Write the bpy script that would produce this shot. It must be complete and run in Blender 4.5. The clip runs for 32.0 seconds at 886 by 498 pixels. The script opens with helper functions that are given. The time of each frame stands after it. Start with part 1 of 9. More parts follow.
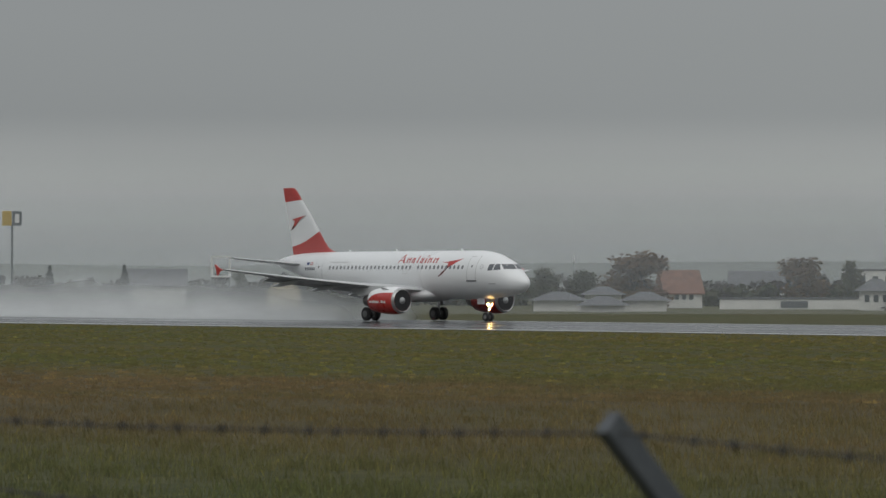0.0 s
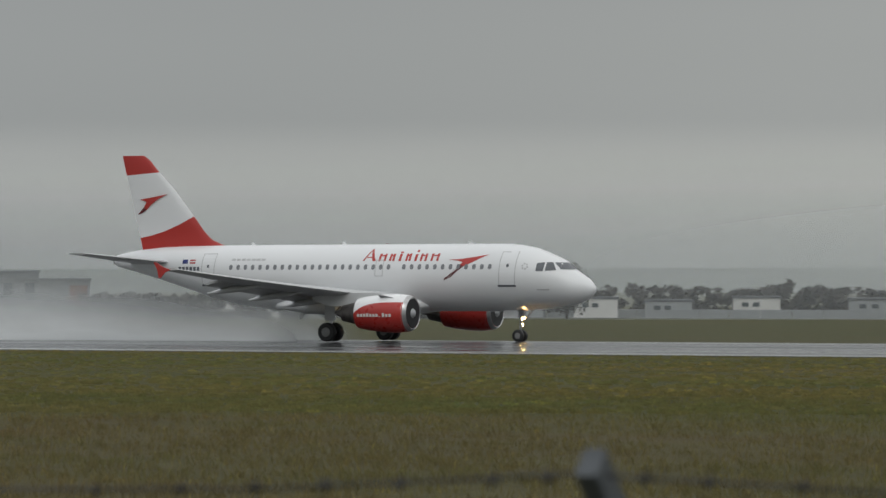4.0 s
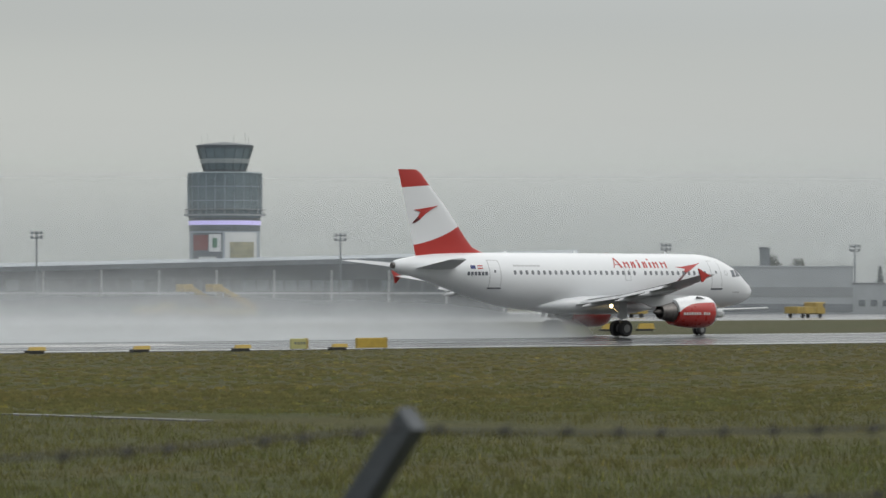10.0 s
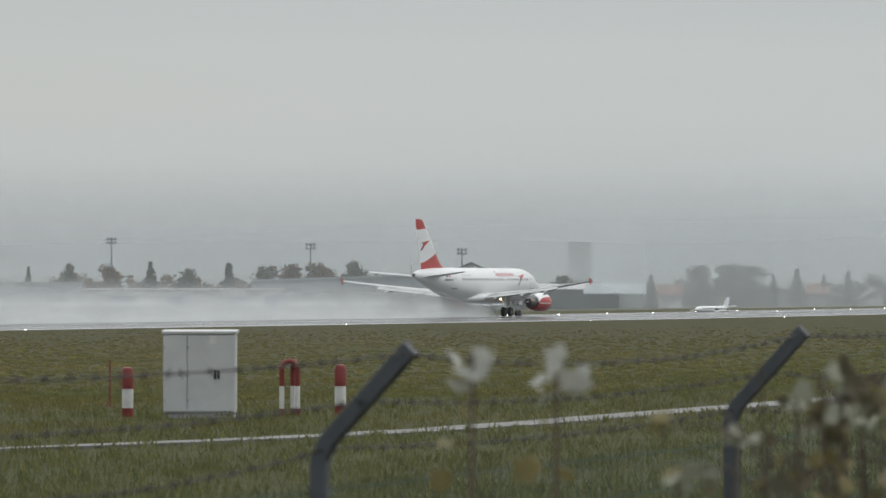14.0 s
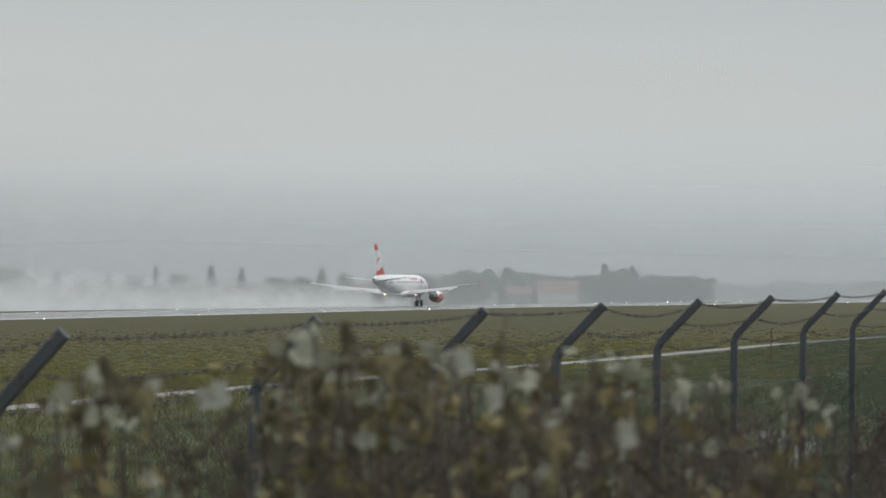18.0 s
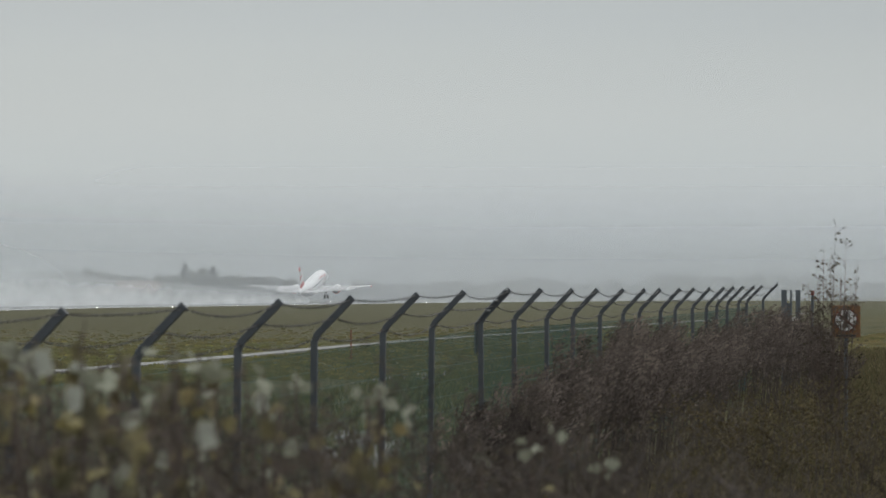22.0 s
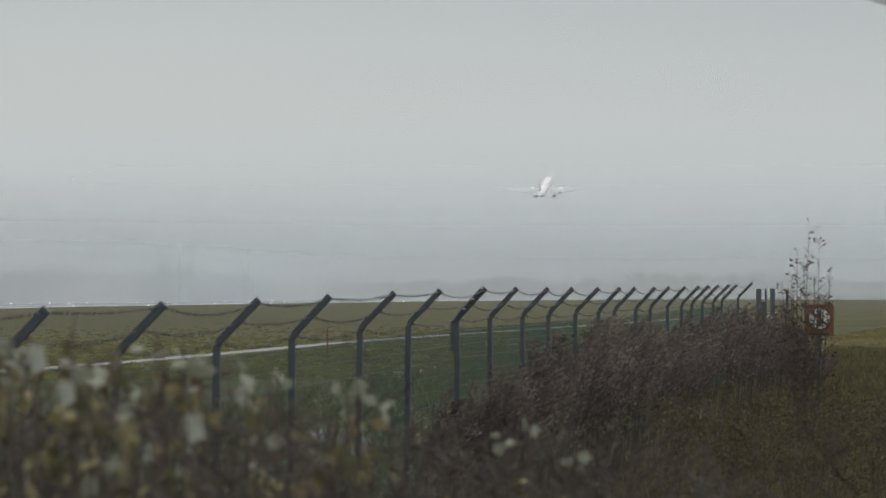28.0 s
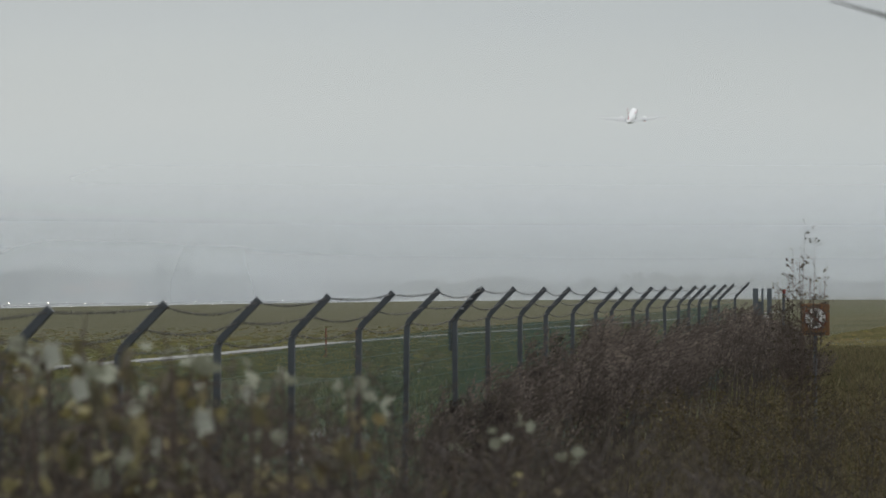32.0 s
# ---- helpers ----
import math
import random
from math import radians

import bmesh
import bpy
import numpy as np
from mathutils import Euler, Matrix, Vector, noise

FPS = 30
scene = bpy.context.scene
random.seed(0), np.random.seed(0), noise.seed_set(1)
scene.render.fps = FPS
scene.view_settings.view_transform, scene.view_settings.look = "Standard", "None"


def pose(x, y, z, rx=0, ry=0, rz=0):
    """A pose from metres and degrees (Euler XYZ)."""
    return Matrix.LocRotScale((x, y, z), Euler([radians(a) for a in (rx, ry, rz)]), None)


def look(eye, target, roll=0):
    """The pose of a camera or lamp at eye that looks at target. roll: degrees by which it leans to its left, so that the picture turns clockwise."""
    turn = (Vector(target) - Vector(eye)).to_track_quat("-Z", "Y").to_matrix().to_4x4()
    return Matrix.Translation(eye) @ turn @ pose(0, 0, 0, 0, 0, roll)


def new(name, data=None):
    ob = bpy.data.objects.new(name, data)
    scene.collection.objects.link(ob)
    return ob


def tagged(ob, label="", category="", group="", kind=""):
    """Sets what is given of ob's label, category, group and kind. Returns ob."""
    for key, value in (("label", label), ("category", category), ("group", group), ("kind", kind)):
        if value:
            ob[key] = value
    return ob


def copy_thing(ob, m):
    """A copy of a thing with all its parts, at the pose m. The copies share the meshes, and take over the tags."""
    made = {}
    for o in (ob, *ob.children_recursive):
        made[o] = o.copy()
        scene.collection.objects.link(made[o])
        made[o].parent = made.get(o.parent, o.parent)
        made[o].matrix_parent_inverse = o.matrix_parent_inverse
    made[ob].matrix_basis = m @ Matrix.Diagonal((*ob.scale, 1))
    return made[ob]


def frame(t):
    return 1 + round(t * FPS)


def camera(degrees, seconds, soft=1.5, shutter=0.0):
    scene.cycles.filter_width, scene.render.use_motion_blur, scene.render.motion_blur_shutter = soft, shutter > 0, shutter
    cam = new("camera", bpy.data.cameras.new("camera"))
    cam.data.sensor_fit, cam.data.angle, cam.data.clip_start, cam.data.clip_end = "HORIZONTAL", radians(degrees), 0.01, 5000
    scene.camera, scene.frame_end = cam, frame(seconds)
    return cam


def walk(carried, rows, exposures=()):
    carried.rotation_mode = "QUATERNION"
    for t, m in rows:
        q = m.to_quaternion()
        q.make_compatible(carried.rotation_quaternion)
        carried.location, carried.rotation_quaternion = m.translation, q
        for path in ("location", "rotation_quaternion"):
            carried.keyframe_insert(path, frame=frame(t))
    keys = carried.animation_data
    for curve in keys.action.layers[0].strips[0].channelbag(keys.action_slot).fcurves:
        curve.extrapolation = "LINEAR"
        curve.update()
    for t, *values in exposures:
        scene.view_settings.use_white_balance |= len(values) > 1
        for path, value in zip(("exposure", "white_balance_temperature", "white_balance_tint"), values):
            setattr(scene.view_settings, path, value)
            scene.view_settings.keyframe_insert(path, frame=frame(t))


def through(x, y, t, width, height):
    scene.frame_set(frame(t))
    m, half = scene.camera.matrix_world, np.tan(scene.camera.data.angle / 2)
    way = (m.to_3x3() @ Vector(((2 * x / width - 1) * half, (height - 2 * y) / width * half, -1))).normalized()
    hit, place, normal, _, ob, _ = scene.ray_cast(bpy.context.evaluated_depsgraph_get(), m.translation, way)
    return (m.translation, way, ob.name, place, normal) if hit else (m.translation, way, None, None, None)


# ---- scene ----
# A wet airfield on a grey morning: an airliner runs down the runway, lifts off and climbs away,
# watched from outside the perimeter fence with a long lens on a panning head.
EYE = (0.0, 0.0, 3.32)          # the camera; the runway surface is z = 0
RUNWAY_Y = 212.2                # centreline, parallel to x

cam = camera(13.07, 32.0, soft=1.5, shutter=0.10)
cam.data.dof.use_dof, cam.data.dof.focus_distance, cam.data.dof.aperture_fstop = True, 260.0, 9.5

# seconds, heading (degrees from +y towards +x), tilt
PAN = [(0, -50.09, .49), (.5, -48.31, .498), (1, -46.02, .495), (1.5, -43.77, .50), (2, -41.32, .514), (2.5, -38.27, .526),
       (3, -34.86, .544), (3.5, -31.17, .556), (4.2, -25.05, .575), (4.85, -18.62, .593), (5.5, -11.75, .605), (6, -5.64, .59), (6.5, .29, .59),
       (7, 6.32, .607), (7.5, 12.49, .604), (8, 18.74, .608), (8.5, 24.37, .608), (9, 29.61, .614), (9.5, 34.30, .61),
       (10, 38.65, .611), (10.5, 42.6, .611), (11, 46.81, .613), (11.5, 50.5, .617), (12, 53.72, .621), (12.5, 56.2, .62),
       (13, 58.87, .61), (13.5, 61.1, .606), (14, 63.12, .602), (14.5, 64.94, .601), (15, 66.65, .603), (15.5, 68.13, .604),
       (16.5, 70.75, .615), (17.5, 72.96, .628), (18, 74.05, .636), (18.5, 75.08, .641), (19, 76.15, .642), (19.5, 77.09, .644),
       (20, 78.02, .647), (20.5, 78.81, .644), (21, 79.485, .641), (21.5, 79.956, .642), (22, 80.262, .643), (23, 80.54, .64),
       (24, 80.592, .634), (25, 80.603, .631), (26.5, 80.613, .628), (28, 80.614, .624), (29, 80.62, .619), (30, 80.63, .616),
       (31, 80.634, .616), (32, 80.642, .621)]
def step_back(t, pan):
    """At the end the view widens a little, as if the camera drew back along its line of sight."""
    d = .075 * max(0, t - 24)
    return EYE[0] - d * math.sin(radians(pan)), EYE[1] - d * math.cos(radians(pan)), EYE[2]


walk(cam, [(t, pose(*step_back(t, pan), 90 + tilt, 0, -pan)) for t, pan, tilt in PAN],
     exposures=[(0, -.52), (3, -.44), (6, -.30), (8, -.2), (10, -.06), (13, 0.0), (18, 0.0), (32, 0.0)])


# ---- sky and light ----
def link(tree, a, b):
    tree.links.new(a, b)


def overcast():
    """A closed cloud deck: soft bands over a grey sky, a little brighter down the runway."""
    w = bpy.data.worlds.new("overcast")
    scene.world = w
    w.use_nodes = True
    t = w.node_tree
    t.nodes.clear()
    out = t.nodes.new("ShaderNodeOutputWorld")
    sky = t.nodes.new("ShaderNodeTexSky")
    sky.sky_type, sky.sun_disc = "NISHITA", False
    sky.sun_elevation, sky.sun_rotation = radians(35), radians(60)
    sky.air_density, sky.dust_density = 1.0, 5.0
    grey = t.nodes.new("ShaderNodeHueSaturation")
    grey.inputs["Saturation"].default_value = .25
    link(t, sky.outputs[0], grey.inputs["Color"])
    thin = t.nodes.new("ShaderNodeBackground")
    thin.inputs["Strength"].default_value = .006
    link(t, grey.outputs[0], thin.inputs["Color"])
    co = t.nodes.new("ShaderNodeTexCoord")
    sep = t.nodes.new("ShaderNodeSeparateXYZ")
    link(t, co.outputs["Generated"], sep.inputs[0])
    # cloud bands, wide and flat
    m = t.nodes.new("ShaderNodeMapping")
    m.inputs["Scale"].default_value = (1.5, 1.5, 15.0)
    link(t, co.outputs["Generated"], m.inputs["Vector"])
    n = t.nodes.new("ShaderNodeTexNoise")
    n.inputs["Scale"].default_value, n.inputs["Detail"].default_value, n.inputs["Roughness"].default_value = 1.2, 1.5, .4
    link(t, m.outputs[0], n.inputs["Vector"])
    band = t.nodes.new("ShaderNodeMapRange")
    band.interpolation_type = "SMOOTHSTEP"
    band.inputs["From Min"].default_value, band.inputs["From Max"].default_value = .30, .70
    band.inputs["To Min"].default_value, band.inputs["To Max"].default_value = .93, 1.06
    link(t, n.outputs[0], band.inputs["Value"])
    # height: dim towards the horizon haze, brightest low band, dim again aloft
    def by_height(stops):
        ramp = t.nodes.new("ShaderNodeValToRGB")
        ramp.color_ramp.interpolation = "EASE"
        e = ramp.color_ramp.elements
        e[0].position, e[0].color = 0.0, (*stops[0][1], 1)
        e[1].position, e[1].color = 1.0, (1.45, 1.48, 1.52, 1)
        for p, c in stops[1:]:
            e.new(p).color = (*c, 1)
        link(t, sep.outputs["Z"], ramp.inputs[0])
        return ramp.outputs[0]

    aloft = [(.20, (.58, .61, .63)), (.35, (.95, .97, 1.0)), (.65, (1.3, 1.33, 1.36))]
    ahead = by_height([(0, (0.385, 0.420, 0.442)), (.008, (0.395, 0.430, 0.452)), (.016, (0.432, 0.464, 0.486)), (.024, (0.460, 0.490, 0.504)), (.034, (0.485, 0.515, 0.518)), (.046, (0.495, 0.520, 0.518)), (.058, (0.480, 0.508, 0.507)), (.072, (0.450, 0.482, 0.492)), (.09, (0.430, 0.465, 0.482)), (.13, (0.450, 0.480, 0.507))] + aloft)
    behind = by_height([(0, (0.526, 0.545, 0.535)), (.008, (0.546, 0.565, 0.549)), (.016, (0.655, 0.667, 0.642)), (.026, (0.700, 0.710, 0.678)), (.034, (0.640, 0.652, 0.628)), (.044, (0.535, 0.552, 0.541)), (.06, (0.532, 0.549, 0.538)), (.08, (0.555, 0.572, 0.564)), (.13, (0.597, 0.615, 0.612))] + aloft)
    swing = t.nodes.new("ShaderNodeMapRange")
    swing.interpolation_type = "SMOOTHSTEP"
    swing.inputs["From Min"].default_value, swing.inputs["From Max"].default_value = -.1, .8
    link(t, sep.outputs["X"], swing.inputs["Value"])
    ramp = t.nodes.new("ShaderNodeMix")
    ramp.data_type = "RGBA"
    link(t, swing.outputs[0], ramp.inputs["Factor"])
    link(t, behind, ramp.inputs["A"])
    link(t, ahead, ramp.inputs["B"])
    # cooler grey behind, a warmer glow over the terminal
    turn = t.nodes.new("ShaderNodeMapRange")
    turn.inputs["From Min"].default_value, turn.inputs["From Max"].default_value = -1, 1
    link(t, sep.outputs["X"], turn.inputs["Value"])
    hue = t.nodes.new("ShaderNodeValToRGB")
    e = hue.color_ramp.elements
    e[0].position, e[0].color = .12, (.972, 1.0, 1.035, 1)
    e[1].position, e[1].color = 1.0, (.985, 1.0, 1.01, 1)
    for p, c in ((.40, (1.0, 1.0, .985, 1)), (.56, (1.005, 1.0, .955, 1)), (.76, (1.005, 1.0, .962, 1)), (.92, (1.0, 1.0, .985, 1))):
        e.new(p).color = c
    link(t, turn.outputs[0], hue.inputs[0])
    tinted = t.nodes.new("ShaderNodeMix")
    tinted.data_type, tinted.blend_type = "RGBA", "MULTIPLY"
    tinted.inputs["Factor"].default_value = 1.0
    link(t, ramp.outputs["Result"], tinted.inputs["A"])
    link(t, hue.outputs[0], tinted.inputs["B"])
    # down the runway brighter than behind
    side = t.nodes.new("ShaderNodeMapRange")
    side.inputs["From Min"].default_value, side.inputs["From Max"].default_value = -.8, .8
    side.inputs["To Min"].default_value, side.inputs["To Max"].default_value = .68, 1.0
    link(t, sep.outputs["X"], side.inputs["Value"])
    k = t.nodes.new("ShaderNodeMath")
    k.operation = "MULTIPLY"
    link(t, band.outputs[0], k.inputs[0])
    link(t, side.outputs[0], k.inputs[1])
    deck = t.nodes.new("ShaderNodeBackground")
    link(t, tinted.outputs["Result"], deck.inputs["Color"])
    link(t, k.outputs[0], deck.inputs["Strength"])
    add = t.nodes.new("ShaderNodeAddShader")
    link(t, thin.outputs[0], add.inputs[0])
    link(t, deck.outputs[0], add.inputs[1])
    link(t, add.outputs[0], out.inputs["Surface"])


overcast()
sun = new("sun", bpy.data.lights.new("sun", "SUN"))
sun.data.energy, sun.data.angle, sun.data.color = .55, radians(25), (1.0, .97, .92)
sun.matrix_basis = look((0, 0, 50), (-.45, .75, 50 - .9))


# ---- materials ----
def paint(name, colour, rough=.5, metal=0.0, vary=.12, scale=3.0, bump=0.0, bump_scale=40.0, dirt=None, coat=0.0, second=None, objects=False, gloss_vary=.12):
    """A surface with two scales of variation; second: a colour that comes in patches."""
    mat = bpy.data.materials.new(name)
    mat.use_nodes = True
    t = mat.node_tree
    b = t.nodes["Principled BSDF"]
    b.inputs["Metallic"].default_value = metal
    b.inputs["Coat Weight"].default_value = coat
    co = t.nodes.new("ShaderNodeTexCoord")
    n1 = t.nodes.new("ShaderNodeTexNoise")
    n1.inputs["Scale"].default_value, n1.inputs["Detail"].default_value = scale, 6.0
    n2 = t.nodes.new("ShaderNodeTexNoise")
    n2.inputs["Scale"].default_value, n2.inputs["Detail"].default_value = scale * 9, 4.0
    for n in (n1, n2):
        link(t, co.outputs["Object"], n.inputs["Vector"])
    mix = t.nodes.new("ShaderNodeMix")
    mix.data_type = "RGBA"
    lo = dirt or tuple(c * (1 - vary * 2) for c in colour)
    mix.inputs["A"].default_value = (*lo, 1)
    mix.inputs["B"].default_value = (*(min(1, c * (1 + vary * .5)) for c in colour), 1)
    r = t.nodes.new("ShaderNodeMapRange")
    r.inputs["From Min"].default_value, r.inputs["From Max"].default_value = .25, .6
    link(t, n1.outputs[0], r.inputs["Value"])
    link(t, r.outputs[0], mix.inputs["Factor"])
    last = mix.outputs["Result"]
    if second:
        m2 = t.nodes.new("ShaderNodeMix")
        m2.data_type = "RGBA"
        m2.inputs["B"].default_value = (*second, 1)
        r2 = t.nodes.new("ShaderNodeMapRange")
        r2.inputs["From Min"].default_value, r2.inputs["From Max"].default_value = .48, .62
        link(t, n2.outputs[0], r2.inputs["Value"])
        link(t, r2.outputs[0], m2.inputs["Factor"])
        link(t, last, m2.inputs["A"])
        last = m2.outputs["Result"]
    if objects:
        info = t.nodes.new("ShaderNodeObjectInfo")
        hs = t.nodes.new("ShaderNodeHueSaturation")
        mr = t.nodes.new("ShaderNodeMapRange")
        mr.inputs["To Min"].default_value, mr.inputs["To Max"].default_value = .75, 1.25
        link(t, info.outputs["Random"], mr.inputs["Value"])
        link(t, mr.outputs[0], hs.inputs["Value"])
        link(t, last, hs.inputs["Color"])
        last = hs.outputs[0]
    link(t, last, b.inputs["Base Color"])
    rr = t.nodes.new("ShaderNodeMapRange")
    rr.inputs["To Min"].default_value, rr.inputs["To Max"].default_value = max(.02, rough - gloss_vary), min(1, rough + gloss_vary)
    link(t, n2.outputs[0], rr.inputs["Value"])
    link(t, rr.outputs[0], b.inputs["Roughness"])
    if bump:
        n3 = t.nodes.new("ShaderNodeTexNoise")
        n3.inputs["Scale"].default_value, n3.inputs["Detail"].default_value = bump_scale, 5.0
        link(t, co.outputs["Object"], n3.inputs["Vector"])
        bp = t.nodes.new("ShaderNodeBump")
        bp.inputs["Strength"].default_value, bp.inputs["Distance"].default_value = bump, .02
        link(t, n3.outputs[0], bp.inputs["Height"])
        link(t, bp.outputs[0], b.inputs["Normal"])
    return mat


def glow(name, colour, strength):
    mat = bpy.data.materials.new(name)
    mat.use_nodes = True
    b = mat.node_tree.nodes["Principled BSDF"]
    b.inputs["Base Color"].default_value = (*colour, 1)
    b.inputs["Emission Color"].default_value = (*colour, 1)
    b.inputs["Emission Strength"].default_value = strength
    return mat


def leafy(name, colours, through=.3, rough=.6, patch=0.0):
    """Leaves: each island its own tint out of the colours, some light through the blade."""
    mat = bpy.data.materials.new(name)
    mat.use_nodes = True
    t = mat.node_tree
    b = t.nodes["Principled BSDF"]
    b.inputs["Roughness"].default_value, b.inputs["Specular IOR Level"].default_value = rough, .25
    g = t.nodes.new("ShaderNodeNewGeometry")
    ramp = t.nodes.new("ShaderNodeValToRGB")
    e = ramp.color_ramp.elements
    while len(e) < len(colours):
        e.new(.5)
    for i, c in enumerate(colours):
        e[i].position = i / max(1, len(colours) - 1)
        e[i].color = (*c, 1)
    link(t, g.outputs["Random Per Island"], ramp.inputs[0])
    n = t.nodes.new("ShaderNodeTexNoise")
    n.inputs["Scale"].default_value = 14
    co = t.nodes.new("ShaderNodeTexCoord")
    link(t, co.outputs["Object"], n.inputs["Vector"])
    hs = t.nodes.new("ShaderNodeHueSaturation")
    mr = t.nodes.new("ShaderNodeMapRange")
    mr.inputs["To Min"].default_value, mr.inputs["To Max"].default_value = .7, 1.3
    link(t, n.outputs[0], mr.inputs["Value"])
    value = mr.outputs[0]
    if patch:
        # some plants paler, some darker
        n2 = t.nodes.new("ShaderNodeTexNoise")
        n2.inputs["Scale"].default_value, n2.inputs["Detail"].default_value = 1.1, 4
        link(t, co.outputs["Object"], n2.inputs["Vector"])
        mr2 = t.nodes.new("ShaderNodeMapRange")
        mr2.inputs["From Min"].default_value, mr2.inputs["From Max"].default_value = .3, .7
        mr2.inputs["To Min"].default_value, mr2.inputs["To Max"].default_value = 1 - patch, 1 + patch
        link(t, n2.outputs[0], mr2.inputs["Value"])
        k = t.nodes.new("ShaderNodeMath")
        k.operation = "MULTIPLY"
        link(t, value, k.inputs[0])
        link(t, mr2.outputs[0], k.inputs[1])
        value = k.outputs[0]
    link(t, value, hs.inputs["Value"])
    link(t, ramp.outputs[0], hs.inputs["Color"])
    link(t, hs.outputs[0], b.inputs["Base Color"])
    tl = t.nodes.new("ShaderNodeBsdfTranslucent")
    link(t, hs.outputs[0], tl.inputs["Color"])
    mx = t.nodes.new("ShaderNodeMixShader")
    mx.inputs[0].default_value = through
    link(t, b.outputs[0], mx.inputs[1])
    link(t, tl.outputs[0], mx.inputs[2])
    link(t, mx.outputs[0], t.nodes["Material Output"].inputs["Surface"])
    return mat


def grass_colours(t):
    """Colour of the field by place (metres), shared by the ground and the blades that stand on it; also the fine noise."""
    co = t.nodes.new("ShaderNodeTexCoord")

    def noise_at(scale, detail, stretch=(1, 1, 1), rough=.6):
        mp = t.nodes.new("ShaderNodeMapping")
        mp.inputs["Scale"].default_value = stretch
        link(t, co.outputs["Object"], mp.inputs["Vector"])
        n = t.nodes.new("ShaderNodeTexNoise")
        n.inputs["Scale"].default_value, n.inputs["Detail"].default_value, n.inputs["Roughness"].default_value = scale, detail, rough
        link(t, mp.outputs[0], n.inputs["Vector"])
        return n.outputs[0]

    def between(fac, lo, hi, a, c):
        r = t.nodes.new("ShaderNodeMapRange")
        r.inputs["From Min"].default_value, r.inputs["From Max"].default_value = lo, hi
        link(t, fac, r.inputs["Value"])
        m = t.nodes.new("ShaderNodeMix")
        m.data_type = "RGBA"
        link(t, r.outputs[0], m.inputs["Factor"])
        for key, v in (("A", a), ("B", c)):
            if isinstance(v, tuple):
                m.inputs[key].default_value = (*v, 1)
            else:
                link(t, v, m.inputs[key])
        return m.outputs["Result"]

    def wander(src, n, amount):
        """A coordinate whose contour wanders with the noise, so that no zone ends in a straight line."""
        k = t.nodes.new("ShaderNodeMath")
        k.operation = "MULTIPLY_ADD"
        k.inputs[1].default_value = amount
        link(t, n, k.inputs[0])
        link(t, src, k.inputs[2])
        return k.outputs[0]

    big = noise_at(.05, 5, (.30, 1.6, 1))
    mid = noise_at(.35, 6, (.5, 1.3, 1), .7)
    broad = noise_at(.16, 6, (.55, .8, 1), .72)
    fine = noise_at(3.2, 6, (1, .45, 1), .75)
    base = between(big, .42, .58, (.134, .112, .040), (.078, .098, .036))
    patch = between(mid, .36, .64, (.090, .082, .031), base)
    tuft = between(fine, .30, .66, (.062, .060, .022), patch)
    place = t.nodes.new("ShaderNodeSeparateXYZ")
    link(t, co.outputs["Object"], place.inputs[0])
    # greener grass with darker flecks towards the perimeter
    tuft = between(wander(wander(place.outputs["Y"], big, 80.0), broad, 40.0), 85, 165, between(fine, .36, .66, (.046, .050, .018), between(broad, .38, .62, (.122, .110, .045), (.084, .108, .040))), tuft)
    # drier and browner further down the runway
    tuft = between(wander(place.outputs["X"], broad, 160.0), 120, 320, tuft, between(fine, .36, .66, (.066, .062, .034), between(broad, .38, .62, (.116, .104, .056), (.088, .094, .048))))
    # fine streaks along the runway where it is seen end on
    tuft = between(place.outputs["X"], 150, 320, tuft, between(noise_at(1.0, 5, (.05, 1.5, 1), .7), .32, .68, (.062, .060, .028), tuft))
    # a worn brown strip on the side of the town
    low = wander(place.outputs["Y"], broad, 26.0)
    worn = between(mid, .34, .66, (.082, .066, .034), (.118, .092, .046))
    tuft = between(wander(place.outputs["X"], broad, 120.0), -20, 90, between(low, 42, 52, tuft, between(low, 76, 90, worn, tuft)), tuft)
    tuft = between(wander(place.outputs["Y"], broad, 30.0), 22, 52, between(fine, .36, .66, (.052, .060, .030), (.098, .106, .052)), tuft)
    # far side of the runway: the mist's greying is put into the grass colour
    tuft = between(place.outputs["Y"], 234, 237, tuft, between(broad, .36, .64, (.098, .088, .048), (.072, .082, .042)))
    # browner beyond the end of the fence
    verge = between(broad, .36, .64, (.062, .064, .029), (.098, .086, .042))
    tuft = between(wander(place.outputs["X"], broad, 30.0), 75, 110, tuft, between(wander(place.outputs["Y"], broad, 16.0), 22, 40, verge, tuft))
    tuft = between(place.outputs["Y"], 4.5, 9, verge, tuft)
    return between(noise_at(2.2, 6, (1, 1, 1), .75), .60, .76, tuft, (.165, .145, .060)), fine


def grass_material():
    mat = bpy.data.materials.new("grass_field")
    mat.use_nodes = True
    t = mat.node_tree
    b = t.nodes["Principled BSDF"]
    b.inputs["Roughness"].default_value = .9
    b.inputs["Specular IOR Level"].default_value = .15
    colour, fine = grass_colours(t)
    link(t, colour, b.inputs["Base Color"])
    bp = t.nodes.new("ShaderNodeBump")
    bp.inputs["Strength"].default_value, bp.inputs["Distance"].default_value = .9, .25
    link(t, fine, bp.inputs["Height"])
    link(t, bp.outputs[0], b.inputs["Normal"])
    return mat


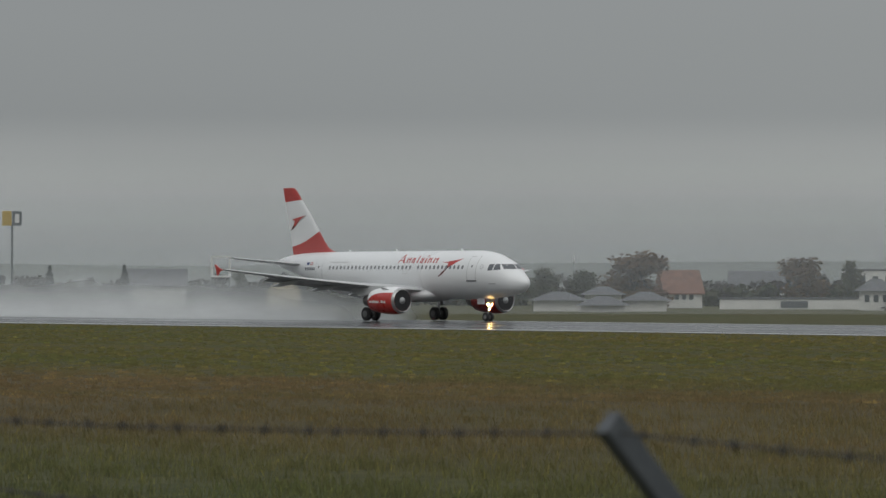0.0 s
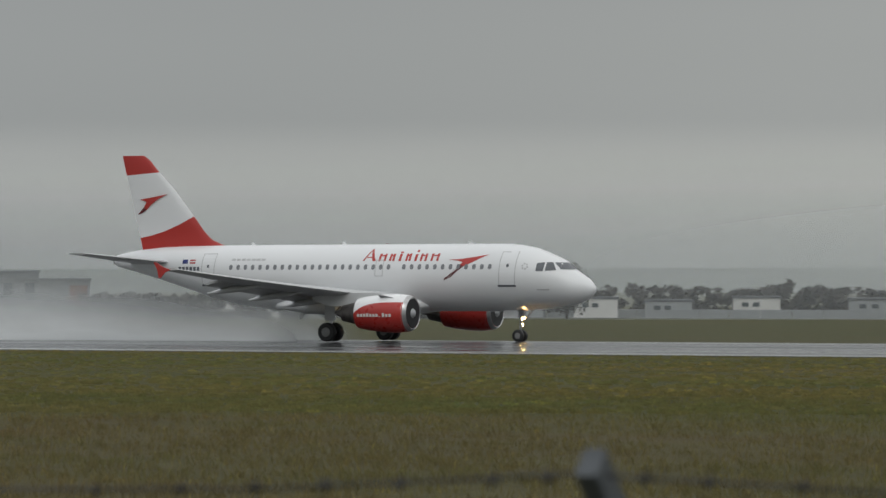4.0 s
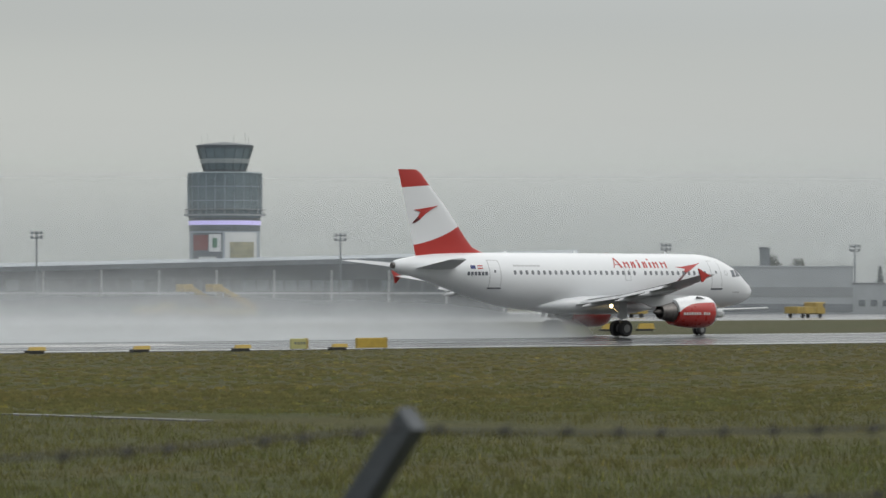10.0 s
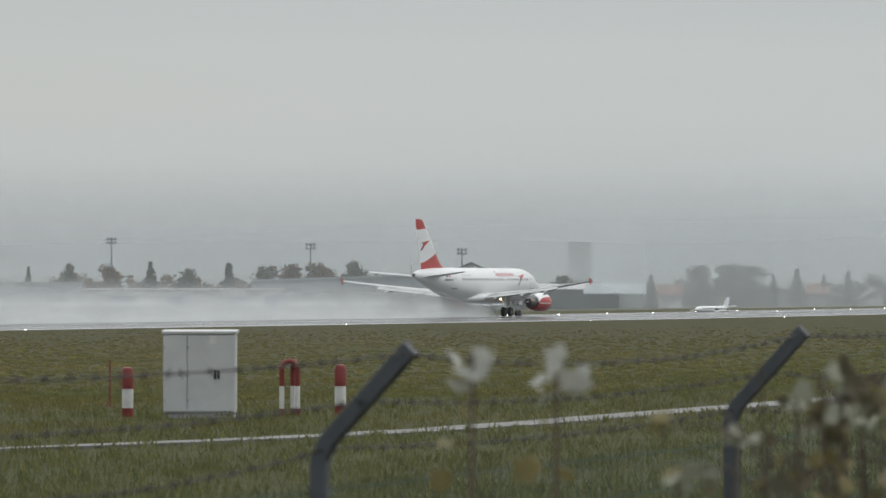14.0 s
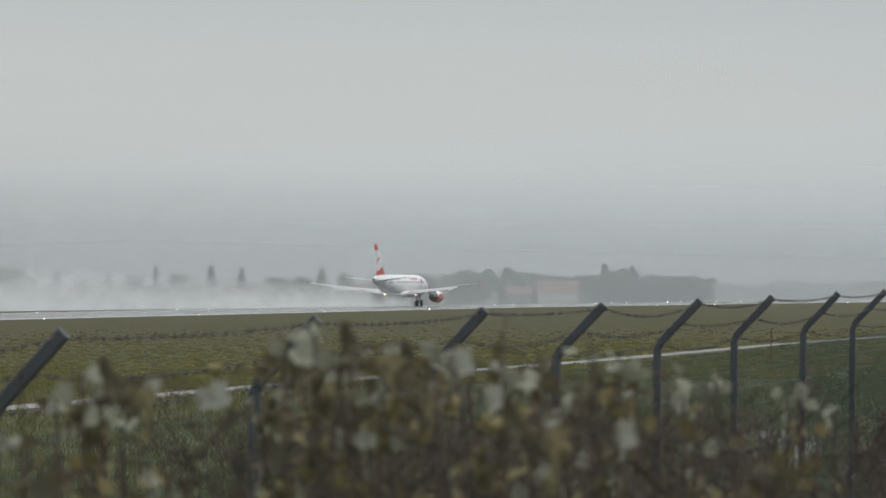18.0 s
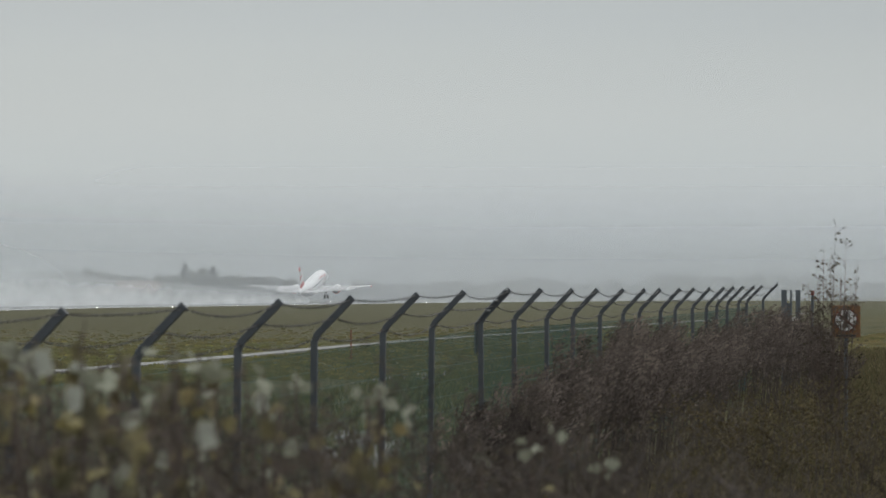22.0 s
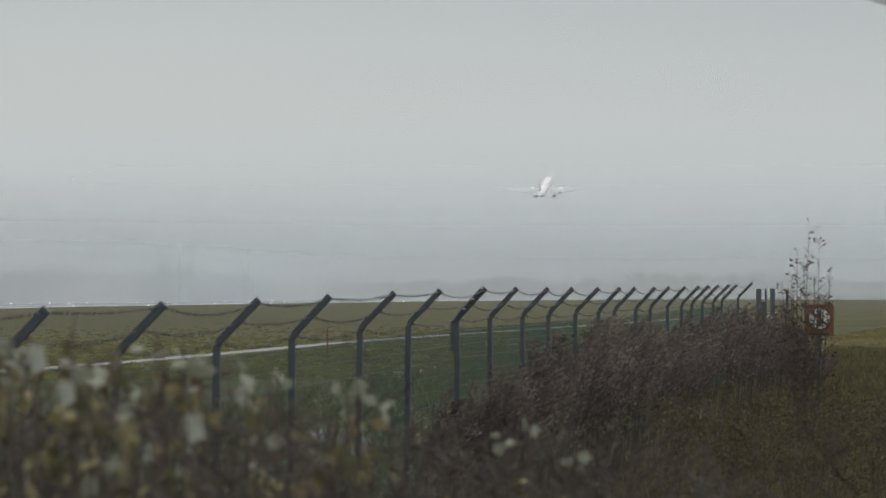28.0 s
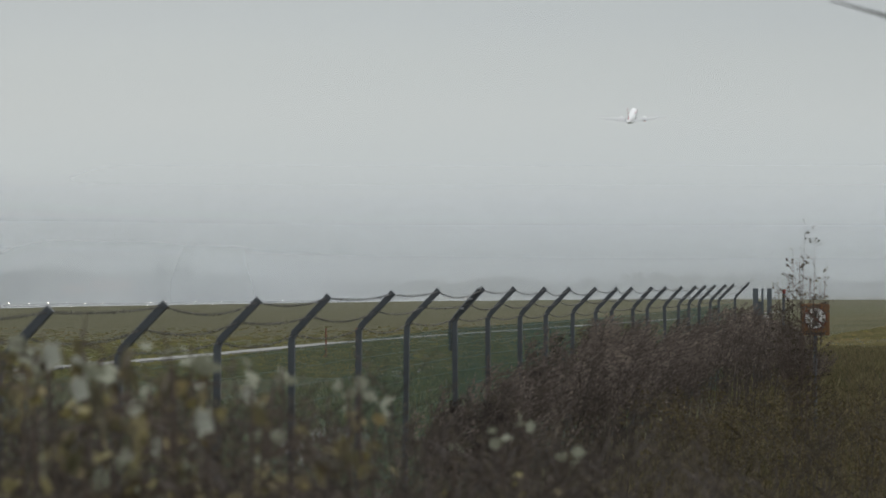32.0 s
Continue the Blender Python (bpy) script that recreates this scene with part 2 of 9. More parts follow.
def blade_material():
    """Grass blades in the field's own colours, each blade its own tint, a few of them straw or yellow."""
    mat = bpy.data.materials.new("grass_blades")
    mat.use_nodes = True
    t = mat.node_tree
    b = t.nodes["Principled BSDF"]
    b.inputs["Roughness"].default_value, b.inputs["Specular IOR Level"].default_value = .85, .2
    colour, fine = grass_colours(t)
    g = t.nodes.new("ShaderNodeNewGeometry")
    ramp = t.nodes.new("ShaderNodeValToRGB")
    e = ramp.color_ramp.elements
    e[0].position, e[0].color = 0.0, (2.0, 2.05, 2.1, 1)
    e[1].position, e[1].color = 1.0, (2.9, 2.65, 2.8, 1)
    for p, c in ((.35, (2.25, 2.2, 2.3)), (.7, (2.45, 2.3, 2.4)), (.955, (2.7, 2.45, 2.5)), (.975, (3.8, 3.5, 2.6))):
        e.new(p).color = (*c, 1)
    link(t, g.outputs["Random Per Island"], ramp.inputs[0])
    m = t.nodes.new("ShaderNodeMix")
    m.data_type, m.blend_type = "RGBA", "MULTIPLY"
    m.inputs["Factor"].default_value = 1.0
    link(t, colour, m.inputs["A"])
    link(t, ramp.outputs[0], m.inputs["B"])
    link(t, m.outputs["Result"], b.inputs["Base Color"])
    tl = t.nodes.new("ShaderNodeBsdfTranslucent")
    link(t, m.outputs["Result"], tl.inputs["Color"])
    mx = t.nodes.new("ShaderNodeMixShader")
    mx.inputs[0].default_value = .45
    link(t, b.outputs[0], mx.inputs[1])
    link(t, tl.outputs[0], mx.inputs[2])
    link(t, mx.outputs[0], t.nodes["Material Output"].inputs["Surface"])
    return mat


def wet_asphalt():
    mat = bpy.data.materials.new("wet_asphalt")
    mat.use_nodes = True
    t = mat.node_tree
    b = t.nodes["Principled BSDF"]
    co = t.nodes.new("ShaderNodeTexCoord")
    mp = t.nodes.new("ShaderNodeMapping")
    mp.inputs["Scale"].default_value = (.02, .45, 1)
    link(t, co.outputs["Object"], mp.inputs["Vector"])
    n = t.nodes.new("ShaderNodeTexNoise")
    n.inputs["Scale"].default_value, n.inputs["Detail"].default_value = 1.0, 6
    link(t, mp.outputs[0], n.inputs["Vector"])
    n2 = t.nodes.new("ShaderNodeTexNoise")
    n2.inputs["Scale"].default_value, n2.inputs["Detail"].default_value = 1.7, 6
    link(t, co.outputs["Object"], n2.inputs["Vector"])
    m = t.nodes.new("ShaderNodeMix")
    m.data_type = "RGBA"
    m.inputs["A"].default_value, m.inputs["B"].default_value = (.028, .030, .033, 1), (.062, .064, .067, 1)
    link(t, n2.outputs[0], m.inputs["Factor"])
    link(t, m.outputs["Result"], b.inputs["Base Color"])
    r = t.nodes.new("ShaderNodeMapRange")
    r.inputs["From Min"].default_value, r.inputs["From Max"].default_value = .35, .65
    r.inputs["To Min"].default_value, r.inputs["To Max"].default_value = .10, .34
    link(t, n.outputs[0], r.inputs["Value"])
    link(t, r.outputs[0], b.inputs["Roughness"])
    bp = t.nodes.new("ShaderNodeBump")
    bp.inputs["Strength"].default_value, bp.inputs["Distance"].default_value = .12, .02
    link(t, n2.outputs[0], bp.inputs["Height"])
    link(t, bp.outputs[0], b.inputs["Normal"])
    return mat


def mist(name, density, height, soft_noise=0.0, length=None, colour=(.358, .378, .392), scale=.2, foot=None, thin=None):
    """Hanging water droplets: mostly clear, scattering the light of the whole sky; thins out upwards (height in metres)."""
    mat = bpy.data.materials.new(name)
    mat.use_nodes = True
    t = mat.node_tree
    t.nodes.clear()
    out = t.nodes.new("ShaderNodeOutputMaterial")
    clear = t.nodes.new("ShaderNodeBsdfTransparent")
    back = t.nodes.new("ShaderNodeBsdfDiffuse")
    ahead = t.nodes.new("ShaderNodeBsdfTranslucent")
    drops = t.nodes.new("ShaderNodeAddShader")
    for i, n in enumerate((back, ahead)):
        n.inputs["Color"].default_value = (*colour, 1)
        link(t, n.outputs[0], drops.inputs[i])
    co = t.nodes.new("ShaderNodeTexCoord")
    sep = t.nodes.new("ShaderNodeSeparateXYZ")
    link(t, co.outputs["Object"], sep.inputs[0])
    fall = t.nodes.new("ShaderNodeMapRange")
    fall.interpolation_type = "SMOOTHSTEP"
    fall.inputs["From Min"].default_value, fall.inputs["From Max"].default_value = height, height * .12
    fall.inputs["To Min"].default_value, fall.inputs["To Max"].default_value = 0.0, density
    link(t, sep.outputs["Z"], fall.inputs["Value"])
    fac = fall.outputs[0]

    def times(a, c):
        k = t.nodes.new("ShaderNodeMath")
        k.operation = "MULTIPLY"
        k.use_clamp = True
        link(t, a, k.inputs[0])
        link(t, c, k.inputs[1])
        return k.outputs[0]

    def ramped(src, a, c, lo, hi):
        r = t.nodes.new("ShaderNodeMapRange")
        r.interpolation_type = "SMOOTHSTEP"
        for key, v in zip(("From Min", "From Max", "To Min", "To Max"), (a, c, lo, hi)):
            r.inputs[key].default_value = v
        link(t, src, r.inputs["Value"])
        return r.outputs[0]

    if foot:        # clear air just over the grass
        fac = times(fac, ramped(sep.outputs["Z"], foot[0], foot[1], 0, 1))
    if thin:        # thinner towards the town and the terminal
        fac = times(fac, ramped(sep.outputs["X"], thin[0], thin[1], thin[2], 1))
    if soft_noise:
        n = t.nodes.new("ShaderNodeTexNoise")
        n.inputs["Scale"].default_value, n.inputs["Detail"].default_value, n.inputs["Roughness"].default_value = scale, 5, .55
        link(t, co.outputs["Object"], n.inputs["Vector"])
        r = t.nodes.new("ShaderNodeMapRange")
        r.inputs["From Min"].default_value, r.inputs["From Max"].default_value = .3, .62
        r.inputs["To Min"].default_value = 1 - soft_noise
        link(t, n.outputs[0], r.inputs["Value"])
        fac = times(fac, r.outputs[0])
    if length:
        for x0, x1 in ((length[0], length[1]), (length[3], length[2])):
            r = t.nodes.new("ShaderNodeMapRange")
            r.interpolation_type = "SMOOTHSTEP"
            r.inputs["From Min"].default_value, r.inputs["From Max"].default_value = x0, x1
            link(t, sep.outputs["X"], r.inputs["Value"])
            fac = times(fac, r.outputs[0])
    mx = t.nodes.new("ShaderNodeMixShader")
    link(t, fac, mx.inputs[0])
    link(t, clear.outputs[0], mx.inputs[1])
    link(t, drops.outputs[0], mx.inputs[2])
    link(t, mx.outputs[0], out.inputs["Surface"])
    return mat


def spray_drops(name, density, x0, h0, h1, h2, scale, length):
    """Thrown-up water: a dense white foot, billowing upper edge that climbs towards the rear (-x)."""
    mat = bpy.data.materials.new(name)
    mat.use_nodes = True
    t = mat.node_tree
    t.nodes.clear()
    out = t.nodes.new("ShaderNodeOutputMaterial")
    clear = t.nodes.new("ShaderNodeBsdfTransparent")
    back = t.nodes.new("ShaderNodeBsdfDiffuse")
    ahead = t.nodes.new("ShaderNodeBsdfTranslucent")
    drops = t.nodes.new("ShaderNodeAddShader")
    for i, n in enumerate((back, ahead)):
        n.inputs["Color"].default_value = (.44, .455, .462, 1)
        link(t, n.outputs[0], drops.inputs[i])
    co = t.nodes.new("ShaderNodeTexCoord")
    sep = t.nodes.new("ShaderNodeSeparateXYZ")
    link(t, co.outputs["Object"], sep.inputs[0])

    def ranged(src, a, b, c, d, smooth=True):
        r = t.nodes.new("ShaderNodeMapRange")
        if smooth:
            r.interpolation_type = "SMOOTHSTEP"
        for k, v in zip(("From Min", "From Max", "To Min", "To Max"), (a, b, c, d)):
            r.inputs[k].default_value = v
        link(t, src, r.inputs["Value"])
        return r.outputs[0]

    def calc(op, a, b):
        k = t.nodes.new("ShaderNodeMath")
        k.operation = op
        link(t, a, k.inputs[0])
        link(t, b, k.inputs[1])
        return k.outputs[0]

    height = calc("ADD", ranged(sep.outputs["X"], x0, x0 - 34, h0, h1), ranged(sep.outputs["X"], x0 - 60, x0 - 260, 0, h2 - h1))
    mp = t.nodes.new("ShaderNodeMapping")
    mp.inputs["Scale"].default_value = (.45, 1, 1.2)
    link(t, co.outputs["Object"], mp.inputs["Vector"])
    n = t.nodes.new("ShaderNodeTexNoise")
    n.inputs["Scale"].default_value, n.inputs["Detail"].default_value, n.inputs["Roughness"].default_value = scale, 5, .5
    link(t, mp.outputs[0], n.inputs["Vector"])
    level = calc("ADD", calc("DIVIDE", sep.outputs["Z"], height), ranged(n.outputs[0], .3, .7, -.16, .14, False))
    soft = t.nodes.new("ShaderNodeMath")
    soft.operation = "POWER"
    soft.inputs[1].default_value = 1.25
    link(t, ranged(level, 1.0, .04, 0, 1, False), soft.inputs[0])
    body = t.nodes.new("ShaderNodeMath")
    body.operation = "MULTIPLY"
    body.inputs[1].default_value = density
    link(t, soft.outputs[0], body.inputs[0])
    fac = body.outputs[0]
    fac = calc("MULTIPLY", fac, ranged(sep.outputs["X"], -length, -length + 120, 0, 1))
    fac = calc("MULTIPLY", fac, ranged(sep.outputs["X"], x0, x0 - 6, 0, 1))
    mx = t.nodes.new("ShaderNodeMixShader")
    link(t, fac, mx.inputs[0])
    link(t, clear.outputs[0], mx.inputs[1])
    link(t, drops.outputs[0], mx.inputs[2])
    link(t, mx.outputs[0], out.inputs["Surface"])
    return mat


RED = (.43, .032, .026)
M_GRASS = grass_material()
M_ASPHALT = wet_asphalt()
M_WHITE = paint("white_aircraft_paint", (.74, .755, .77), .36, vary=.012, scale=.2, coat=.15, gloss_vary=.03)
M_RED = paint("red_aircraft_paint", RED, .36, vary=.03, scale=.4, coat=.15, gloss_vary=.03)
M_MAROON = paint("dark_red_paint", (.11, .012, .016), .35, vary=.1)
M_BELLY = paint("grey_wing_paint", (.48, .49, .50), .42, vary=.05, scale=.6, gloss_vary=.05)
M_RIM = paint("wheel_rim_paint", (.20, .20, .20), .5)
M_WINDOW = paint("cabin_window_pane", (.20, .21, .225), .2, vary=.1)
M_FINE_SEAM = paint("fine_door_seam", (.46, .47, .48), .5, vary=.05)
M_SEAM = paint("panel_seam_grey", (.34, .35, .36), .5, vary=.1)
M_PANE = paint("dark_window_pane", (.12, .13, .145), .12, vary=.1)
M_LETTER = paint("grey_lettering", (.10, .11, .13), .5)
M_PALE_LETTER = paint("pale_grey_lettering", (.50, .51, .52), .5)
M_BLUE = paint("blue_flag", (.02, .035, .18), .4)
M_STEEL = paint("bare_steel", (.45, .45, .46), .32, metal=.9, vary=.1)
M_HOT = paint("exhaust_metal", (.16, .15, .145), .42, metal=.8, vary=.2)
M_DARK = paint("dark_cavity", (.018, .018, .02), .6)
M_TYRE = paint("wet_rubber", (.018, .018, .019), .5, vary=.2, bump=.2)
M_LAMP = glow("landing_light", (1.0, .62, .24), 110)
M_LAMP_DIM = glow("wing_light", (1.0, .75, .38), 6)
M_EDGE_LAMP = glow("runway_edge_light", (1.0, .88, .66), 24)
M_END_LAMP = glow("red_end_light", (1.0, .10, .05), 45)
M_GALV = paint("galvanised_post", (.070, .079, .088), .6, metal=.0, vary=.15, scale=6, bump=.2)
M_GREEN_MESH = paint("green_fence_wire", (.045, .098, .086), .5, vary=.1)
M_WIRE = paint("rusty_barbed_wire", (.055, .052, .05), .6, metal=.4, vary=.3, scale=20)
M_LINE = paint("runway_white_line", (.5, .5, .48), .3, vary=.12, scale=.4, second=(.3, .3, .3))
M_WETPATH = paint("wet_concrete_path", (.165, .165, .16), .62, vary=.25, scale=.6, second=(.085, .09, .07))
M_CABINET = paint("grey_cabinet_paint", (.52, .53, .53), .45, vary=.06, scale=2)
M_RUST = paint("rust_red_steel", (.17, .06, .035), .7, vary=.25, scale=8, bump=.2)
M_BRIGHT_RED = paint("red_marker_paint", (.19, .028, .022), .5, vary=.15, scale=5)
M_MARK_WHITE = paint("white_marker_paint", (.62, .62, .60), .5, vary=.1, scale=5)
M_YELLOW = paint("yellow_sign_paint", (.45, .31, .05), .5, vary=.1, scale=3)
M_APRON_YELLOW = paint("dull_yellow_paint", (.36, .255, .06), .55, vary=.2, scale=1.5)
M_BLACK = paint("black_paint", (.02, .02, .02), .5)


# ---- small tools for building meshes ----
class Shape:
    """Collects vertices and faces for one mesh."""

    def __init__(self):
        self.v, self.f = [], []

    def add(self, verts, faces):
        n = len(self.v)
        self.v += [tuple(p) for p in verts]
        self.f += [tuple(i + n for i in f) for f in faces]
        return self

    def box(self, x0, y0, z0, x1, y1, z1, chamfer=0.0):
        if not chamfer:
            vs = [(x, y, z) for z in (z0, z1) for y in (y0, y1) for x in (x0, x1)]
            return self.add(vs, [(0, 2, 3, 1), (4, 5, 7, 6), (0, 1, 5, 4), (2, 6, 7, 3), (0, 4, 6, 2), (1, 3, 7, 5)])
        c = min(chamfer, (x1 - x0) * .45, (y1 - y0) * .45, (z1 - z0) * .45)
        rings = []
        for z, i in ((z0, c), (z0 + c, 0), (z1 - c, 0), (z1, c)):
            k = c
            a, b_, d, e = x0 + i, x1 - i, y0 + i, y1 - i
            rings.append([(a + k, d, z), (b_ - k, d, z), (b_, d + k, z), (b_, e - k, z), (b_ - k, e, z), (a + k, e, z), (a, e - k, z), (a, d + k, z)])
        return self.loft(rings)

    def loft(self, rings, caps=True, closed=True):
        n = len(rings[0])
        vs = [p for r in rings for p in r]
        fs = []
        for i in range(len(rings) - 1):
            for j in range(n if closed else n - 1):
                k = (j + 1) % n
                fs.append((i * n + j, i * n + k, (i + 1) * n + k, (i + 1) * n + j))
        if caps:
            fs += [tuple(range(n - 1, -1, -1)), tuple((len(rings) - 1) * n + j for j in range(n))]
        return self.add(vs, fs)

    def tube(self, points, radii, n=8, caps=True):
        rings = []
        pts = [Vector(p) for p in points]
        for i, p in enumerate(pts):
            d = (pts[min(i + 1, len(pts) - 1)] - pts[max(i - 1, 0)]).normalized()
            u = d.orthogonal().normalized() if abs(d.z) > .95 else Vector((0, 0, 1)).cross(d).normalized()
            w = d.cross(u)
            r = radii[i] if isinstance(radii, (list, tuple)) else radii
            rings.append([p + (u * math.cos(a) + w * math.sin(a)) * r for a in (2 * math.pi * j / n for j in range(n))])
        return self.loft(rings, caps)

    def spin(self, profile, axis="x", n=24, centre=(0, 0, 0)):
        """profile: (along, radius) pairs, turned round the axis."""
        rings = []
        for s, r in profile:
            ring = []
            for j in range(n):
                a = 2 * math.pi * j / n
                c, d = r * math.cos(a), r * math.sin(a)
                p = {"x": (s, c, d), "y": (c, s, d), "z": (c, d, s)}[axis]
                ring.append(tuple(p[i] + centre[i] for i in range(3)))
            rings.append(ring)
        return self.loft(rings)

    def prism(self, outline, y0, y1):
        """outline in (x, z), pushed from y0 to y1."""
        return self.loft([[(x, y0, z) for x, z in outline], [(x, y1, z) for x, z in outline]])

    def mesh(self, name, smooth=False, angle=40):
        me = bpy.data.meshes.new(name)
        me.from_pydata(self.v, [], self.f)
        bm = bmesh.new()
        bm.from_mesh(me)
        bmesh.ops.recalc_face_normals(bm, faces=bm.faces)
        bm.to_mesh(me)
        bm.free()
        if smooth:
            me.polygons.foreach_set("use_smooth", [True] * len(me.polygons))
            me.set_sharp_from_angle(angle=radians(angle))
        return me


def part(name, shape, material, parent=None, label="", smooth=False, at=None):
    """Links a shape (or a mesh) as one object under a thing or a part."""
    me = shape.mesh(name, smooth) if isinstance(shape, Shape) else shape
    if material is not None and not me.materials:
        me.materials.append(material)
    ob = new(name, me)
    if parent:
        ob.parent = parent
    if at is not None:
        ob.matrix_basis = at
    return tagged(ob, label)


def thing(name, label, category, at=None, group=""):
    ob = new(name)
    ob.empty_display_size = .3
    if at is not None:
        ob.matrix_basis = at
    return tagged(ob, label, category, group)


def smoothstep(a, b, x):
    t = min(1, max(0, (x - a) / (b - a)))
    return t * t * (3 - 2 * t)


def rise(x):
    """The runway climbs a little towards its middle."""
    return .65 * min(1, max(0, (x - 440) / 280))


def ground_z(x, y):
    """The verge by the fence lies higher than the runway; the field slopes gently down to it."""
    z = 1.0 + max(0, min(90, x)) * .0055 * (1 - smoothstep(8, 60, y))
    if y > 4:
        z += (-.32 - 1.0) * min(1, (y - 4) / 184.0)
    z += rise(x) * smoothstep(40, 140, y) * (1 - smoothstep(240, 330, y))
    if 189.2 < y < 235.2:
        return z
    return z - .35 * smoothstep(300, 800, y)


def polar(az, r):
    a = radians(az)
    return r * math.sin(a), r * math.cos(a)


# ---- ground, runway, paths ----
def ground():
    xs = sorted({*np.linspace(-4200, -300, 14), *np.arange(-300, 0, 25), *np.arange(0, 100, 5), *np.arange(100, 440, 20), *np.arange(440, 721, 70), *np.linspace(800, 4300, 20)})
    ys = sorted({*np.linspace(-400, -20, 5), *np.arange(-20, 12, 2), *np.arange(12, 60, 6), *np.arange(60, 186, 9), 187.0, 188.9, 189.4, 212.2, 235.0, 235.5, 238.0,
                 260, 300, 360, 420, 500, 600, 700, 800, 1200, 2000, 3200, 4600})
    nx = len(xs)
    vs = []
    for y in ys:
        for x in xs:
            z = ground_z(x, y)
            if 189.1 < y < 235.3:
                z = -.62 + rise(x)
            elif 2 < y < 180:
                z += .06 * noise.noise((x * .05, y * .05, 0))
            vs.append((float(x), float(y), z))
    fs = [(j * nx + i, j * nx + i + 1, (j + 1) * nx + i + 1, (j + 1) * nx + i) for j in range(len(ys) - 1) for i in range(nx - 1)]
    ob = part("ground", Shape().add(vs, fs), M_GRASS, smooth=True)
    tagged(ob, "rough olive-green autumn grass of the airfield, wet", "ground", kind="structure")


def strip(name, y0, y1, x0, x1, z, mat, label, category, crown=0.0, climbs=False):
    """A paved strip along x, with real thickness."""
    s = Shape()
    mid = (y0 + y1) / 2
    prof = [(y0, z - crown - .3), (y0, z - crown), (mid, z), (y1, z - crown), (y1, z - crown - .3)] if crown else [(y0, z - .3), (y0, z), (y1, z), (y1, z - .3)]
    s.loft([[(x, y, h) for y, h in prof] for x in np.linspace(x0, x1, 3)] if not climbs else [[(x, y, h + rise(x)) for y, h in prof] for x in (x0, 440, 510, 580, 650, 720, x1)])
    return tagged(part(name, s, mat), label, category, kind="structure")


ground()
strip("runway", 189.2, 235.2, -1500, 2900, 0.0, M_ASPHALT, "wet dark asphalt runway with a mirror-like sheen", "runway", crown=.30, climbs=True)
def runway_z(y):
    return -.30 * abs(y - RUNWAY_Y) / 23.0


def mark(name, x0, x1, y0, y1, parent, mat, lift=.004):
    """A painted line that follows the runway's crown and slope."""
    s = Shape()
    xs = [x0] + [x for x in (440, 510, 580, 650, 720) if x0 < x < x1] + [x1]
    s.loft([[(x, y0, runway_z(y0) + lift + rise(x)), (x, y1, runway_z(y1) + lift + rise(x)), (x, y1, runway_z(y1) + lift - .02 + rise(x)), (x, y0, runway_z(y0) + lift - .02 + rise(x))] for x in xs])
    return part(name, s, mat, parent)


def runway_markings():
    root = tagged(thing("runway_markings", "white painted runway lines, wet", "marking"), kind="structure")
    for y0 in (190.3, 233.2):
        mark("edge_line", -1500, 2900, y0, y0 + .9, root, M_LINE)
    x = -600.0
    while x < 1500:
        mark("centre_dash", x, x + 30, RUNWAY_Y - .23, RUNWAY_Y + .22, root, M_LINE)
        x += 50
    # aiming-point blocks and touchdown bars
    for x0, ln, offs in ((62, 45, (9.5, 15.5)), (118, 22.5, (9, 11.5)), (230, 22.5, (9, 11, 13)),):
        for o in offs:
            for s in (-1, 1):
                y = RUNWAY_Y + s * o
                mark("touchdown_bar", x0, x0 + ln, y - .9, y + .9, root, M_LINE)


runway_markings()


# ---- the airliner ----
def S(s):
    """Metres behind the nose -> x in the airliner's space (origin on the ground between the main wheels)."""
    return 16.11 - s


ZC, RW, RH = 3.93, 1.975, 2.07
# s, centre z, half width, half height of the fuselage
SECTIONS = [(0.0, 3.21, .03, .03), (.05, 3.21, .22, .20), (.19, 3.215, .43, .375), (.45, 3.24, .67, .62), (.9, 3.28, .95, .86), (1.33, 3.36, 1.16, 1.06), (1.6, 3.455, 1.27, 1.215),
            (1.89, 3.55, 1.38, 1.36), (2.33, 3.63, 1.52, 1.50), (2.98, 3.73, 1.68, 1.67), (3.86, 3.855, 1.83, 1.875), (4.74, 3.90, 1.92, 2.0), (5.6, 3.925, 1.96, 2.06), (6.6, ZC, RW, RH), (10, ZC, RW, RH),
            (15, ZC, RW, RH), (20.5, ZC, RW, RH), (22.5, 3.97, 1.96, 2.03), (24.5, 4.10, 1.88, 1.89), (26.5, 4.32, 1.71, 1.66), (28.5, 4.60, 1.43, 1.35),
            (30.3, 4.83, 1.09, 1.05), (31.8, 4.96, .78, .78), (33.0, 5.02, .50, .54), (33.7, 5.04, .34, .37), (33.84, 5.04, .28, .30)]


def body_at(s):
    for a, b in zip(SECTIONS, SECTIONS[1:]):
        if a[0] <= s <= b[0]:
            k = (s - a[0]) / (b[0] - a[0])
            return [a[i] + (b[i] - a[i]) * k for i in range(1, 4)]
    return SECTIONS[-1][1:]


def skin(s, z, side=-1, proud=.012):
    """A point on the fuselage's side at that station and height."""
    zc, w, h = body_at(s)
    q = max(-.98, min(.98, (z - zc) / h))
    return (S(s), side * (w * math.sqrt(1 - q * q) + proud), z)


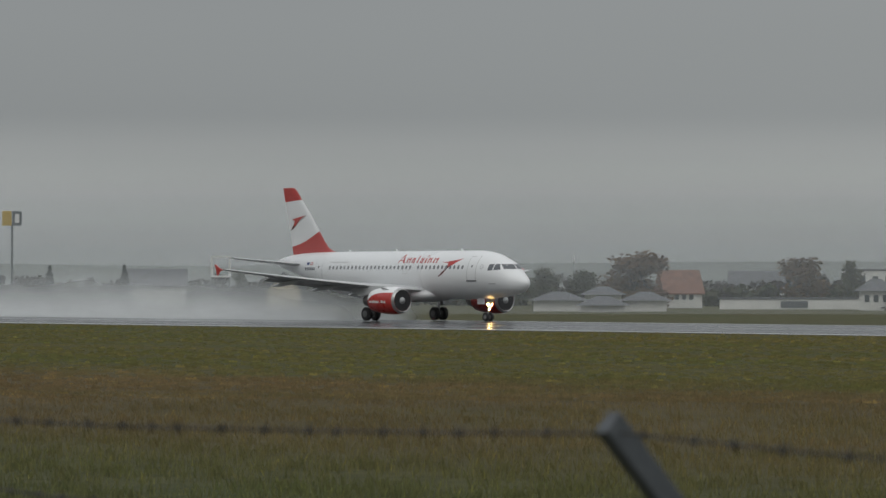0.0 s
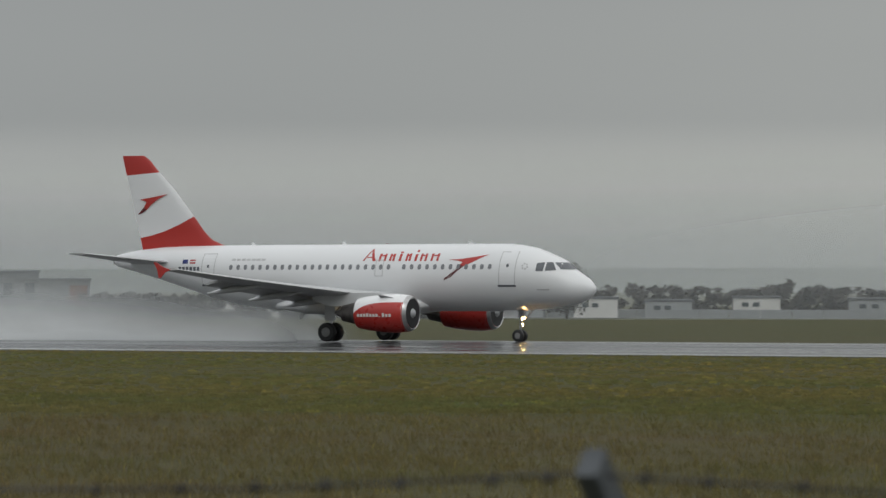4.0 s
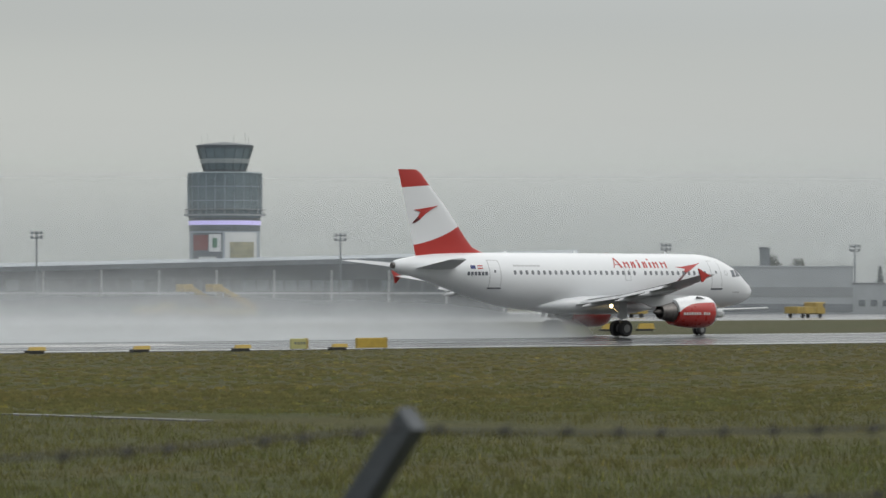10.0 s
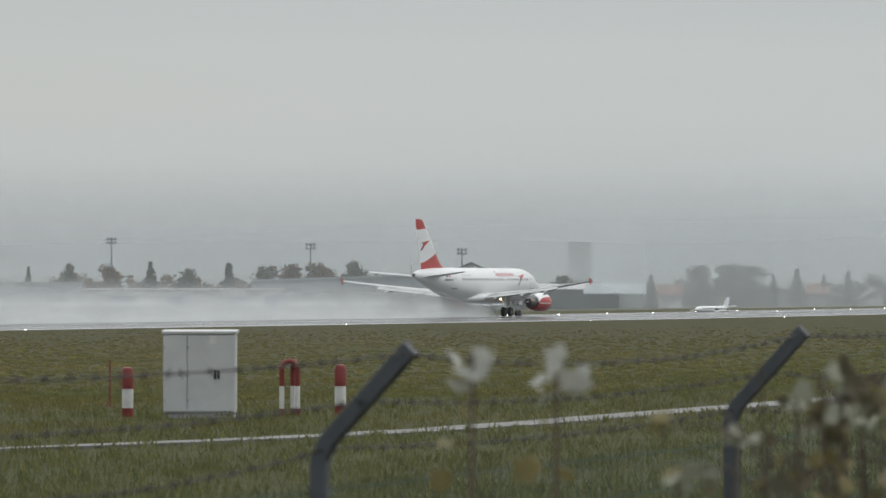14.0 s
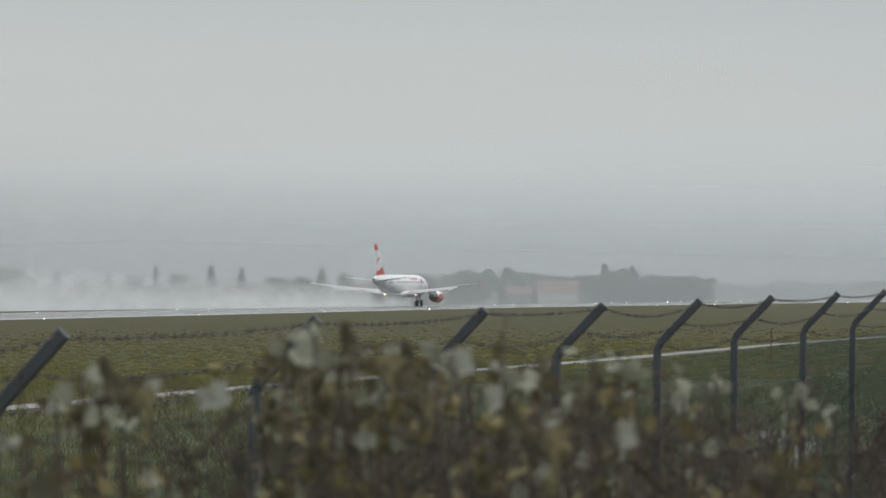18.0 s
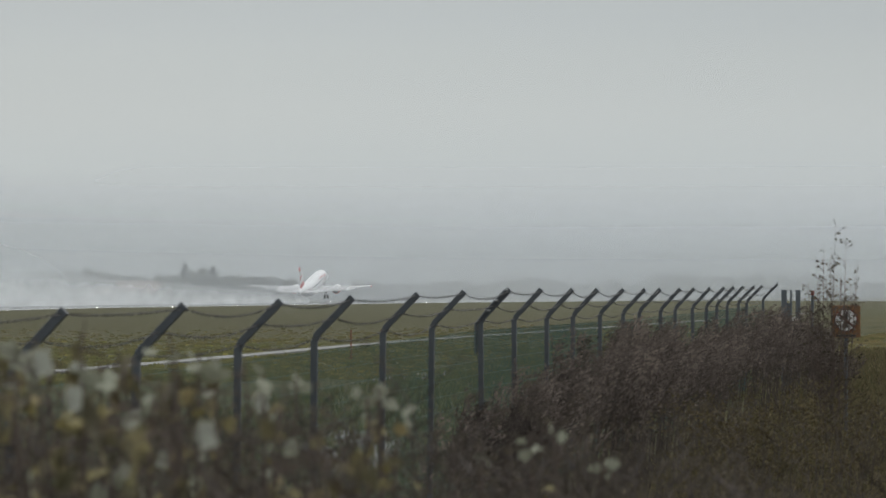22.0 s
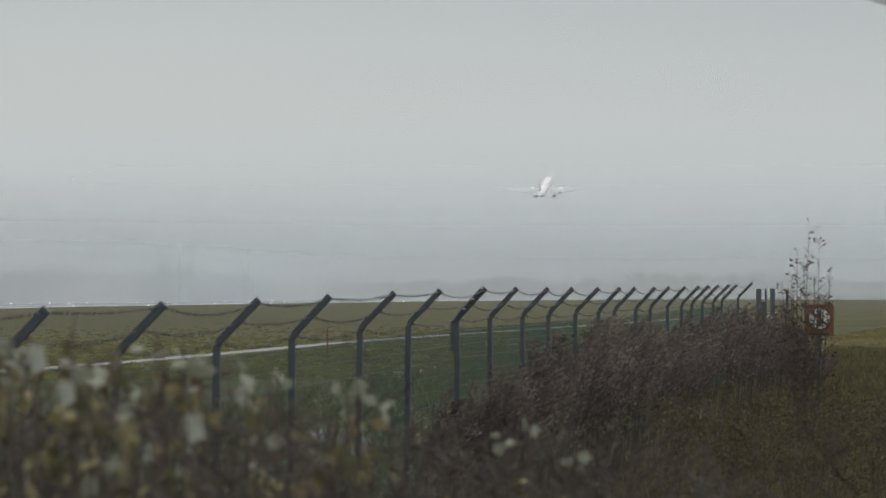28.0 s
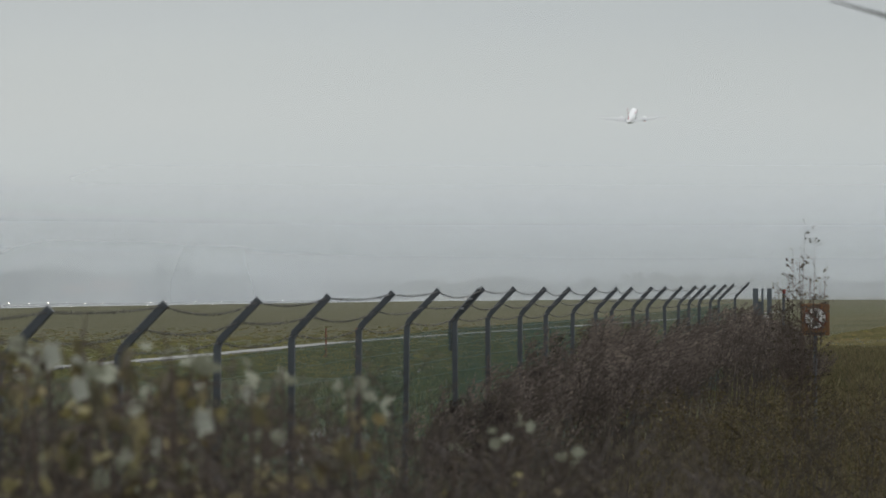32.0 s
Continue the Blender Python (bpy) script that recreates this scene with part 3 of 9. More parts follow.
def decal(outline, side=-1, proud=.012, depth=.03):
    """A painted or let-in shape that follows the skin; outline in (s, z), filled from its middle strip by strip."""
    sh = Shape()
    n = len(outline)
    front = [skin(s, z, side, proud) for s, z in outline]
    back = [(x, y - side * depth, z) for x, y, z in front]
    sh.add(front + back, [tuple(range(n)), tuple(range(2 * n - 1, n - 1, -1))] + [(i, (i + 1) % n, n + (i + 1) % n, n + i) for i in range(n)])
    return sh


def bars(rects, side=-1, proud=.012):
    sh = Shape()
    for s0, s1, z0, z1 in rects:
        d = decal([(s0, z0), (s0, (z0 + z1) / 2), (s0, z1), (s1, z1), (s1, (z0 + z1) / 2), (s1, z0)], side, proud)
        sh.add(d.v, d.f)
    return sh


def rounded(s0, s1, z0, z1, r, n=3):
    pts = []
    for cs, cz, a0 in ((s1 - r, z1 - r, 0), (s0 + r, z1 - r, 90), (s0 + r, z0 + r, 180), (s1 - r, z0 + r, 270)):
        for k in range(n + 1):
            a = radians(a0 + 90 * k / n)
            pts.append((cs + r * math.cos(a), cz + r * math.sin(a)))
    return pts


def skin_patch(quad, side, n=7, proud=.014):
    """A pane that lies on the doubly curved skin: four corners (s, z), raised along the skin's normal."""
    sh = Shape()
    (a, b, c, d), out, under = quad, [], []
    for i in range(n):
        for j in range(n):
            u, v = i / (n - 1), j / (n - 1)
            s = (a[0] * (1 - u) + b[0] * u) * (1 - v) + (d[0] * (1 - u) + c[0] * u) * v
            z = (a[1] * (1 - u) + b[1] * u) * (1 - v) + (d[1] * (1 - u) + c[1] * u) * v
            p = Vector(skin(s, z, side, 0))
            nrm = (Vector(skin(s + .02, z, side, 0)) - p).cross(Vector(skin(s, z + .02, side, 0)) - p).normalized()
            if nrm.y * side < 0:
                nrm = -nrm
            out.append(p + nrm * proud)
            under.append(p - nrm * .03)
    fs = [(i * n + j, i * n + j + 1, i * n + n + j + 1, i * n + n + j) for i in range(n - 1) for j in range(n - 1)]
    return sh.add(out, fs).add(under, fs)


def seam(s0, s1, z0, z1, side, proud=.010, rows=9):
    """A narrow strip let onto the skin, following its curve from z0 to z1."""
    sh = Shape()
    rings = []
    for k in range(rows):
        z = z0 + (z1 - z0) * k / (rows - 1)
        a, b = skin(s0, z, side, proud), skin(s1, z, side, proud)
        rings.append([a, b, (b[0], b[1] - side * .03, z), (a[0], a[1] - side * .03, z)])
    return sh.loft(rings)


def fin_material():
    """White tail with red top and a red sweep at its foot; x and z in the airliner's metres."""
    mat = paint("tail_livery", (.74, .755, .77), .36, vary=.012, scale=.2, coat=.15, gloss_vary=.03)
    t = mat.node_tree
    b = t.nodes["Principled BSDF"]
    co = t.nodes.new("ShaderNodeTexCoord")
    sep = t.nodes.new("ShaderNodeSeparateXYZ")
    link(t, co.outputs["Object"], sep.inputs[0])

    def math_node(op, a, c, d=None):
        k = t.nodes.new("ShaderNodeMath")
        k.operation = op
        for i, v in enumerate((a, c, d)):
            if v is None:
                continue
            if isinstance(v, (int, float)):
                k.inputs[i].default_value = v
            else:
                link(t, v, k.inputs[i])
        return k.outputs[0]
    # foot: z below 6.6 + rise that steepens forwards
    u = math_node("ADD", sep.outputs["X"], 15.9)           # 0 at the trailing edge
    sq = math_node("MULTIPLY", u, u)
    line = math_node("MULTIPLY_ADD", sq, .050, math_node("MULTIPLY_ADD", u, .14, 6.50))
    foot = math_node("LESS_THAN", sep.outputs["Z"], line)
    top = math_node("GREATER_THAN", sep.outputs["Z"], math_node("MULTIPLY_ADD", u, .075, 10.57))
    either = math_node("MAXIMUM", foot, top)
    old = b.inputs["Base Color"].links[0].from_socket
    m = t.nodes.new("ShaderNodeMix")
    m.data_type = "RGBA"
    link(t, either, m.inputs["Factor"])
    link(t, old, m.inputs["A"])
    m.inputs["B"].default_value = (*RED, 1)
    link(t, m.outputs["Result"], b.inputs["Base Color"])
    return mat


def cowl_material():
    """Red engine cowl under a white shoulder that sweeps back and down."""
    mat = paint("cowl_livery", RED, .3, vary=.05, scale=.4, coat=.3)
    t = mat.node_tree
    b = t.nodes["Principled BSDF"]
    co = t.nodes.new("ShaderNodeTexCoord")
    sep = t.nodes.new("ShaderNodeSeparateXYZ")
    link(t, co.outputs["Object"], sep.inputs[0])
    ramp = t.nodes.new("ShaderNodeMapRange")             # how far back, 0 at the lip
    ramp.inputs["From Min"].default_value, ramp.inputs["From Max"].default_value = S(9.5), S(13.2)
    link(t, sep.outputs["X"], ramp.inputs["Value"])
    sq = t.nodes.new("ShaderNodeMath")
    sq.operation = "POWER"
    sq.inputs[1].default_value = 4.5
    link(t, ramp.outputs[0], sq.inputs[0])
    line = t.nodes.new("ShaderNodeMath")
    line.operation = "MULTIPLY_ADD"
    line.inputs[1].default_value, line.inputs[2].default_value = -.85, 2.43
    link(t, sq.outputs[0], line.inputs[0])
    over = t.nodes.new("ShaderNodeMath")
    over.operation = "GREATER_THAN"
    link(t, sep.outputs["Z"], over.inputs[0])
    link(t, line.outputs[0], over.inputs[1])
    old = b.inputs["Base Color"].links[0].from_socket
    m = t.nodes.new("ShaderNodeMix")
    m.data_type = "RGBA"
    link(t, over.outputs[0], m.inputs["Factor"])
    link(t, old, m.inputs["A"])
    m.inputs["B"].default_value = (.80, .81, .82, 1)
    link(t, m.outputs["Result"], b.inputs["Base Color"])
    return mat


def foil(le, te, z, thick, n=9):
    """A ring of an aerofoil section between leading and trailing station; returns (x, z) pairs."""
    top, bot = [], []
    for k in range(n):
        u = .5 - .5 * math.cos(math.pi * k / (n - 1))
        h = thick * (te - le) * 5 * (.2969 * math.sqrt(u) - .126 * u - .3516 * u * u + .2843 * u ** 3 - .1036 * u ** 4)
        top.append((S(le + (te - le) * u), z + h))
        bot.append((S(le + (te - le) * u), z - h * .7))
    return top + bot[-2:0:-1]


def lifting(stations, side):
    sh = Shape()
    sh.loft([[(x, side * y, z) for x, z in foil(le, te, zz, th)] for y, le, te, zz, th in stations])
    return sh


def wing_z(y):
    return 2.62 + (y - 1.9) * .092 + .0016 * (y - 1.9) ** 2


def wheel(parent, x, y, r, w, name="wheel"):
    wh = part(name, Shape().spin([(-w / 2, r * .62), (-w / 2, r * .86), (-w * .32, r), (w * .32, r), (w / 2, r * .86), (w / 2, r * .62)], "y", 20), M_TYRE, parent,
              "wet black tyre", True, pose(x, y, r))
    part("rim", Shape().spin([(-w * .56, r * .18), (-w * .52, r * .5), (w * .52, r * .5), (w * .56, r * .18)], "y", 14), M_RIM, wh, "pale wheel hub", True)
    return wh


GEAR = []       # part, hinge, turn about x and about y when retracted


def airliner():
    root = thing("airliner", "white twin-engine airliner with a red-topped tail and red engine cowls", "airplane")
    n = 40
    sh = Shape()
    sh.loft([[(S(s), w * math.cos(2 * math.pi * j / n), zc + h * math.sin(2 * math.pi * j / n)) for j in range(n)] for s, zc, w, h in SECTIONS])
    body = part("fuselage", sh, M_WHITE, root, "glossy white fuselage", True)
    # tail-end exhaust
    part("tail_exhaust", Shape().spin([(S(33.80), .24), (S(33.98), .20), (S(33.99), .05)], "x", 16, (0, 0, 5.04)), M_HOT, root, "dark auxiliary exhaust", True)
    # belly and wing-root fairing
    fair = []
    for s, w, zb, zt in ((10.6, .9, 2.1, 2.5), (11.3, 1.75, 1.78, 2.75), (12.5, 2.15, 1.62, 3.0), (15, 2.3, 1.56, 3.1), (18, 2.25, 1.58, 3.05), (19.6, 1.95, 1.68, 2.9), (21.2, 1.3, 1.88, 2.55), (22.4, .35, 2.1, 2.25)):
        zc, h = (zb + zt) / 2, (zt - zb) / 2
        fair.append([(S(s), w * math.copysign(abs(math.cos(a)) ** .7, math.cos(a)), zc + h * math.copysign(abs(math.sin(a)) ** .8, math.sin(a))) for a in (2 * math.pi * (j + .5) / 20 for j in range(20))])
    part("belly_fairing", Shape().loft(fair), M_WHITE, root, "", True)
    # fin
    fin = []
    for z, le, te in ((5.3, 24.6, 32.35), (5.85, 25.35, 32.25), (6.05, 26.05, 32.2), (6.35, 26.75, 32.12), (6.9, 27.33, 31.98 + .08), (7.9, 28.12, 32.3), (9.5, 29.45, 32.74), (10.9, 30.85, 33.13), (11.45, 31.32, 33.28), (11.76, 31.78, 33.4)):
        te = 31.75 + (z - 5.3) * .255
        th = .11 if z > 6.9 else .055 + .0
        ring = foil(le, te, 0, th * (.55 if z > 11.6 else 1))
        fin.append([(x, y, z) for x, y in ring])
    M_FIN = fin_material()
    part("tail_fin", Shape().loft(fin), M_FIN, root, "white tail fin with red top and red foot", True)
    # arrow emblem on both sides of the fin and of the body, as plain shapes
    up = [(32.05, 8.94), (31.45, 9.02), (30.0, 9.25), (30.75, 8.9), (31.25, 8.55), (31.55, 8.28), (31.72, 8.45), (31.5, 8.8)]
    low = [(31.55, 8.28), (31.9, 8.05), (32.22, 7.98), (31.72, 8.45)]
    for side in (-1, 1):
        for pts, m, nm in ((up, M_RED, "tail_emblem"), (low, M_MAROON, "tail_emblem_foot")):
            sh = Shape()
            k = len(pts)
            y0, y1 = side * .30, side * .05
            def fin_y(s, z):
                le = 28.12 + (z - 7.9) * .80
                te = 31.75 + (z - 5.3) * .255
                u = min(1, max(0.0, (s - le) / (te - le)))
                return .11 * (te - le) * 5 * (.2969 * math.sqrt(u) - .126 * u - .3516 * u * u + .2843 * u ** 3 - .1036 * u ** 4)
            sh.add([(S(s), side * (fin_y(s, z) + .02), z) for s, z in pts] + [(S(s), side * (fin_y(s, z) - .05), z) for s, z in pts],
                   [tuple(range(k)), tuple(range(2 * k - 1, k - 1, -1))] + [(i, (i + 1) % k, k + (i + 1) % k, k + i) for i in range(k)])
            part(nm, sh, m, root, "red arrow emblem")
        up2 = [(9.08, 5.02), (8.3, 5.05), (7.4, 5.17), (6.40, 5.33), (7.0, 5.08), (7.55, 4.80), (7.95, 4.62), (8.25, 4.72), (8.1, 4.86), (8.4, 4.95)]
        low2 = [(7.95, 4.62), (8.35, 4.35), (8.8, 3.95), (9.25, 3.78), (9.3, 3.84), (8.9, 4.1), (8.55, 4.45), (8.25, 4.72)]
        part("body_emblem", decal(up2, side), M_RED, root, "red arrow emblem")
        part("body_emblem_foot", decal(low2, side), M_MAROON, root, "dark red arrow foot")
        # the airline's name as plain red blocks, one a letter
        for s0, w, z1 in ((15.0, .92, 5.68), (13.95, .60, 5.40), (13.22, .46, 5.40), (12.62, .36, 5.53), (12.1, .46, 5.40), (11.5, .22, 5.62), (11.1, .56, 5.40), (10.36, .64, 5.40)):
            z0 = 4.94
            if w > .7:
                part("name_block", skin_patch(((s0, z0), (s0 - .10, z0), (s0 - .50, z1), (s0 - .42, z1)), side), M_RED, root, "red lettering drawn as plain blocks")
                part("name_block", skin_patch(((s0 - .68, z0), (s0 - .92, z0), (s0 - .50, z1), (s0 - .40, z1)), side), M_RED, root, "red lettering drawn as plain blocks")
                rects = [(s0 - .26, s0 - .70, z0 + .2, z0 + .26)]
            elif w > .45:
                rects = [(s0 - .04, s0 - .18, z0, z1), (s0 - w + .20, s0 - w + .06, z0, z1), (s0 - .18, s0 - w + .2, z0 + .3, z0 + .38)]
            else:
                rects = [(s0 - w * .25, s0 - w * .25 - .17, z0, z1)]
            part("name_block", bars(rects, side), M_RED, root, "red lettering drawn as plain blocks")
        part("small_name_bar", bars([(24.35 - .36 * k, 24.35 - .36 * k - .28, 5.0, 5.12) for k in range(7)], side), M_PALE_LETTER, root, "pale grey lettering as bars")
        part("registration_bar", bars([(28.35 - .29 * k, 28.35 - .29 * k - .2, 4.36, 4.62) for k in range(6)], side), M_LETTER, root, "dark registration lettering as bars")
        part("union_flag", bars([(28.06, 27.66, 4.82, 5.08)], side), M_BLUE, root, "small blue flag")
        part("country_flag", bars([(27.48, 27.06, 4.99, 5.08), (27.48, 27.06, 4.82, 4.91)], side), M_RED, root, "small red and white flag")
        part("small_lettering", bars([(3.15, 2.4, 3.14, 3.22)], side), M_PALE_LETTER, root, "pale line of writing as a bar")
        for k in range(6):
            a = radians(60 * k + 15)
            cs, cz = 3.93 + .16 * math.cos(a), 4.60 + .16 * math.sin(a)
            part("star_mark", decal(rounded(cs - .05, cs + .05, cz - .05, cz + .05, .02, 1), side), M_PALE_LETTER, root)
        # doors with their seams and sills
        for s0, s1, z0, z1 in ((4.5, 5.58, 3.44, 5.50), (25.55, 26.55, 3.48, 5.46)):
            door = part("cabin_door", seam(s0 + .04, s1 - .04, z0 + .05, z1 - .05, side, .004), M_WHITE, root, "white cabin door outlined by a grey seam")
            for q0, q1, p0, p1 in ((s0, s0 + .045, z0, z1), (s1 - .045, s1, z0, z1), (s0, s1, z1 - .045, z1), (s0, s1, z0, z0 + .045)):
                part("door_seam", seam(q0, q1, p0, p1, side, .010), M_FINE_SEAM, door)
            part("door_sill", seam(s0 - .05, s1 + .05, z0 - .08, z0 + .02, side, .035, 3), M_LETTER, door, "dark sill")
            part("door_window", decal(rounded((s0 + s1) / 2 - .08, (s0 + s1) / 2 + .08, 4.55, 4.75, .06), side, .016), M_PANE, door)
        ex = part("overwing_exit", seam(13.55, 14.0, 4.05, 4.97, side, .004), M_WHITE, root, "white overwing exit outlined in grey")
        for q0, q1, p0, p1 in ((13.5, 13.535, 4.0, 5.02), (14.015, 14.05, 4.0, 5.02), (13.5, 14.05, 4.985, 5.02), (13.5, 14.05, 4.0, 4.035)):
            part("exit_seam", seam(q0, q1, p0, p1, side, .010), M_FINE_SEAM, ex)
        # cabin windows
        k = 0
        s = 6.2
        while s < 24.4:
            if not (abs(s - 12.6) < .2):
                part("cabin_window", decal(rounded(s - .115, s + .115, 4.42, 4.74, .09, 2), side, .018), M_WINDOW, root)
            s += .533
        # cockpit panes
        for quad in (((2.06, 4.36), (2.70, 4.31), (2.70, 4.83), (2.38, 4.84)), ((2.80, 4.30), (3.25, 4.29), (3.24, 4.80), (2.80, 4.83))):
            part("cockpit_pane", skin_patch(quad, side), M_PANE, root, "dark cockpit pane", True)
        # front panes wrap round the nose
        sh = Shape()
        grid = []
        for zz in (4.40, 4.54, 4.68, 4.82):
            k = (zz - 4.40) / .42
            for yy in (.05, .3, .55, .8, 1.04 - .12 * k):
                lo, hi = .4, 4.0
                for _ in range(30):
                    m = (lo + hi) / 2
                    zc, w, h = body_at(m)
                    if (yy / w) ** 2 + ((zz - zc) / h) ** 2 > 1:
                        lo = m
                    else:
                        hi = m
                grid.append((S(hi) + .015, side * yy, zz + .012))
        fs = [(r * 5 + c, r * 5 + c + 1, r * 5 + c + 6, r * 5 + c + 5) for r in range(3) for c in range(4)]
        sh.add(grid, fs)
        sh.add([(x - .04, y, z - .03) for x, y, z in grid], fs)
        part("windscreen", sh, M_PANE, root, "dark windscreen pane")
    # wings, with what hangs on them
    for side in (-1, 1):
        st = []
        for y in (1.2, 1.9, 4.2, 6.4, 9, 12, 15, 16.7, 17.0):
            le = 11.75 + (y - 1.98) * .496
            te = 17.95 + max(0, y - 6.4) * .236 if y > 6.4 else 17.95
            st.append((y, le, te, wing_z(y), .14 - .03 * y / 17))
        part("wing", lifting(st, side), M_BELLY, root, "light grey swept wing", True)
        # flaps, drooped a little
        for y0, y1 in ((2.1, 6.3), (6.5, 12.4)):
            sh = Shape()
            rings = []
            for y in (y0, y1):
                te = 17.95 + max(0, y - 6.4) * .236
                c = 1.25 if y < 6.45 else 1.25 - (y - 6.4) * .06
                z = wing_z(y) - .05
                rings.append([(S(te - .35), side * y, z + .04), (S(te + c * .35), side * y, z - .06), (S(te + c * .75), side * y, z - .30), (S(te + c * .3), side * y, z - .20), (S(te - .3), side * y, z - .10)])
            part("flap", sh.loft(rings), M_BELLY, root, "lowered grey flap", True)
        for y in (3.6, 7.4, 10.9):
            te = 17.95 + max(0, y - 6.4) * .236
            z = wing_z(y) - .18
            sh = Shape().tube([(S(te - 2.0), side * y, z + .02), (S(te - 1.2), side * y, z - .10), (S(te), side * y, z - .20), (S(te + 1.0), side * y, z - .36), (S(te + 1.7), side * y, z - .44)], [.03, .16, .20, .14, .02], 10)
            part("flap_fairing", sh, M_BELLY, root, "pointed grey flap-track fairing", True)
        # wing-tip fence
        y = 17.02
        z = wing_z(17)
        sh = Shape()
        o = [(19.6, z - .04), (20.1, z + .13), (20.62, z + .42), (20.76, z + .42), (20.52, z - .02), (20.42, z - .50), (20.28, z - .50), (20.0, z - .18)]
        sh.loft([[(S(s), side * (y - .03), q) for s, q in o], [(S(s), side * (y + .04), q) for s, q in o]])
        part("wingtip_fence", sh, M_RED, root, "red wing-tip fence")
        part("wing_root_light", Shape().spin([(S(12.4), .02), (S(12.35), .14), (S(12.2), .13)], "x", 10, (0, side * 2.25, 2.72)), M_STEEL, root, "", True)
        part("retractable_light", Shape().spin([(-.05, .05), (0, .17), (.1, .12)], "x", 12, (S(16.4), side * 3.05, 2.2)), M_LAMP_DIM, root, "glowing warm landing light", True)
        # engine
        ex, ey, ez = S(9.45), side * 5.75, 1.76
        prof = [(0, .93), (-.04, .99), (-.25, 1.10), (-.9, 1.17), (-1.8, 1.16), (-2.8, 1.06), (-3.55, .93), (-3.56, .88), (-2.6, .86), (-1.0, .86), (-.25, .87)]
        M = cowl_material() if side < 0 else bpy.data.materials["cowl_livery"]
        eng = part("engine_cowl", Shape().spin([(ex + a, r) for a, r in prof[:8]] + [(ex - 3.5, .5)], "x", 32, (0, ey, ez)), M, root, "red engine cowl with white shoulder", True)
        part("intake_lip", Shape().spin([(ex - .28, 1.105), (ex - .03, 1.01), (ex + .03, .95), (ex - .02, .88), (ex - .3, .85), (ex - .34, .95)], "x", 32, (0, ey, ez)), M_STEEL, eng, "polished intake lip", True)
        part("intake", Shape().spin([(ex + .004, .90), (ex + .002, .3), (ex + .001, .02)], "x", 24, (0, ey, ez)), M_DARK, eng, "dark fan intake", True)
        part("spinner", Shape().spin([(ex + .005, .3), (ex + .10, .22), (ex + .2, .03)], "x", 14, (0, ey, ez)), M_SEAM, eng, "grey fan spinner", True)
        part("core_nozzle", Shape().spin([(ex - 3.2, .80), (ex - 3.9, .66), (ex - 4.7, .50), (ex - 4.75, .42), (ex - 4.5, .3)], "x", 24, (0, ey, ez)), M_HOT, eng, "dark metal core nozzle", True)
        part("exhaust_cone", Shape().spin([(ex - 4.5, .30), (ex - 5.0, .2), (ex - 5.35, .03)], "x", 16, (0, ey, ez)), M_HOT, eng, "exhaust cone", True)
        part("nacelle_strake", Shape().add([(ex - .9, ey - side * .0 - .72, ez + .92), (ex - 1.9, ey - .66, ez + .95), (ex - 1.9, ey - .86, ez + 1.12), (ex - 1.5, ey - .84, ez + 1.08), (ex - .9, ey - .70, ez + .93)], [(0, 1, 2, 3, 4)]), M_SEAM, eng)
        for k in range(11):
            a0 = ex - 3.25 + k * .222
            rr = 1.17 - .105 * max(0, (ex - a0 - 1.8) / 1.45) ** 1.1 * 1.5
            zz = ez - .12
            yy = math.sqrt(rr ** 2 - .12 ** 2) + .015
            tall = .13 if k in (3, 8) else .09
            letter = Shape().box(a0, ey - yy - .01 if side < 0 else ey + yy - .05, zz - .09, a0 + (.06 if k == 7 else .14), ey - yy + .06 if side < 0 else ey + yy + .01, zz + (tall if k != 7 else -.05))
            part("cowl_letter", letter, M_MARK_WHITE, eng, "white letter drawn as a bar")
        py = Shape().loft([[(S(s), ey - .16 * m, z0), (S(s), ey + .16 * m, z0), (S(s), ey + .13 * m, z1), (S(s), ey - .13 * m, z1)] for s, z0, z1, m in ((10.9, 2.75, 2.85, .3), (11.9, 2.45, 2.98, 1), (13.6, 2.25, 3.0, 1.1), (15.0, 2.15, 2.85, .9), (16.3, 2.55, 2.75, .2))])
        part("engine_pylon", py, M_BELLY, root, "", True)
        # tailplane
        st = [(y, 28.45 + y * .62, 32.2 + y * .235, 4.78 + y * .105, .10) for y in (.3, 1.0, 3.5, 5.9, 6.22)]
        part("tailplane", lifting(st, side), M_BELLY, root, "grey tailplane", True)
        # main gear
        gy = side * 3.795
        gear = part("main_gear_leg", Shape().tube([(S(16.11), gy, .55), (S(16.1), gy, 1.5), (S(15.95), gy * .98, 2.9)], [.10, .13, .16], 12), M_STEEL, root, "grey main landing-gear leg", True)
        part("side_brace", Shape().tube([(S(16.1), gy, 1.55), (S(16.0), gy * .55, 2.5)], .065, 8), M_STEEL, gear, "", True)
        part("axle", Shape().tube([(S(16.11), gy - .5, .585), (S(16.11), gy + .5, .585)], .08, 8), M_STEEL, gear, "", True)
        part("gear_door", Shape().box(S(16.42), gy + side * .16, 1.3, S(15.75), gy + side * .20, 2.75, .02), M_BELLY, gear, "grey gear door")
        for o in (-.46, .46):
            GEAR.append((wheel(root, S(16.11), gy + o, .585, .42, "main_wheel"), (S(15.95), gy * .98, 2.9), -82 * side, 0))
        GEAR.append((gear, (S(15.95), gy * .98, 2.9), -82 * side, 0))
    # nose gear
    ng = part("nose_gear_leg", Shape().tube([(S(5.07), 0, .38), (S(5.02), 0, 1.2), (S(4.75), 0, 2.1)], [.06, .08, .10], 10), M_STEEL, root, "nose landing-gear leg", True)
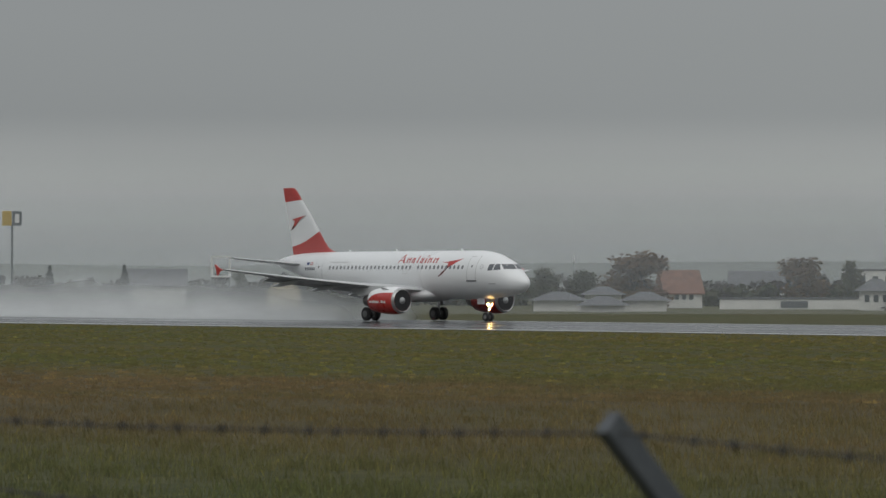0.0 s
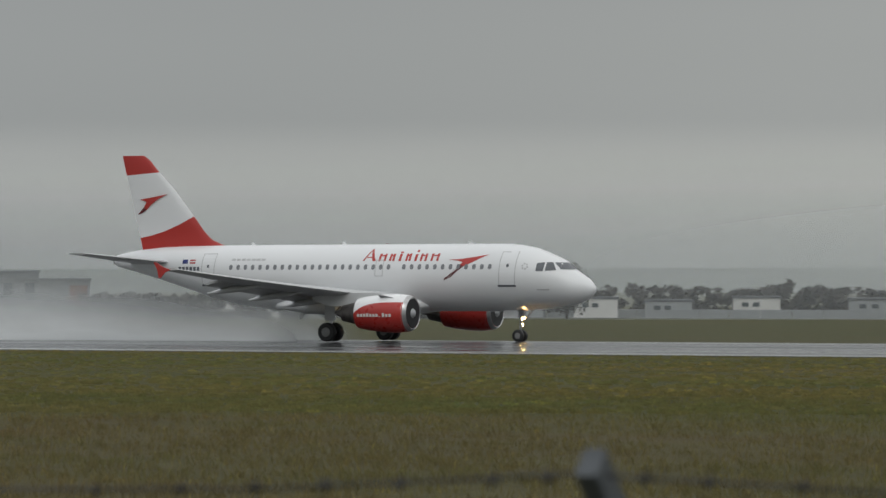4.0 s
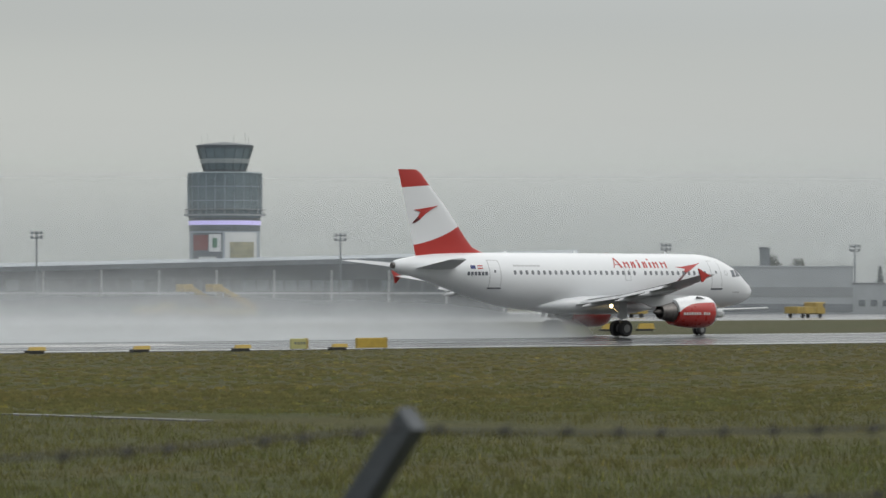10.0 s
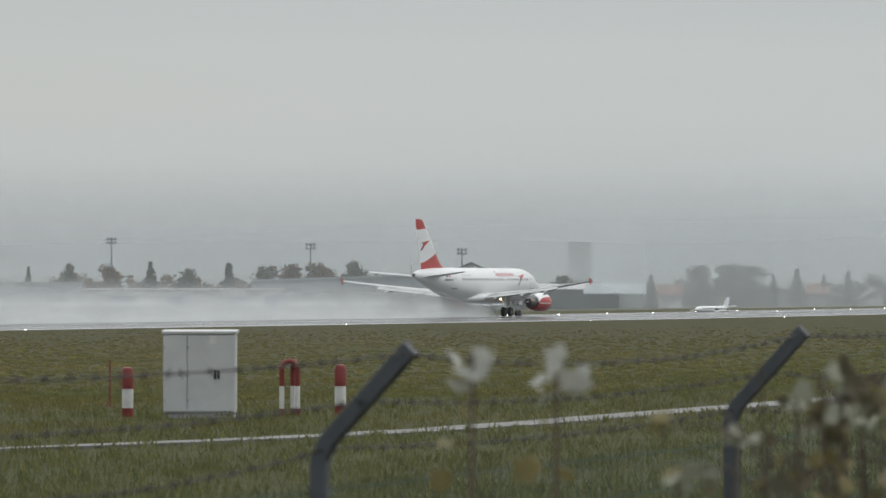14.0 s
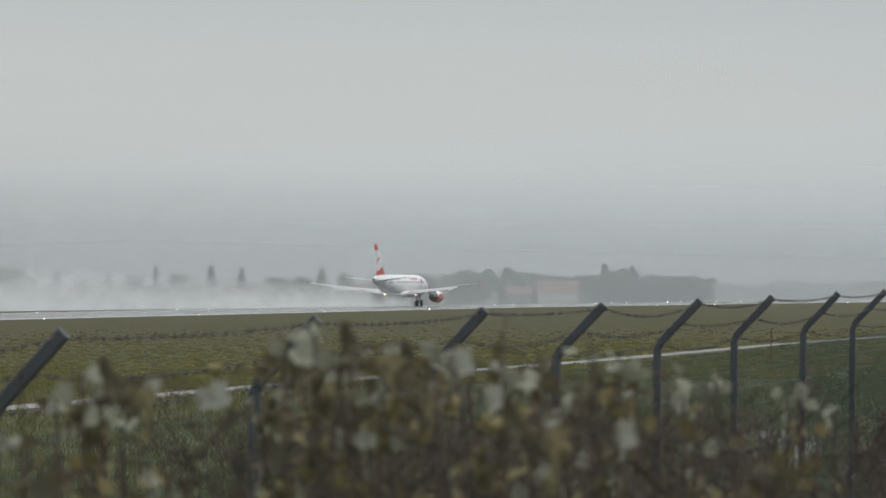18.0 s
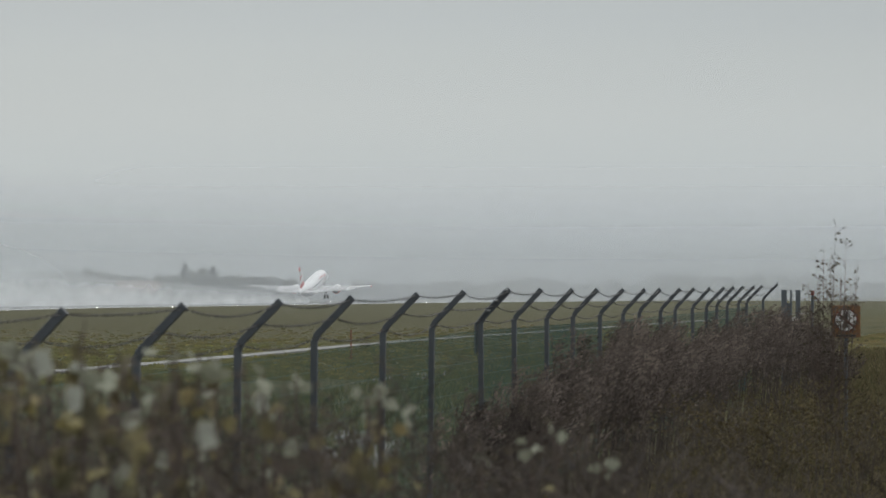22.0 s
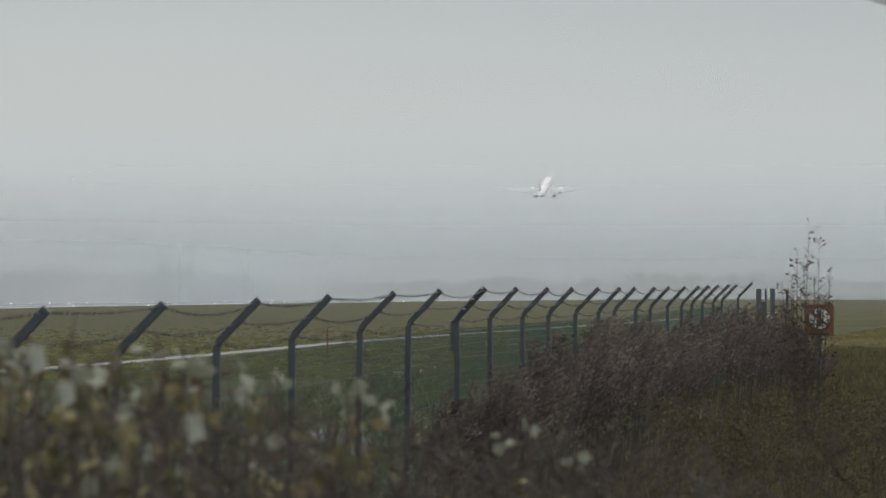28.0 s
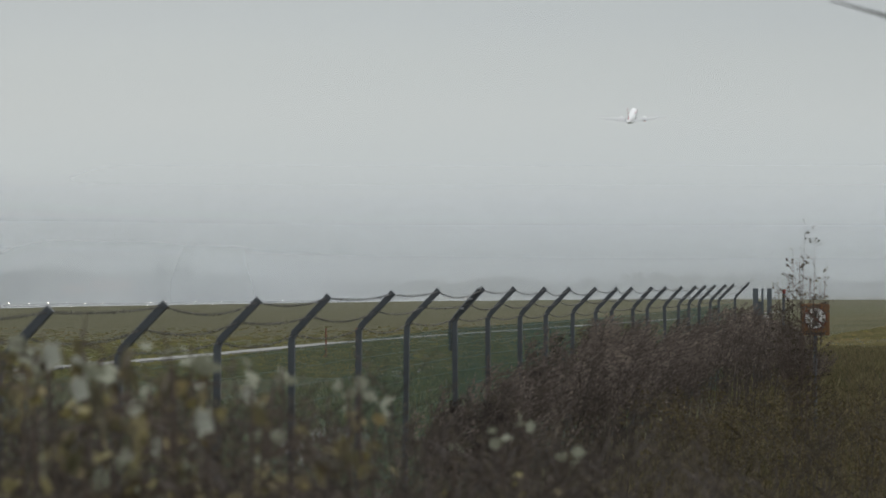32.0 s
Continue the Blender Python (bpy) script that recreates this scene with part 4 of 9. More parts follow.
    part("drag_brace", Shape().tube([(S(5.03), 0, 1.05), (S(4.2), 0, 1.95)], .045, 8), M_STEEL, ng, "", True)
    part("axle", Shape().tube([(S(5.07), -.28, .38), (S(5.07), .28, .38)], .05, 8), M_STEEL, ng, "", True)
    for o in (-.25, .25):
        GEAR.append((wheel(root, S(5.07), o, .38, .22, "nose_wheel"), (S(4.75), 0, 2.1), 0, -85))
        part("nose_gear_door", Shape().box(S(5.9), o * 1.9 - .015, 1.45, S(4.95), o * 1.9 + .015, 2.05, .01), M_WHITE, ng, "white nose-gear door")
        lamp = part("taxi_light", Shape().spin([(-.03, .02), (-.02, .105), (.0, .10), (.01, .02)], "x", 14, (S(4.86), o * .75, 1.42)), M_LAMP, ng, "bright glowing landing light", True)
        part("lamp_housing", Shape().spin([(-.12, .05), (-.06, .12), (.03, .12), (.03, .110), (-.05, .108)], "x", 14, (S(4.86), o * .75, 1.42)), M_SEAM, lamp, "grey lamp housing", True)
    lamp = part("turnoff_light", Shape().spin([(-.03, .02), (-.02, .095), (.0, .09), (.01, .02)], "x", 14, (S(4.9), 0, 1.05)), M_LAMP, ng, "bright glowing light", True)
    part("lamp_housing", Shape().spin([(-.12, .05), (-.06, .11), (.025, .11), (.025, .10), (-.05, .098)], "x", 14, (S(4.9), 0, 1.05)), M_SEAM, lamp, "grey lamp housing", True)
    GEAR.append((ng, (S(4.75), 0, 2.1), 0, -85))
    # aerials
    for s, z, h in ((8.2, 6.0, .16), (17.0, 6.0, .18), (23.5, 5.98, .16)):
        part("aerial", Shape().loft([[(S(s), -.02, z - .05), (S(s + .35), -.02, z - .05), (S(s + .35), .02, z - .05), (S(s), .02, z - .05)], [(S(s + .22), -.01, z + h), (S(s + .36), -.01, z + h), (S(s + .36), .01, z + h), (S(s + .22), .01, z + h)]]), M_WHITE, root, "white blade aerial")
    part("belly_aerial", Shape().loft([[(S(19.9), -.02, 1.75), (S(20.3), -.02, 1.75), (S(20.3), .02, 1.75), (S(19.9), .02, 1.75)], [(S(20.3), -.01, 1.3), (S(20.45), -.01, 1.3), (S(20.45), .01, 1.3), (S(20.3), .01, 1.3)]]), M_WHITE, root, "")
    part("beacon", Shape().spin([(5.98, .07), (6.04, .06), (6.08, .02)], "z", 10, (S(14.2), 0, 0)), M_MAROON, root, "red beacon", True)
    return root


AIRLINER = airliner()


# ---- perimeter fence ----
# tangent of each post's heading from the eye, from the first one in view to the fence's end
POST_TAN = [-2.37, -1.735, -1.097, -.46, .173, .787, 1.38, 1.933, 2.533, 3.115, 3.65, 4.145, 4.65, 5.11, 5.612, 6.03, 6.5, 6.875, 7.286, 7.65, 8.071, 8.455, 8.75,
            9.164, 9.484, 9.87, 10.241, 10.51, 10.793, 11.127, 11.387, 11.923]
POST_X = [t * 4.8745 / (1 - .0217 * t) for t in POST_TAN]
# height of the arms' tips along the fence: (x, z)
TIP_LINE = [(-14, 3.02), (4, 3.112), (7, 3.137), (13, 3.172), (19, 3.225), (25, 3.262), (31, 3.307), (37, 3.351), (42, 3.353), (50, 3.360), (56, 3.373), (64, 3.399), (70, 3.430), (74, 3.444), (78.4, 3.490)]


def fence_y(x):
    return 4.96 + .0217 * (x - 3.94)


def fence_top(x):
    return float(np.interp(x, [p[0] for p in TIP_LINE], [p[1] for p in TIP_LINE]))


def fence():
    """Bent posts with an outward arm, three strands of barbed wire and welded mesh."""
    root = thing("fence", "grey perimeter fence with bent posts, green mesh and barbed wire", "fence")
    # one post: origin at the tip's foot line, arm leans to the outside (-y)
    post = Shape()
    w, d_ = .017, .026
    prof = [(-w, -d_ + .004), (-w + .004, -d_), (w - .004, -d_), (w, -d_ + .004), (w, d_ - .004), (w - .004, d_), (-w + .004, d_), (-w, d_ - .004)]
    path = [(0, .29, -2.35), (0, .29, -.33), (0, .265, -.275), (0, 0, 0)]
    dirs = [(0, 0, 1), (0, 0, 1), (0, -.5, .85), (0, -.70, .71)]
    rings = []
    for p, d in zip(path, dirs):
        d = Vector(d).normalized()
        u = Vector((1, 0, 0))
        v = d.cross(u)
        rings.append([Vector(p) + u * a + v * b_ for a, b_ in prof])
    post.loft(rings)
    pm = post.mesh("post")
    pm.materials.append(M_GALV)
    for x in POST_X:
        part("post", pm, None, root, at=pose(x, fence_y(x), fence_top(x), random.uniform(-1.2, 1.2), random.uniform(-.8, .8), random.uniform(-2, 2)))
    # one arm is doubled by a second, shorter one
    x = POST_X[16]
    stub = Shape().tube([(-.03, .33, -.62), (-.03, .33, -.34), (-.03, .22, -.20), (-.03, .03, .0)], .016, 6)
    part("second_arm", stub, M_GALV, root, "second arm clamped to the post", at=pose(x, fence_y(x), fence_top(x)))
    for u in (.02, .33, .62):
        part("clamp", Shape().box(-.046, -.018, -.008, .024, .018, .012, .004), M_SEAM, root, "dark clamp", at=pose(x, fence_y(x) + .29 * u + .03, fence_top(x) - .33 * u))
    # barbed wire, slack between the posts
    for j, u in enumerate((.06, .5, .95)):
        sh = Shape()
        for xa, xb in zip(POST_X, POST_X[1:]):
            sag = random.uniform(.02, .07)
            far = xa > 30
            pts = []
            n = 7
            for i in range(n):
                q = i / (n - 1)
                x = xa + (xb - xa) * q
                pts.append((x, fence_y(x) + .29 * u, fence_top(x) - .31 * u - sag * 4 * q * (1 - q) + random.uniform(-.004, .004)))
            sh.tube(pts, .0028 if not far else .0042, 4, caps=False)
            m = 24 if not far else 10
            for i in range(m):
                q = (i + random.uniform(.2, .8)) / m
                x = xa + (xb - xa) * q
                y, z = fence_y(x) + .29 * u, fence_top(x) - .31 * u - sag * 4 * q * (1 - q)
                a = random.uniform(0, 3.1)
                for b_ in (a, a + 1.5):
                    d = Vector((math.sin(b_) * .25, math.cos(b_), math.sin(b_))) * .014
                    sh.tube([(x - d.x, y - d.y, z - d.z), (x + d.x, y + d.y, z + d.z)], .0022, 3, caps=False)
                sh.tube([(x - .010, y, z), (x + .010, y, z)], .0055, 4)
        part("barbed_wire", sh, M_WIRE, root, "slack rusty barbed wire")
    # welded mesh below the bend
    for xa, xb in zip(POST_X, POST_X[1:]):
        sh = Shape()
        r = .0022
        for i in range(15):
            z = -.42 - i * .135
            for o in (0,):
                pa = (xa, fence_y(xa) + .32, fence_top(xa) + z)
                pb = (xb, fence_y(xb) + .32, fence_top(xb) + z)
                sh.tube([pa, pb], r, 3, caps=False)
        nv = 58 if xa < 45 else 30
        for i in range(nv):
            q = (i + .5) / nv
            x = xa + (xb - xa) * q
            sh.tube([(x, fence_y(x) + .325, fence_top(x) - .40), (x, fence_y(x) + .325, fence_top(x) - 2.32)], r, 3, caps=False)
        part("mesh_panel", sh, M_GREEN_MESH, root, "green welded wire mesh panel")


fence()


# ---- instruments and markers on the field ----
def instrument_post(az, r, h=2.85):
    """A forward-scatter head on a white tube over a rust-red stand with boxes."""
    x, y = polar(az, r)
    z = ground_z(x, y)
    root = thing("visibility_sensor", "visibility sensor on a white tube and a rust-red stand", "weather instrument", pose(x, y, z, 0, 0, -az))
    part("stand", Shape().box(-.10, -.10, -.15, .10, .10, 1.45, .015).box(-.35, -.25, -.1, .35, .25, .04, .01), M_RUST, root, "rust-red steel stand")
    part("control_box", Shape().box(-.36, -.20, .85, .02, .12, 1.45, .02), paint("olive_box", (.16, .15, .12), .6, vary=.15), root, "weathered grey-brown control box")
    part("small_box", Shape().box(.06, -.16, 1.12, .36, .12, 1.50, .02), M_SEAM, root, "small grey box")
    part("tube", Shape().tube([(0, 0, 1.4), (0, 0, h - .45)], .065, 10), M_MARK_WHITE, root, "white tube", True)
    part("sensor_hood", Shape().loft([[(-.28, -.13, h - .52), (.10, -.13, h - .42), (.10, .13, h - .42), (-.28, .13, h - .52)], [(-.36, -.15, h - .15), (.12, -.15, h - .05), (.12, .15, h - .05), (-.36, .15, h - .15)]]), M_DARK, root, "dark sensor hood")
    part("sensor_head", Shape().box(.04, -.15, h - .46, .38, .15, h - .06, .03), M_SEAM, root, "grey sensor head")
    part("aerial_arm", Shape().tube([(.3, 0, h - .2), (.62, 0, h - .10)], .03, 6), M_STEEL, root)
    return root


instrument_post(29.61 + .22, 104, 3.05)
instrument_post(52.80, 172, 2.9)


def weather_station(az, r):
    x, y = polar(az, r)
    z = ground_z(x, y)
    # electrical pillar with a louvred box
    a = thing("instrument_pillar", "white steel pillar with a pale electrical box", "instrument", pose(x, y, z, 0, 0, -az))
    part("pillar", Shape().box(-.045, -.045, -.2, .045, .045, 1.18, .01), M_MARK_WHITE, a)
    part("electrical_box", Shape().box(.10, -.18, .28, .46, .16, 1.02, .03), M_CABINET, a, "pale grey electrical box")
    part("crossbar", Shape().box(-.10, -.03, 1.16, .50, .03, 1.22, .01), M_STEEL, a)
    for o in (-.08, .45):
        part("cap", Shape().spin([(1.2, .03), (1.40, .03), (1.42, .015)], "z", 10, (o, 0, 0)), M_MARK_WHITE, a, "", True)
    xb, yb = polar(az + .60, r + 3)
    b = thing("wind_mast", "slim white instrument mast with a crossarm", "mast", pose(xb, yb, ground_z(xb, yb), 0, 0, -az))
    part("mast_tube", Shape().tube([(0, 0, -.2), (0, 0, 1.4), (0, 0, 2.55)], [.04, .034, .025], 8), M_MARK_WHITE, b, "", True)
    part("crossarm", Shape().tube([(-.22, 0, 2.60), (0, 0, 2.54), (.3, 0, 2.60)], .022, 6), M_STEEL, b)
    for o in (-.18, .14):
        part("equipment_box", Shape().box(o - .10, -.14, .60, o + .10, .10, .84, .02), M_CABINET, b, "pale equipment box")
    part("base_clutter", Shape().box(-.10, -.1, -.05, .10, .1, .35, .03), M_SEAM, b, "grey cable duct")
    xc, yc = polar(az + .86, r)
    c = thing("marker_post", "short red and white marker post with an angled foot", "post", pose(xc, yc, ground_z(xc, yc), 0, 0, -az))
    part("post", Shape().tube([(0, 0, -.1), (0, 0, .75)], .045, 8), M_MARK_WHITE, c)
    part("red_band", Shape().tube([(0, 0, .45), (0, 0, .58)], .05, 8), M_BRIGHT_RED, c, "red band")
    part("foot", Shape().box(0, -.05, .04, .42, .05, .13, .01), M_MARK_WHITE, c)


weather_station(28.12, 101)


def cabinet(az, r):
    x, y = polar(az, r)
    z = ground_z(x, y)
    w, d, h = 1.36, .62, 1.64
    root = thing("switch_cabinet", "light grey two-door outdoor electrical cabinet in the grass", "cabinet", pose(x, y, z, 0, 0, -az - 4))
    part("plinth", Shape().box(-w / 2 + .02, -d / 2 + .02, -.1, w / 2 - .02, d / 2 - .02, .09, .01), M_SEAM, root, "grey plinth")
    part("body", Shape().box(-w / 2, -d / 2, .09, w / 2, d / 2, h - .04, .012), M_CABINET, root)
    part("roof", Shape().loft([[(-w / 2 - .03, -d / 2 - .04, h - .05), (w / 2 + .03, -d / 2 - .04, h - .05), (w / 2 + .03, d / 2 + .04, h - .05), (-w / 2 - .03, d / 2 + .04, h - .05)],
                              [(-w / 2 - .03, -d / 2 - .04, h - .01), (w / 2 + .03, -d / 2 - .04, h - .01), (w / 2 + .03, d / 2 + .04, h + .02), (-w / 2 - .03, d / 2 + .04, h + .02)]]), M_CABINET, root, "sloping rain roof")
    for x0, x1 in ((-w / 2 + .015, -.235), (-.215, w / 2 - .015)):
        dr = part("door", Shape().box(x0, -d / 2 - .022, .12, x1, -d / 2 - .002, h - .08, .008), M_CABINET, root, "flat grey door")
        if x0 > -.3:
            part("handle", Shape().box(.28, -d / 2 - .05, .74, .325, -d / 2 - .018, .90, .005).box(.345, -d / 2 - .04, .74, .39, -d / 2 - .018, .90, .005), M_BLACK, dr, "black handle")
            part("notice", Shape().box(.20, -d / 2 - .026, 1.40, .33, -d / 2 - .02, 1.55), M_MARK_WHITE, dr, "small white notice")
        for z_ in (.3, .8, 1.3):
            part("hinge", Shape().box(x0 - .012, -d / 2 - .035, z_, x0 + .02, -d / 2 - .01, z_ + .06), M_SEAM, dr)


cabinet(59.53, 73.2)


def bollard(az, r, hoop=False, first=[None]):
    x, y = polar(az, r)
    z = ground_z(x, y)
    root = thing("bollard", "red and white striped steel %s beside the cabinet" % ("hoop bollard" if hoop else "bollard"), "bollard", pose(x, y, z, 0, 0, -az), "bollards round the cabinet")
    if hoop:
        pts = [(-.15, 0, -.1), (-.15, 0, .42)]
        part("white_leg", Shape().tube([(-.15, 0, .12), (-.15, 0, .55)], .048, 8), M_MARK_WHITE, root)
        part("white_leg", Shape().tube([(.15, 0, .12), (.15, 0, .55)], .048, 8), M_MARK_WHITE, root)
        arc = [(-.15, 0, .55)] + [(-.15 * math.cos(a), 0, .90 + .13 * math.sin(a)) for a in np.linspace(0, math.pi, 7)] + [(.15, 0, .55)]
        part("red_hoop", Shape().tube(arc, .05, 8), M_BRIGHT_RED, root, "red upper bend", True)
        part("white_leg", Shape().tube([(.06, .16, .12), (.06, .16, .55)], .048, 8), M_MARK_WHITE, root)
        part("red_brace", Shape().tube([(.06, .16, .55), (.06, .16, .86), (.06, .08, .99), (.04, 0, 1.02)], .048, 8), M_BRIGHT_RED, root, "red rear brace")
        part("red_foot", Shape().tube([(.06, .16, -.1), (.06, .16, .12)], .05, 8), M_BRIGHT_RED, root)
        for o in (-.15, .15):
            part("red_foot", Shape().tube([(o, 0, -.1), (o, 0, .12)], .05, 8), M_BRIGHT_RED, root)
    else:
        part("tube", Shape().tube([(0, 0, -.1), (0, 0, .17)], .115, 12), M_BRIGHT_RED, root, "red foot", True)
        part("white_band", Shape().tube([(0, 0, .17), (0, 0, .54)], .112, 12), M_MARK_WHITE, root, "white band", True)
        part("red_top", Shape().spin([(.54, .115), (.87, .115), (.94, .09), (.96, .03)], "z", 12), M_BRIGHT_RED, root, "red rounded top", True)


bollard(58.46, 74.6)
bollard(60.85, 74, True)
bollard(61.60, 73.6)


def thin_stake(az, r, h):
    x, y = polar(az, r)
    root = thing("marker_stake", "thin rust-red marker stake in the grass", "stake", pose(x, y, ground_z(x, y)))
    part("rod", Shape().tube([(0, 0, -.1), (0, 0, h)], .022, 6), M_RUST, root)
    part("foot_plate", Shape().box(-.08, -.08, -.02, .08, .08, .03, .01), M_RUST, root)


thin_stake(58.20, 84, 1.0)
thin_stake(79.35, 95, 1.05)
thin_stake(78.9, 120, .9)


# ---- mist over the field, in standing banks ----
def mist_banks():
    # distance across the field, line kept from the runway's centre, farthest, share hidden, height
    for i, (r, line, r_end, density, height) in enumerate(((330, 330, 330, .18, 14), (440, 245, 1150, .28, 26), (800, 256, 1190, .42, 32), (1500, 1500, 1600, .60, 55))):
        sh = Shape()
        n = 90
        low, high = [], []
        for k in range(n):
            deg = -75 + 172 * k / (n - 1)
            a = radians(deg)
            rr = r + (95 * smoothstep(2, 14, deg) if i == 1 else 0)
            if i == 2:
                rr -= 220 * smoothstep(62, 68, deg)
            if i in (1, 2) and deg > 40:
                far = (max(.01, math.cos(a)) / line) ** 5
                rr = (rr ** 6 + (far + r_end ** -5) ** -1.2) ** (1 / 6)
            if i == 3:
                rr += (r_end - r) * smoothstep(74, 80, deg)
            low.append((rr * math.sin(a), rr * math.cos(a), -3))
            high.append((rr * math.sin(a), rr * math.cos(a), height))
        sh.add(low + high, [(j, j + 1, n + j + 1, n + j) for j in range(n - 1)])
        ob = part("mist_bank", sh, mist("mist_%d" % i, density, height, foot=(.3, 5) if i == 0 else None, thin=((250, 650, .72), (250, 650, .72), (500, 720, .6), (1150, 1420, .45))[i]), smooth=True)
        ob.visible_shadow = False
        tagged(ob, "thin grey mist hanging over the wet airfield", "mist", kind="stuff")


mist_banks()


def high_mist():
    """The low cloud into which the airliner climbs, far down the runway."""
    n, rows = 40, 6
    vs = []
    for i in range(n):
        a = radians(-24 + 42 * i / (n - 1))
        vs += [(1440 * math.sin(a), 1440 * math.cos(a), 8 + 190 * k / (rows - 1)) for k in range(rows)]
    sh = Shape().add(vs, [(i * rows + k, (i + 1) * rows + k, (i + 1) * rows + k + 1, i * rows + k + 1) for i in range(n - 1) for k in range(rows - 1)])
    ob = part("high_mist", sh, mist("high_mist", .28, 260, length=(-560, -150, 260, 430), colour=(.43, .445, .445), foot=(10, 45)), smooth=True, at=pose(0, 0, 0, 0, 0, -82))
    ob.visible_shadow = False
    tagged(ob, "thin grey cloud hanging low over the runway's end", "mist", kind="stuff")


high_mist()


def hill_mist():
    """Pale mist before the hills, seen over the terminal."""
    n = 60
    vs = [(2800 * math.sin(radians(a)), 2800 * math.cos(radians(a)), z) for z in (-3, 130) for a in np.linspace(-40, 66, n)]
    ob = part("mist_bank", Shape().add(vs, [(j, j + 1, n + j + 1, n + j) for j in range(n - 1)]), mist("hill_mist", .74, 130, length=(-1750, -300, 1900, 2500), colour=(.475, .485, .47)), smooth=True)
    ob.visible_shadow = False
    tagged(ob, "pale mist hanging before the distant hills", "mist", kind="stuff")


hill_mist()


# ---- spray thrown up behind the wheels ----
def spray():
    root = thing("water_spray", "white cloud of water spray trailing behind the airliner's wheels", "spray")
    root.matrix_basis = pose(0, 0, 0)
    # long uneven veils of droplets; x runs back from the main wheels
    length = 470
    for j, (y, h0, h1, h2, dens, sc, x1) in enumerate(((-3.6, 2.3, 4.5, 8.0, .86, .16, -.2), (3.6, 2.5, 5.0, 9.0, .86, .13, -.6))):
        sh = Shape()
        n = 100
        rows = 7
        vs = []
        for i in range(n):
            q = i / (n - 1)
            x = x1 - length * q ** 1.2
            top = (h0 + (h1 - h0) * smoothstep(0, 34, x1 - x) + (h2 - h1) * smoothstep(60, 260, x1 - x)) * 1.3
            wid = .5 + 1.6 * smoothstep(0, 60, x1 - x)
            for k in range(rows):
                u = k / (rows - 1)
                vs.append((x, y + wid * noise.noise((x * .022, u * .7, j * 5.0)) + (y * .5) * smoothstep(0, 120, -x), .02 - .3 * abs(y) / 23 + top * u))
        sh.add(vs, [(i * rows + k, (i + 1) * rows + k, (i + 1) * rows + k + 1, i * rows + k + 1) for i in range(n - 1) for k in range(rows - 1)])
        ob = part("spray_veil", sh, spray_drops("spray_%d" % j, dens, x1, h0, h1, h2, sc, length), root, "translucent white veil of droplets", True)
        ob.visible_shadow = False
    return root


SPRAY = spray()


def drifting_mist():
    """What is left of the spray far behind the wheels: a tall thin veil."""
    root = thing("drifting_mist", "thin grey veil of spray drifting over the runway", "mist")
    sh = Shape()
    n, rows = 70, 5
    vs = [(-10 - 790 * i / (n - 1), 9 + 3 * noise.noise((i * .12, k * .3, 2.0)), -.3 + 22 * k / (rows - 1)) for i in range(n) for k in range(rows)]
    sh.add(vs, [(i * rows + k, (i + 1) * rows + k, (i + 1) * rows + k + 1, i * rows + k + 1) for i in range(n - 1) for k in range(rows - 1)])
    ob = part("mist_veil", sh, mist("drift", .72, 24, .12, (-800, -620, -400, -150), scale=.02), root, "", True)
    ob.visible_shadow = False
    return root


DRIFT = drifting_mist()


# ---- beyond the runway: apron, taxiway, road ----
M_CONCRETE = paint("wet_apron_concrete", (.30, .30, .295), .22, vary=.15, scale=.08, second=(.2, .2, .2))
strip("apron", 302, 640, 105, 420, -.33, M_CONCRETE, "wet pale concrete apron in front of the terminal", "apron")
strip("taxiway", 430, 446, 421, 1700, -.30, M_CONCRETE, "wet taxiway beside the hangars", "taxiway")
strip("service_road", 418, 424, -900, 100, -.30, M_WETPATH, "wet perimeter road", "road")


def slab(name, pts, mat, label, lift=.03):
    """A path laid over the sloping field: pairs of edge points."""
    s = Shape()
    rings = []
    for (xa, ya), (xb, yb) in pts:
        za, zb = ground_z(xa, ya) + lift, ground_z(xb, yb) + lift
        rings.append([(xa, ya, za - .3), (xa, ya, za), (xb, yb, zb), (xb, yb, zb - .3)])
    s.loft(rings)
    return tagged(part(name, s, mat), label, "path", kind="structure")


def ragged(x, seed):
    """Uneven, overgrown edge."""
    return .16 * noise.noise((x * .9, seed, 0)) + .10 * noise.noise((x * 2.7, seed, 4))


def path_y(x):
    return 28.3 + 4.5 * math.exp(-((x - 44) / 7) ** 2) + 3.2 * smoothstep(100, 180, x)


def path_half(x):
    return .22 + .38 * smoothstep(42, 62, x) + .05 * math.sin(x * 1.3) + .04 * math.sin(x * .37)


slab("field_path", [((x, path_y(x) - path_half(x) + ragged(x, 1)), (x, path_y(x) + path_half(x * 1.1) + ragged(x, 7))) for x in [40 + .6 * k for k in range(150)] + [130 + 4 * k for k in range(72)]], M_WETPATH, "narrow wet concrete path through the grass")
slab("station_path", [((46.9 + 2 * ragged(y, 3), y), (47.4 + (.45 if 78 < y < 82 else 0) + 2 * ragged(y, 5), y)) for y in np.arange(67, 87, .8)], M_WETPATH, "wet concrete path to the weather station")
slab("patch_slab", [((43.5, 8.0), (44.0, 8.9)), ((48, 8.8), (48.2, 10.0)), ((52, 9.5), (52, 10.9)), ((56, 10.4), (56, 11.2))], M_WETPATH, "wet concrete slab in the grass")
slab("ditch_path", [((x, 15.3), (x, 16.1)) for x in np.arange(84, 104, 4.0)], M_WETPATH, "thin wet strip of concrete")


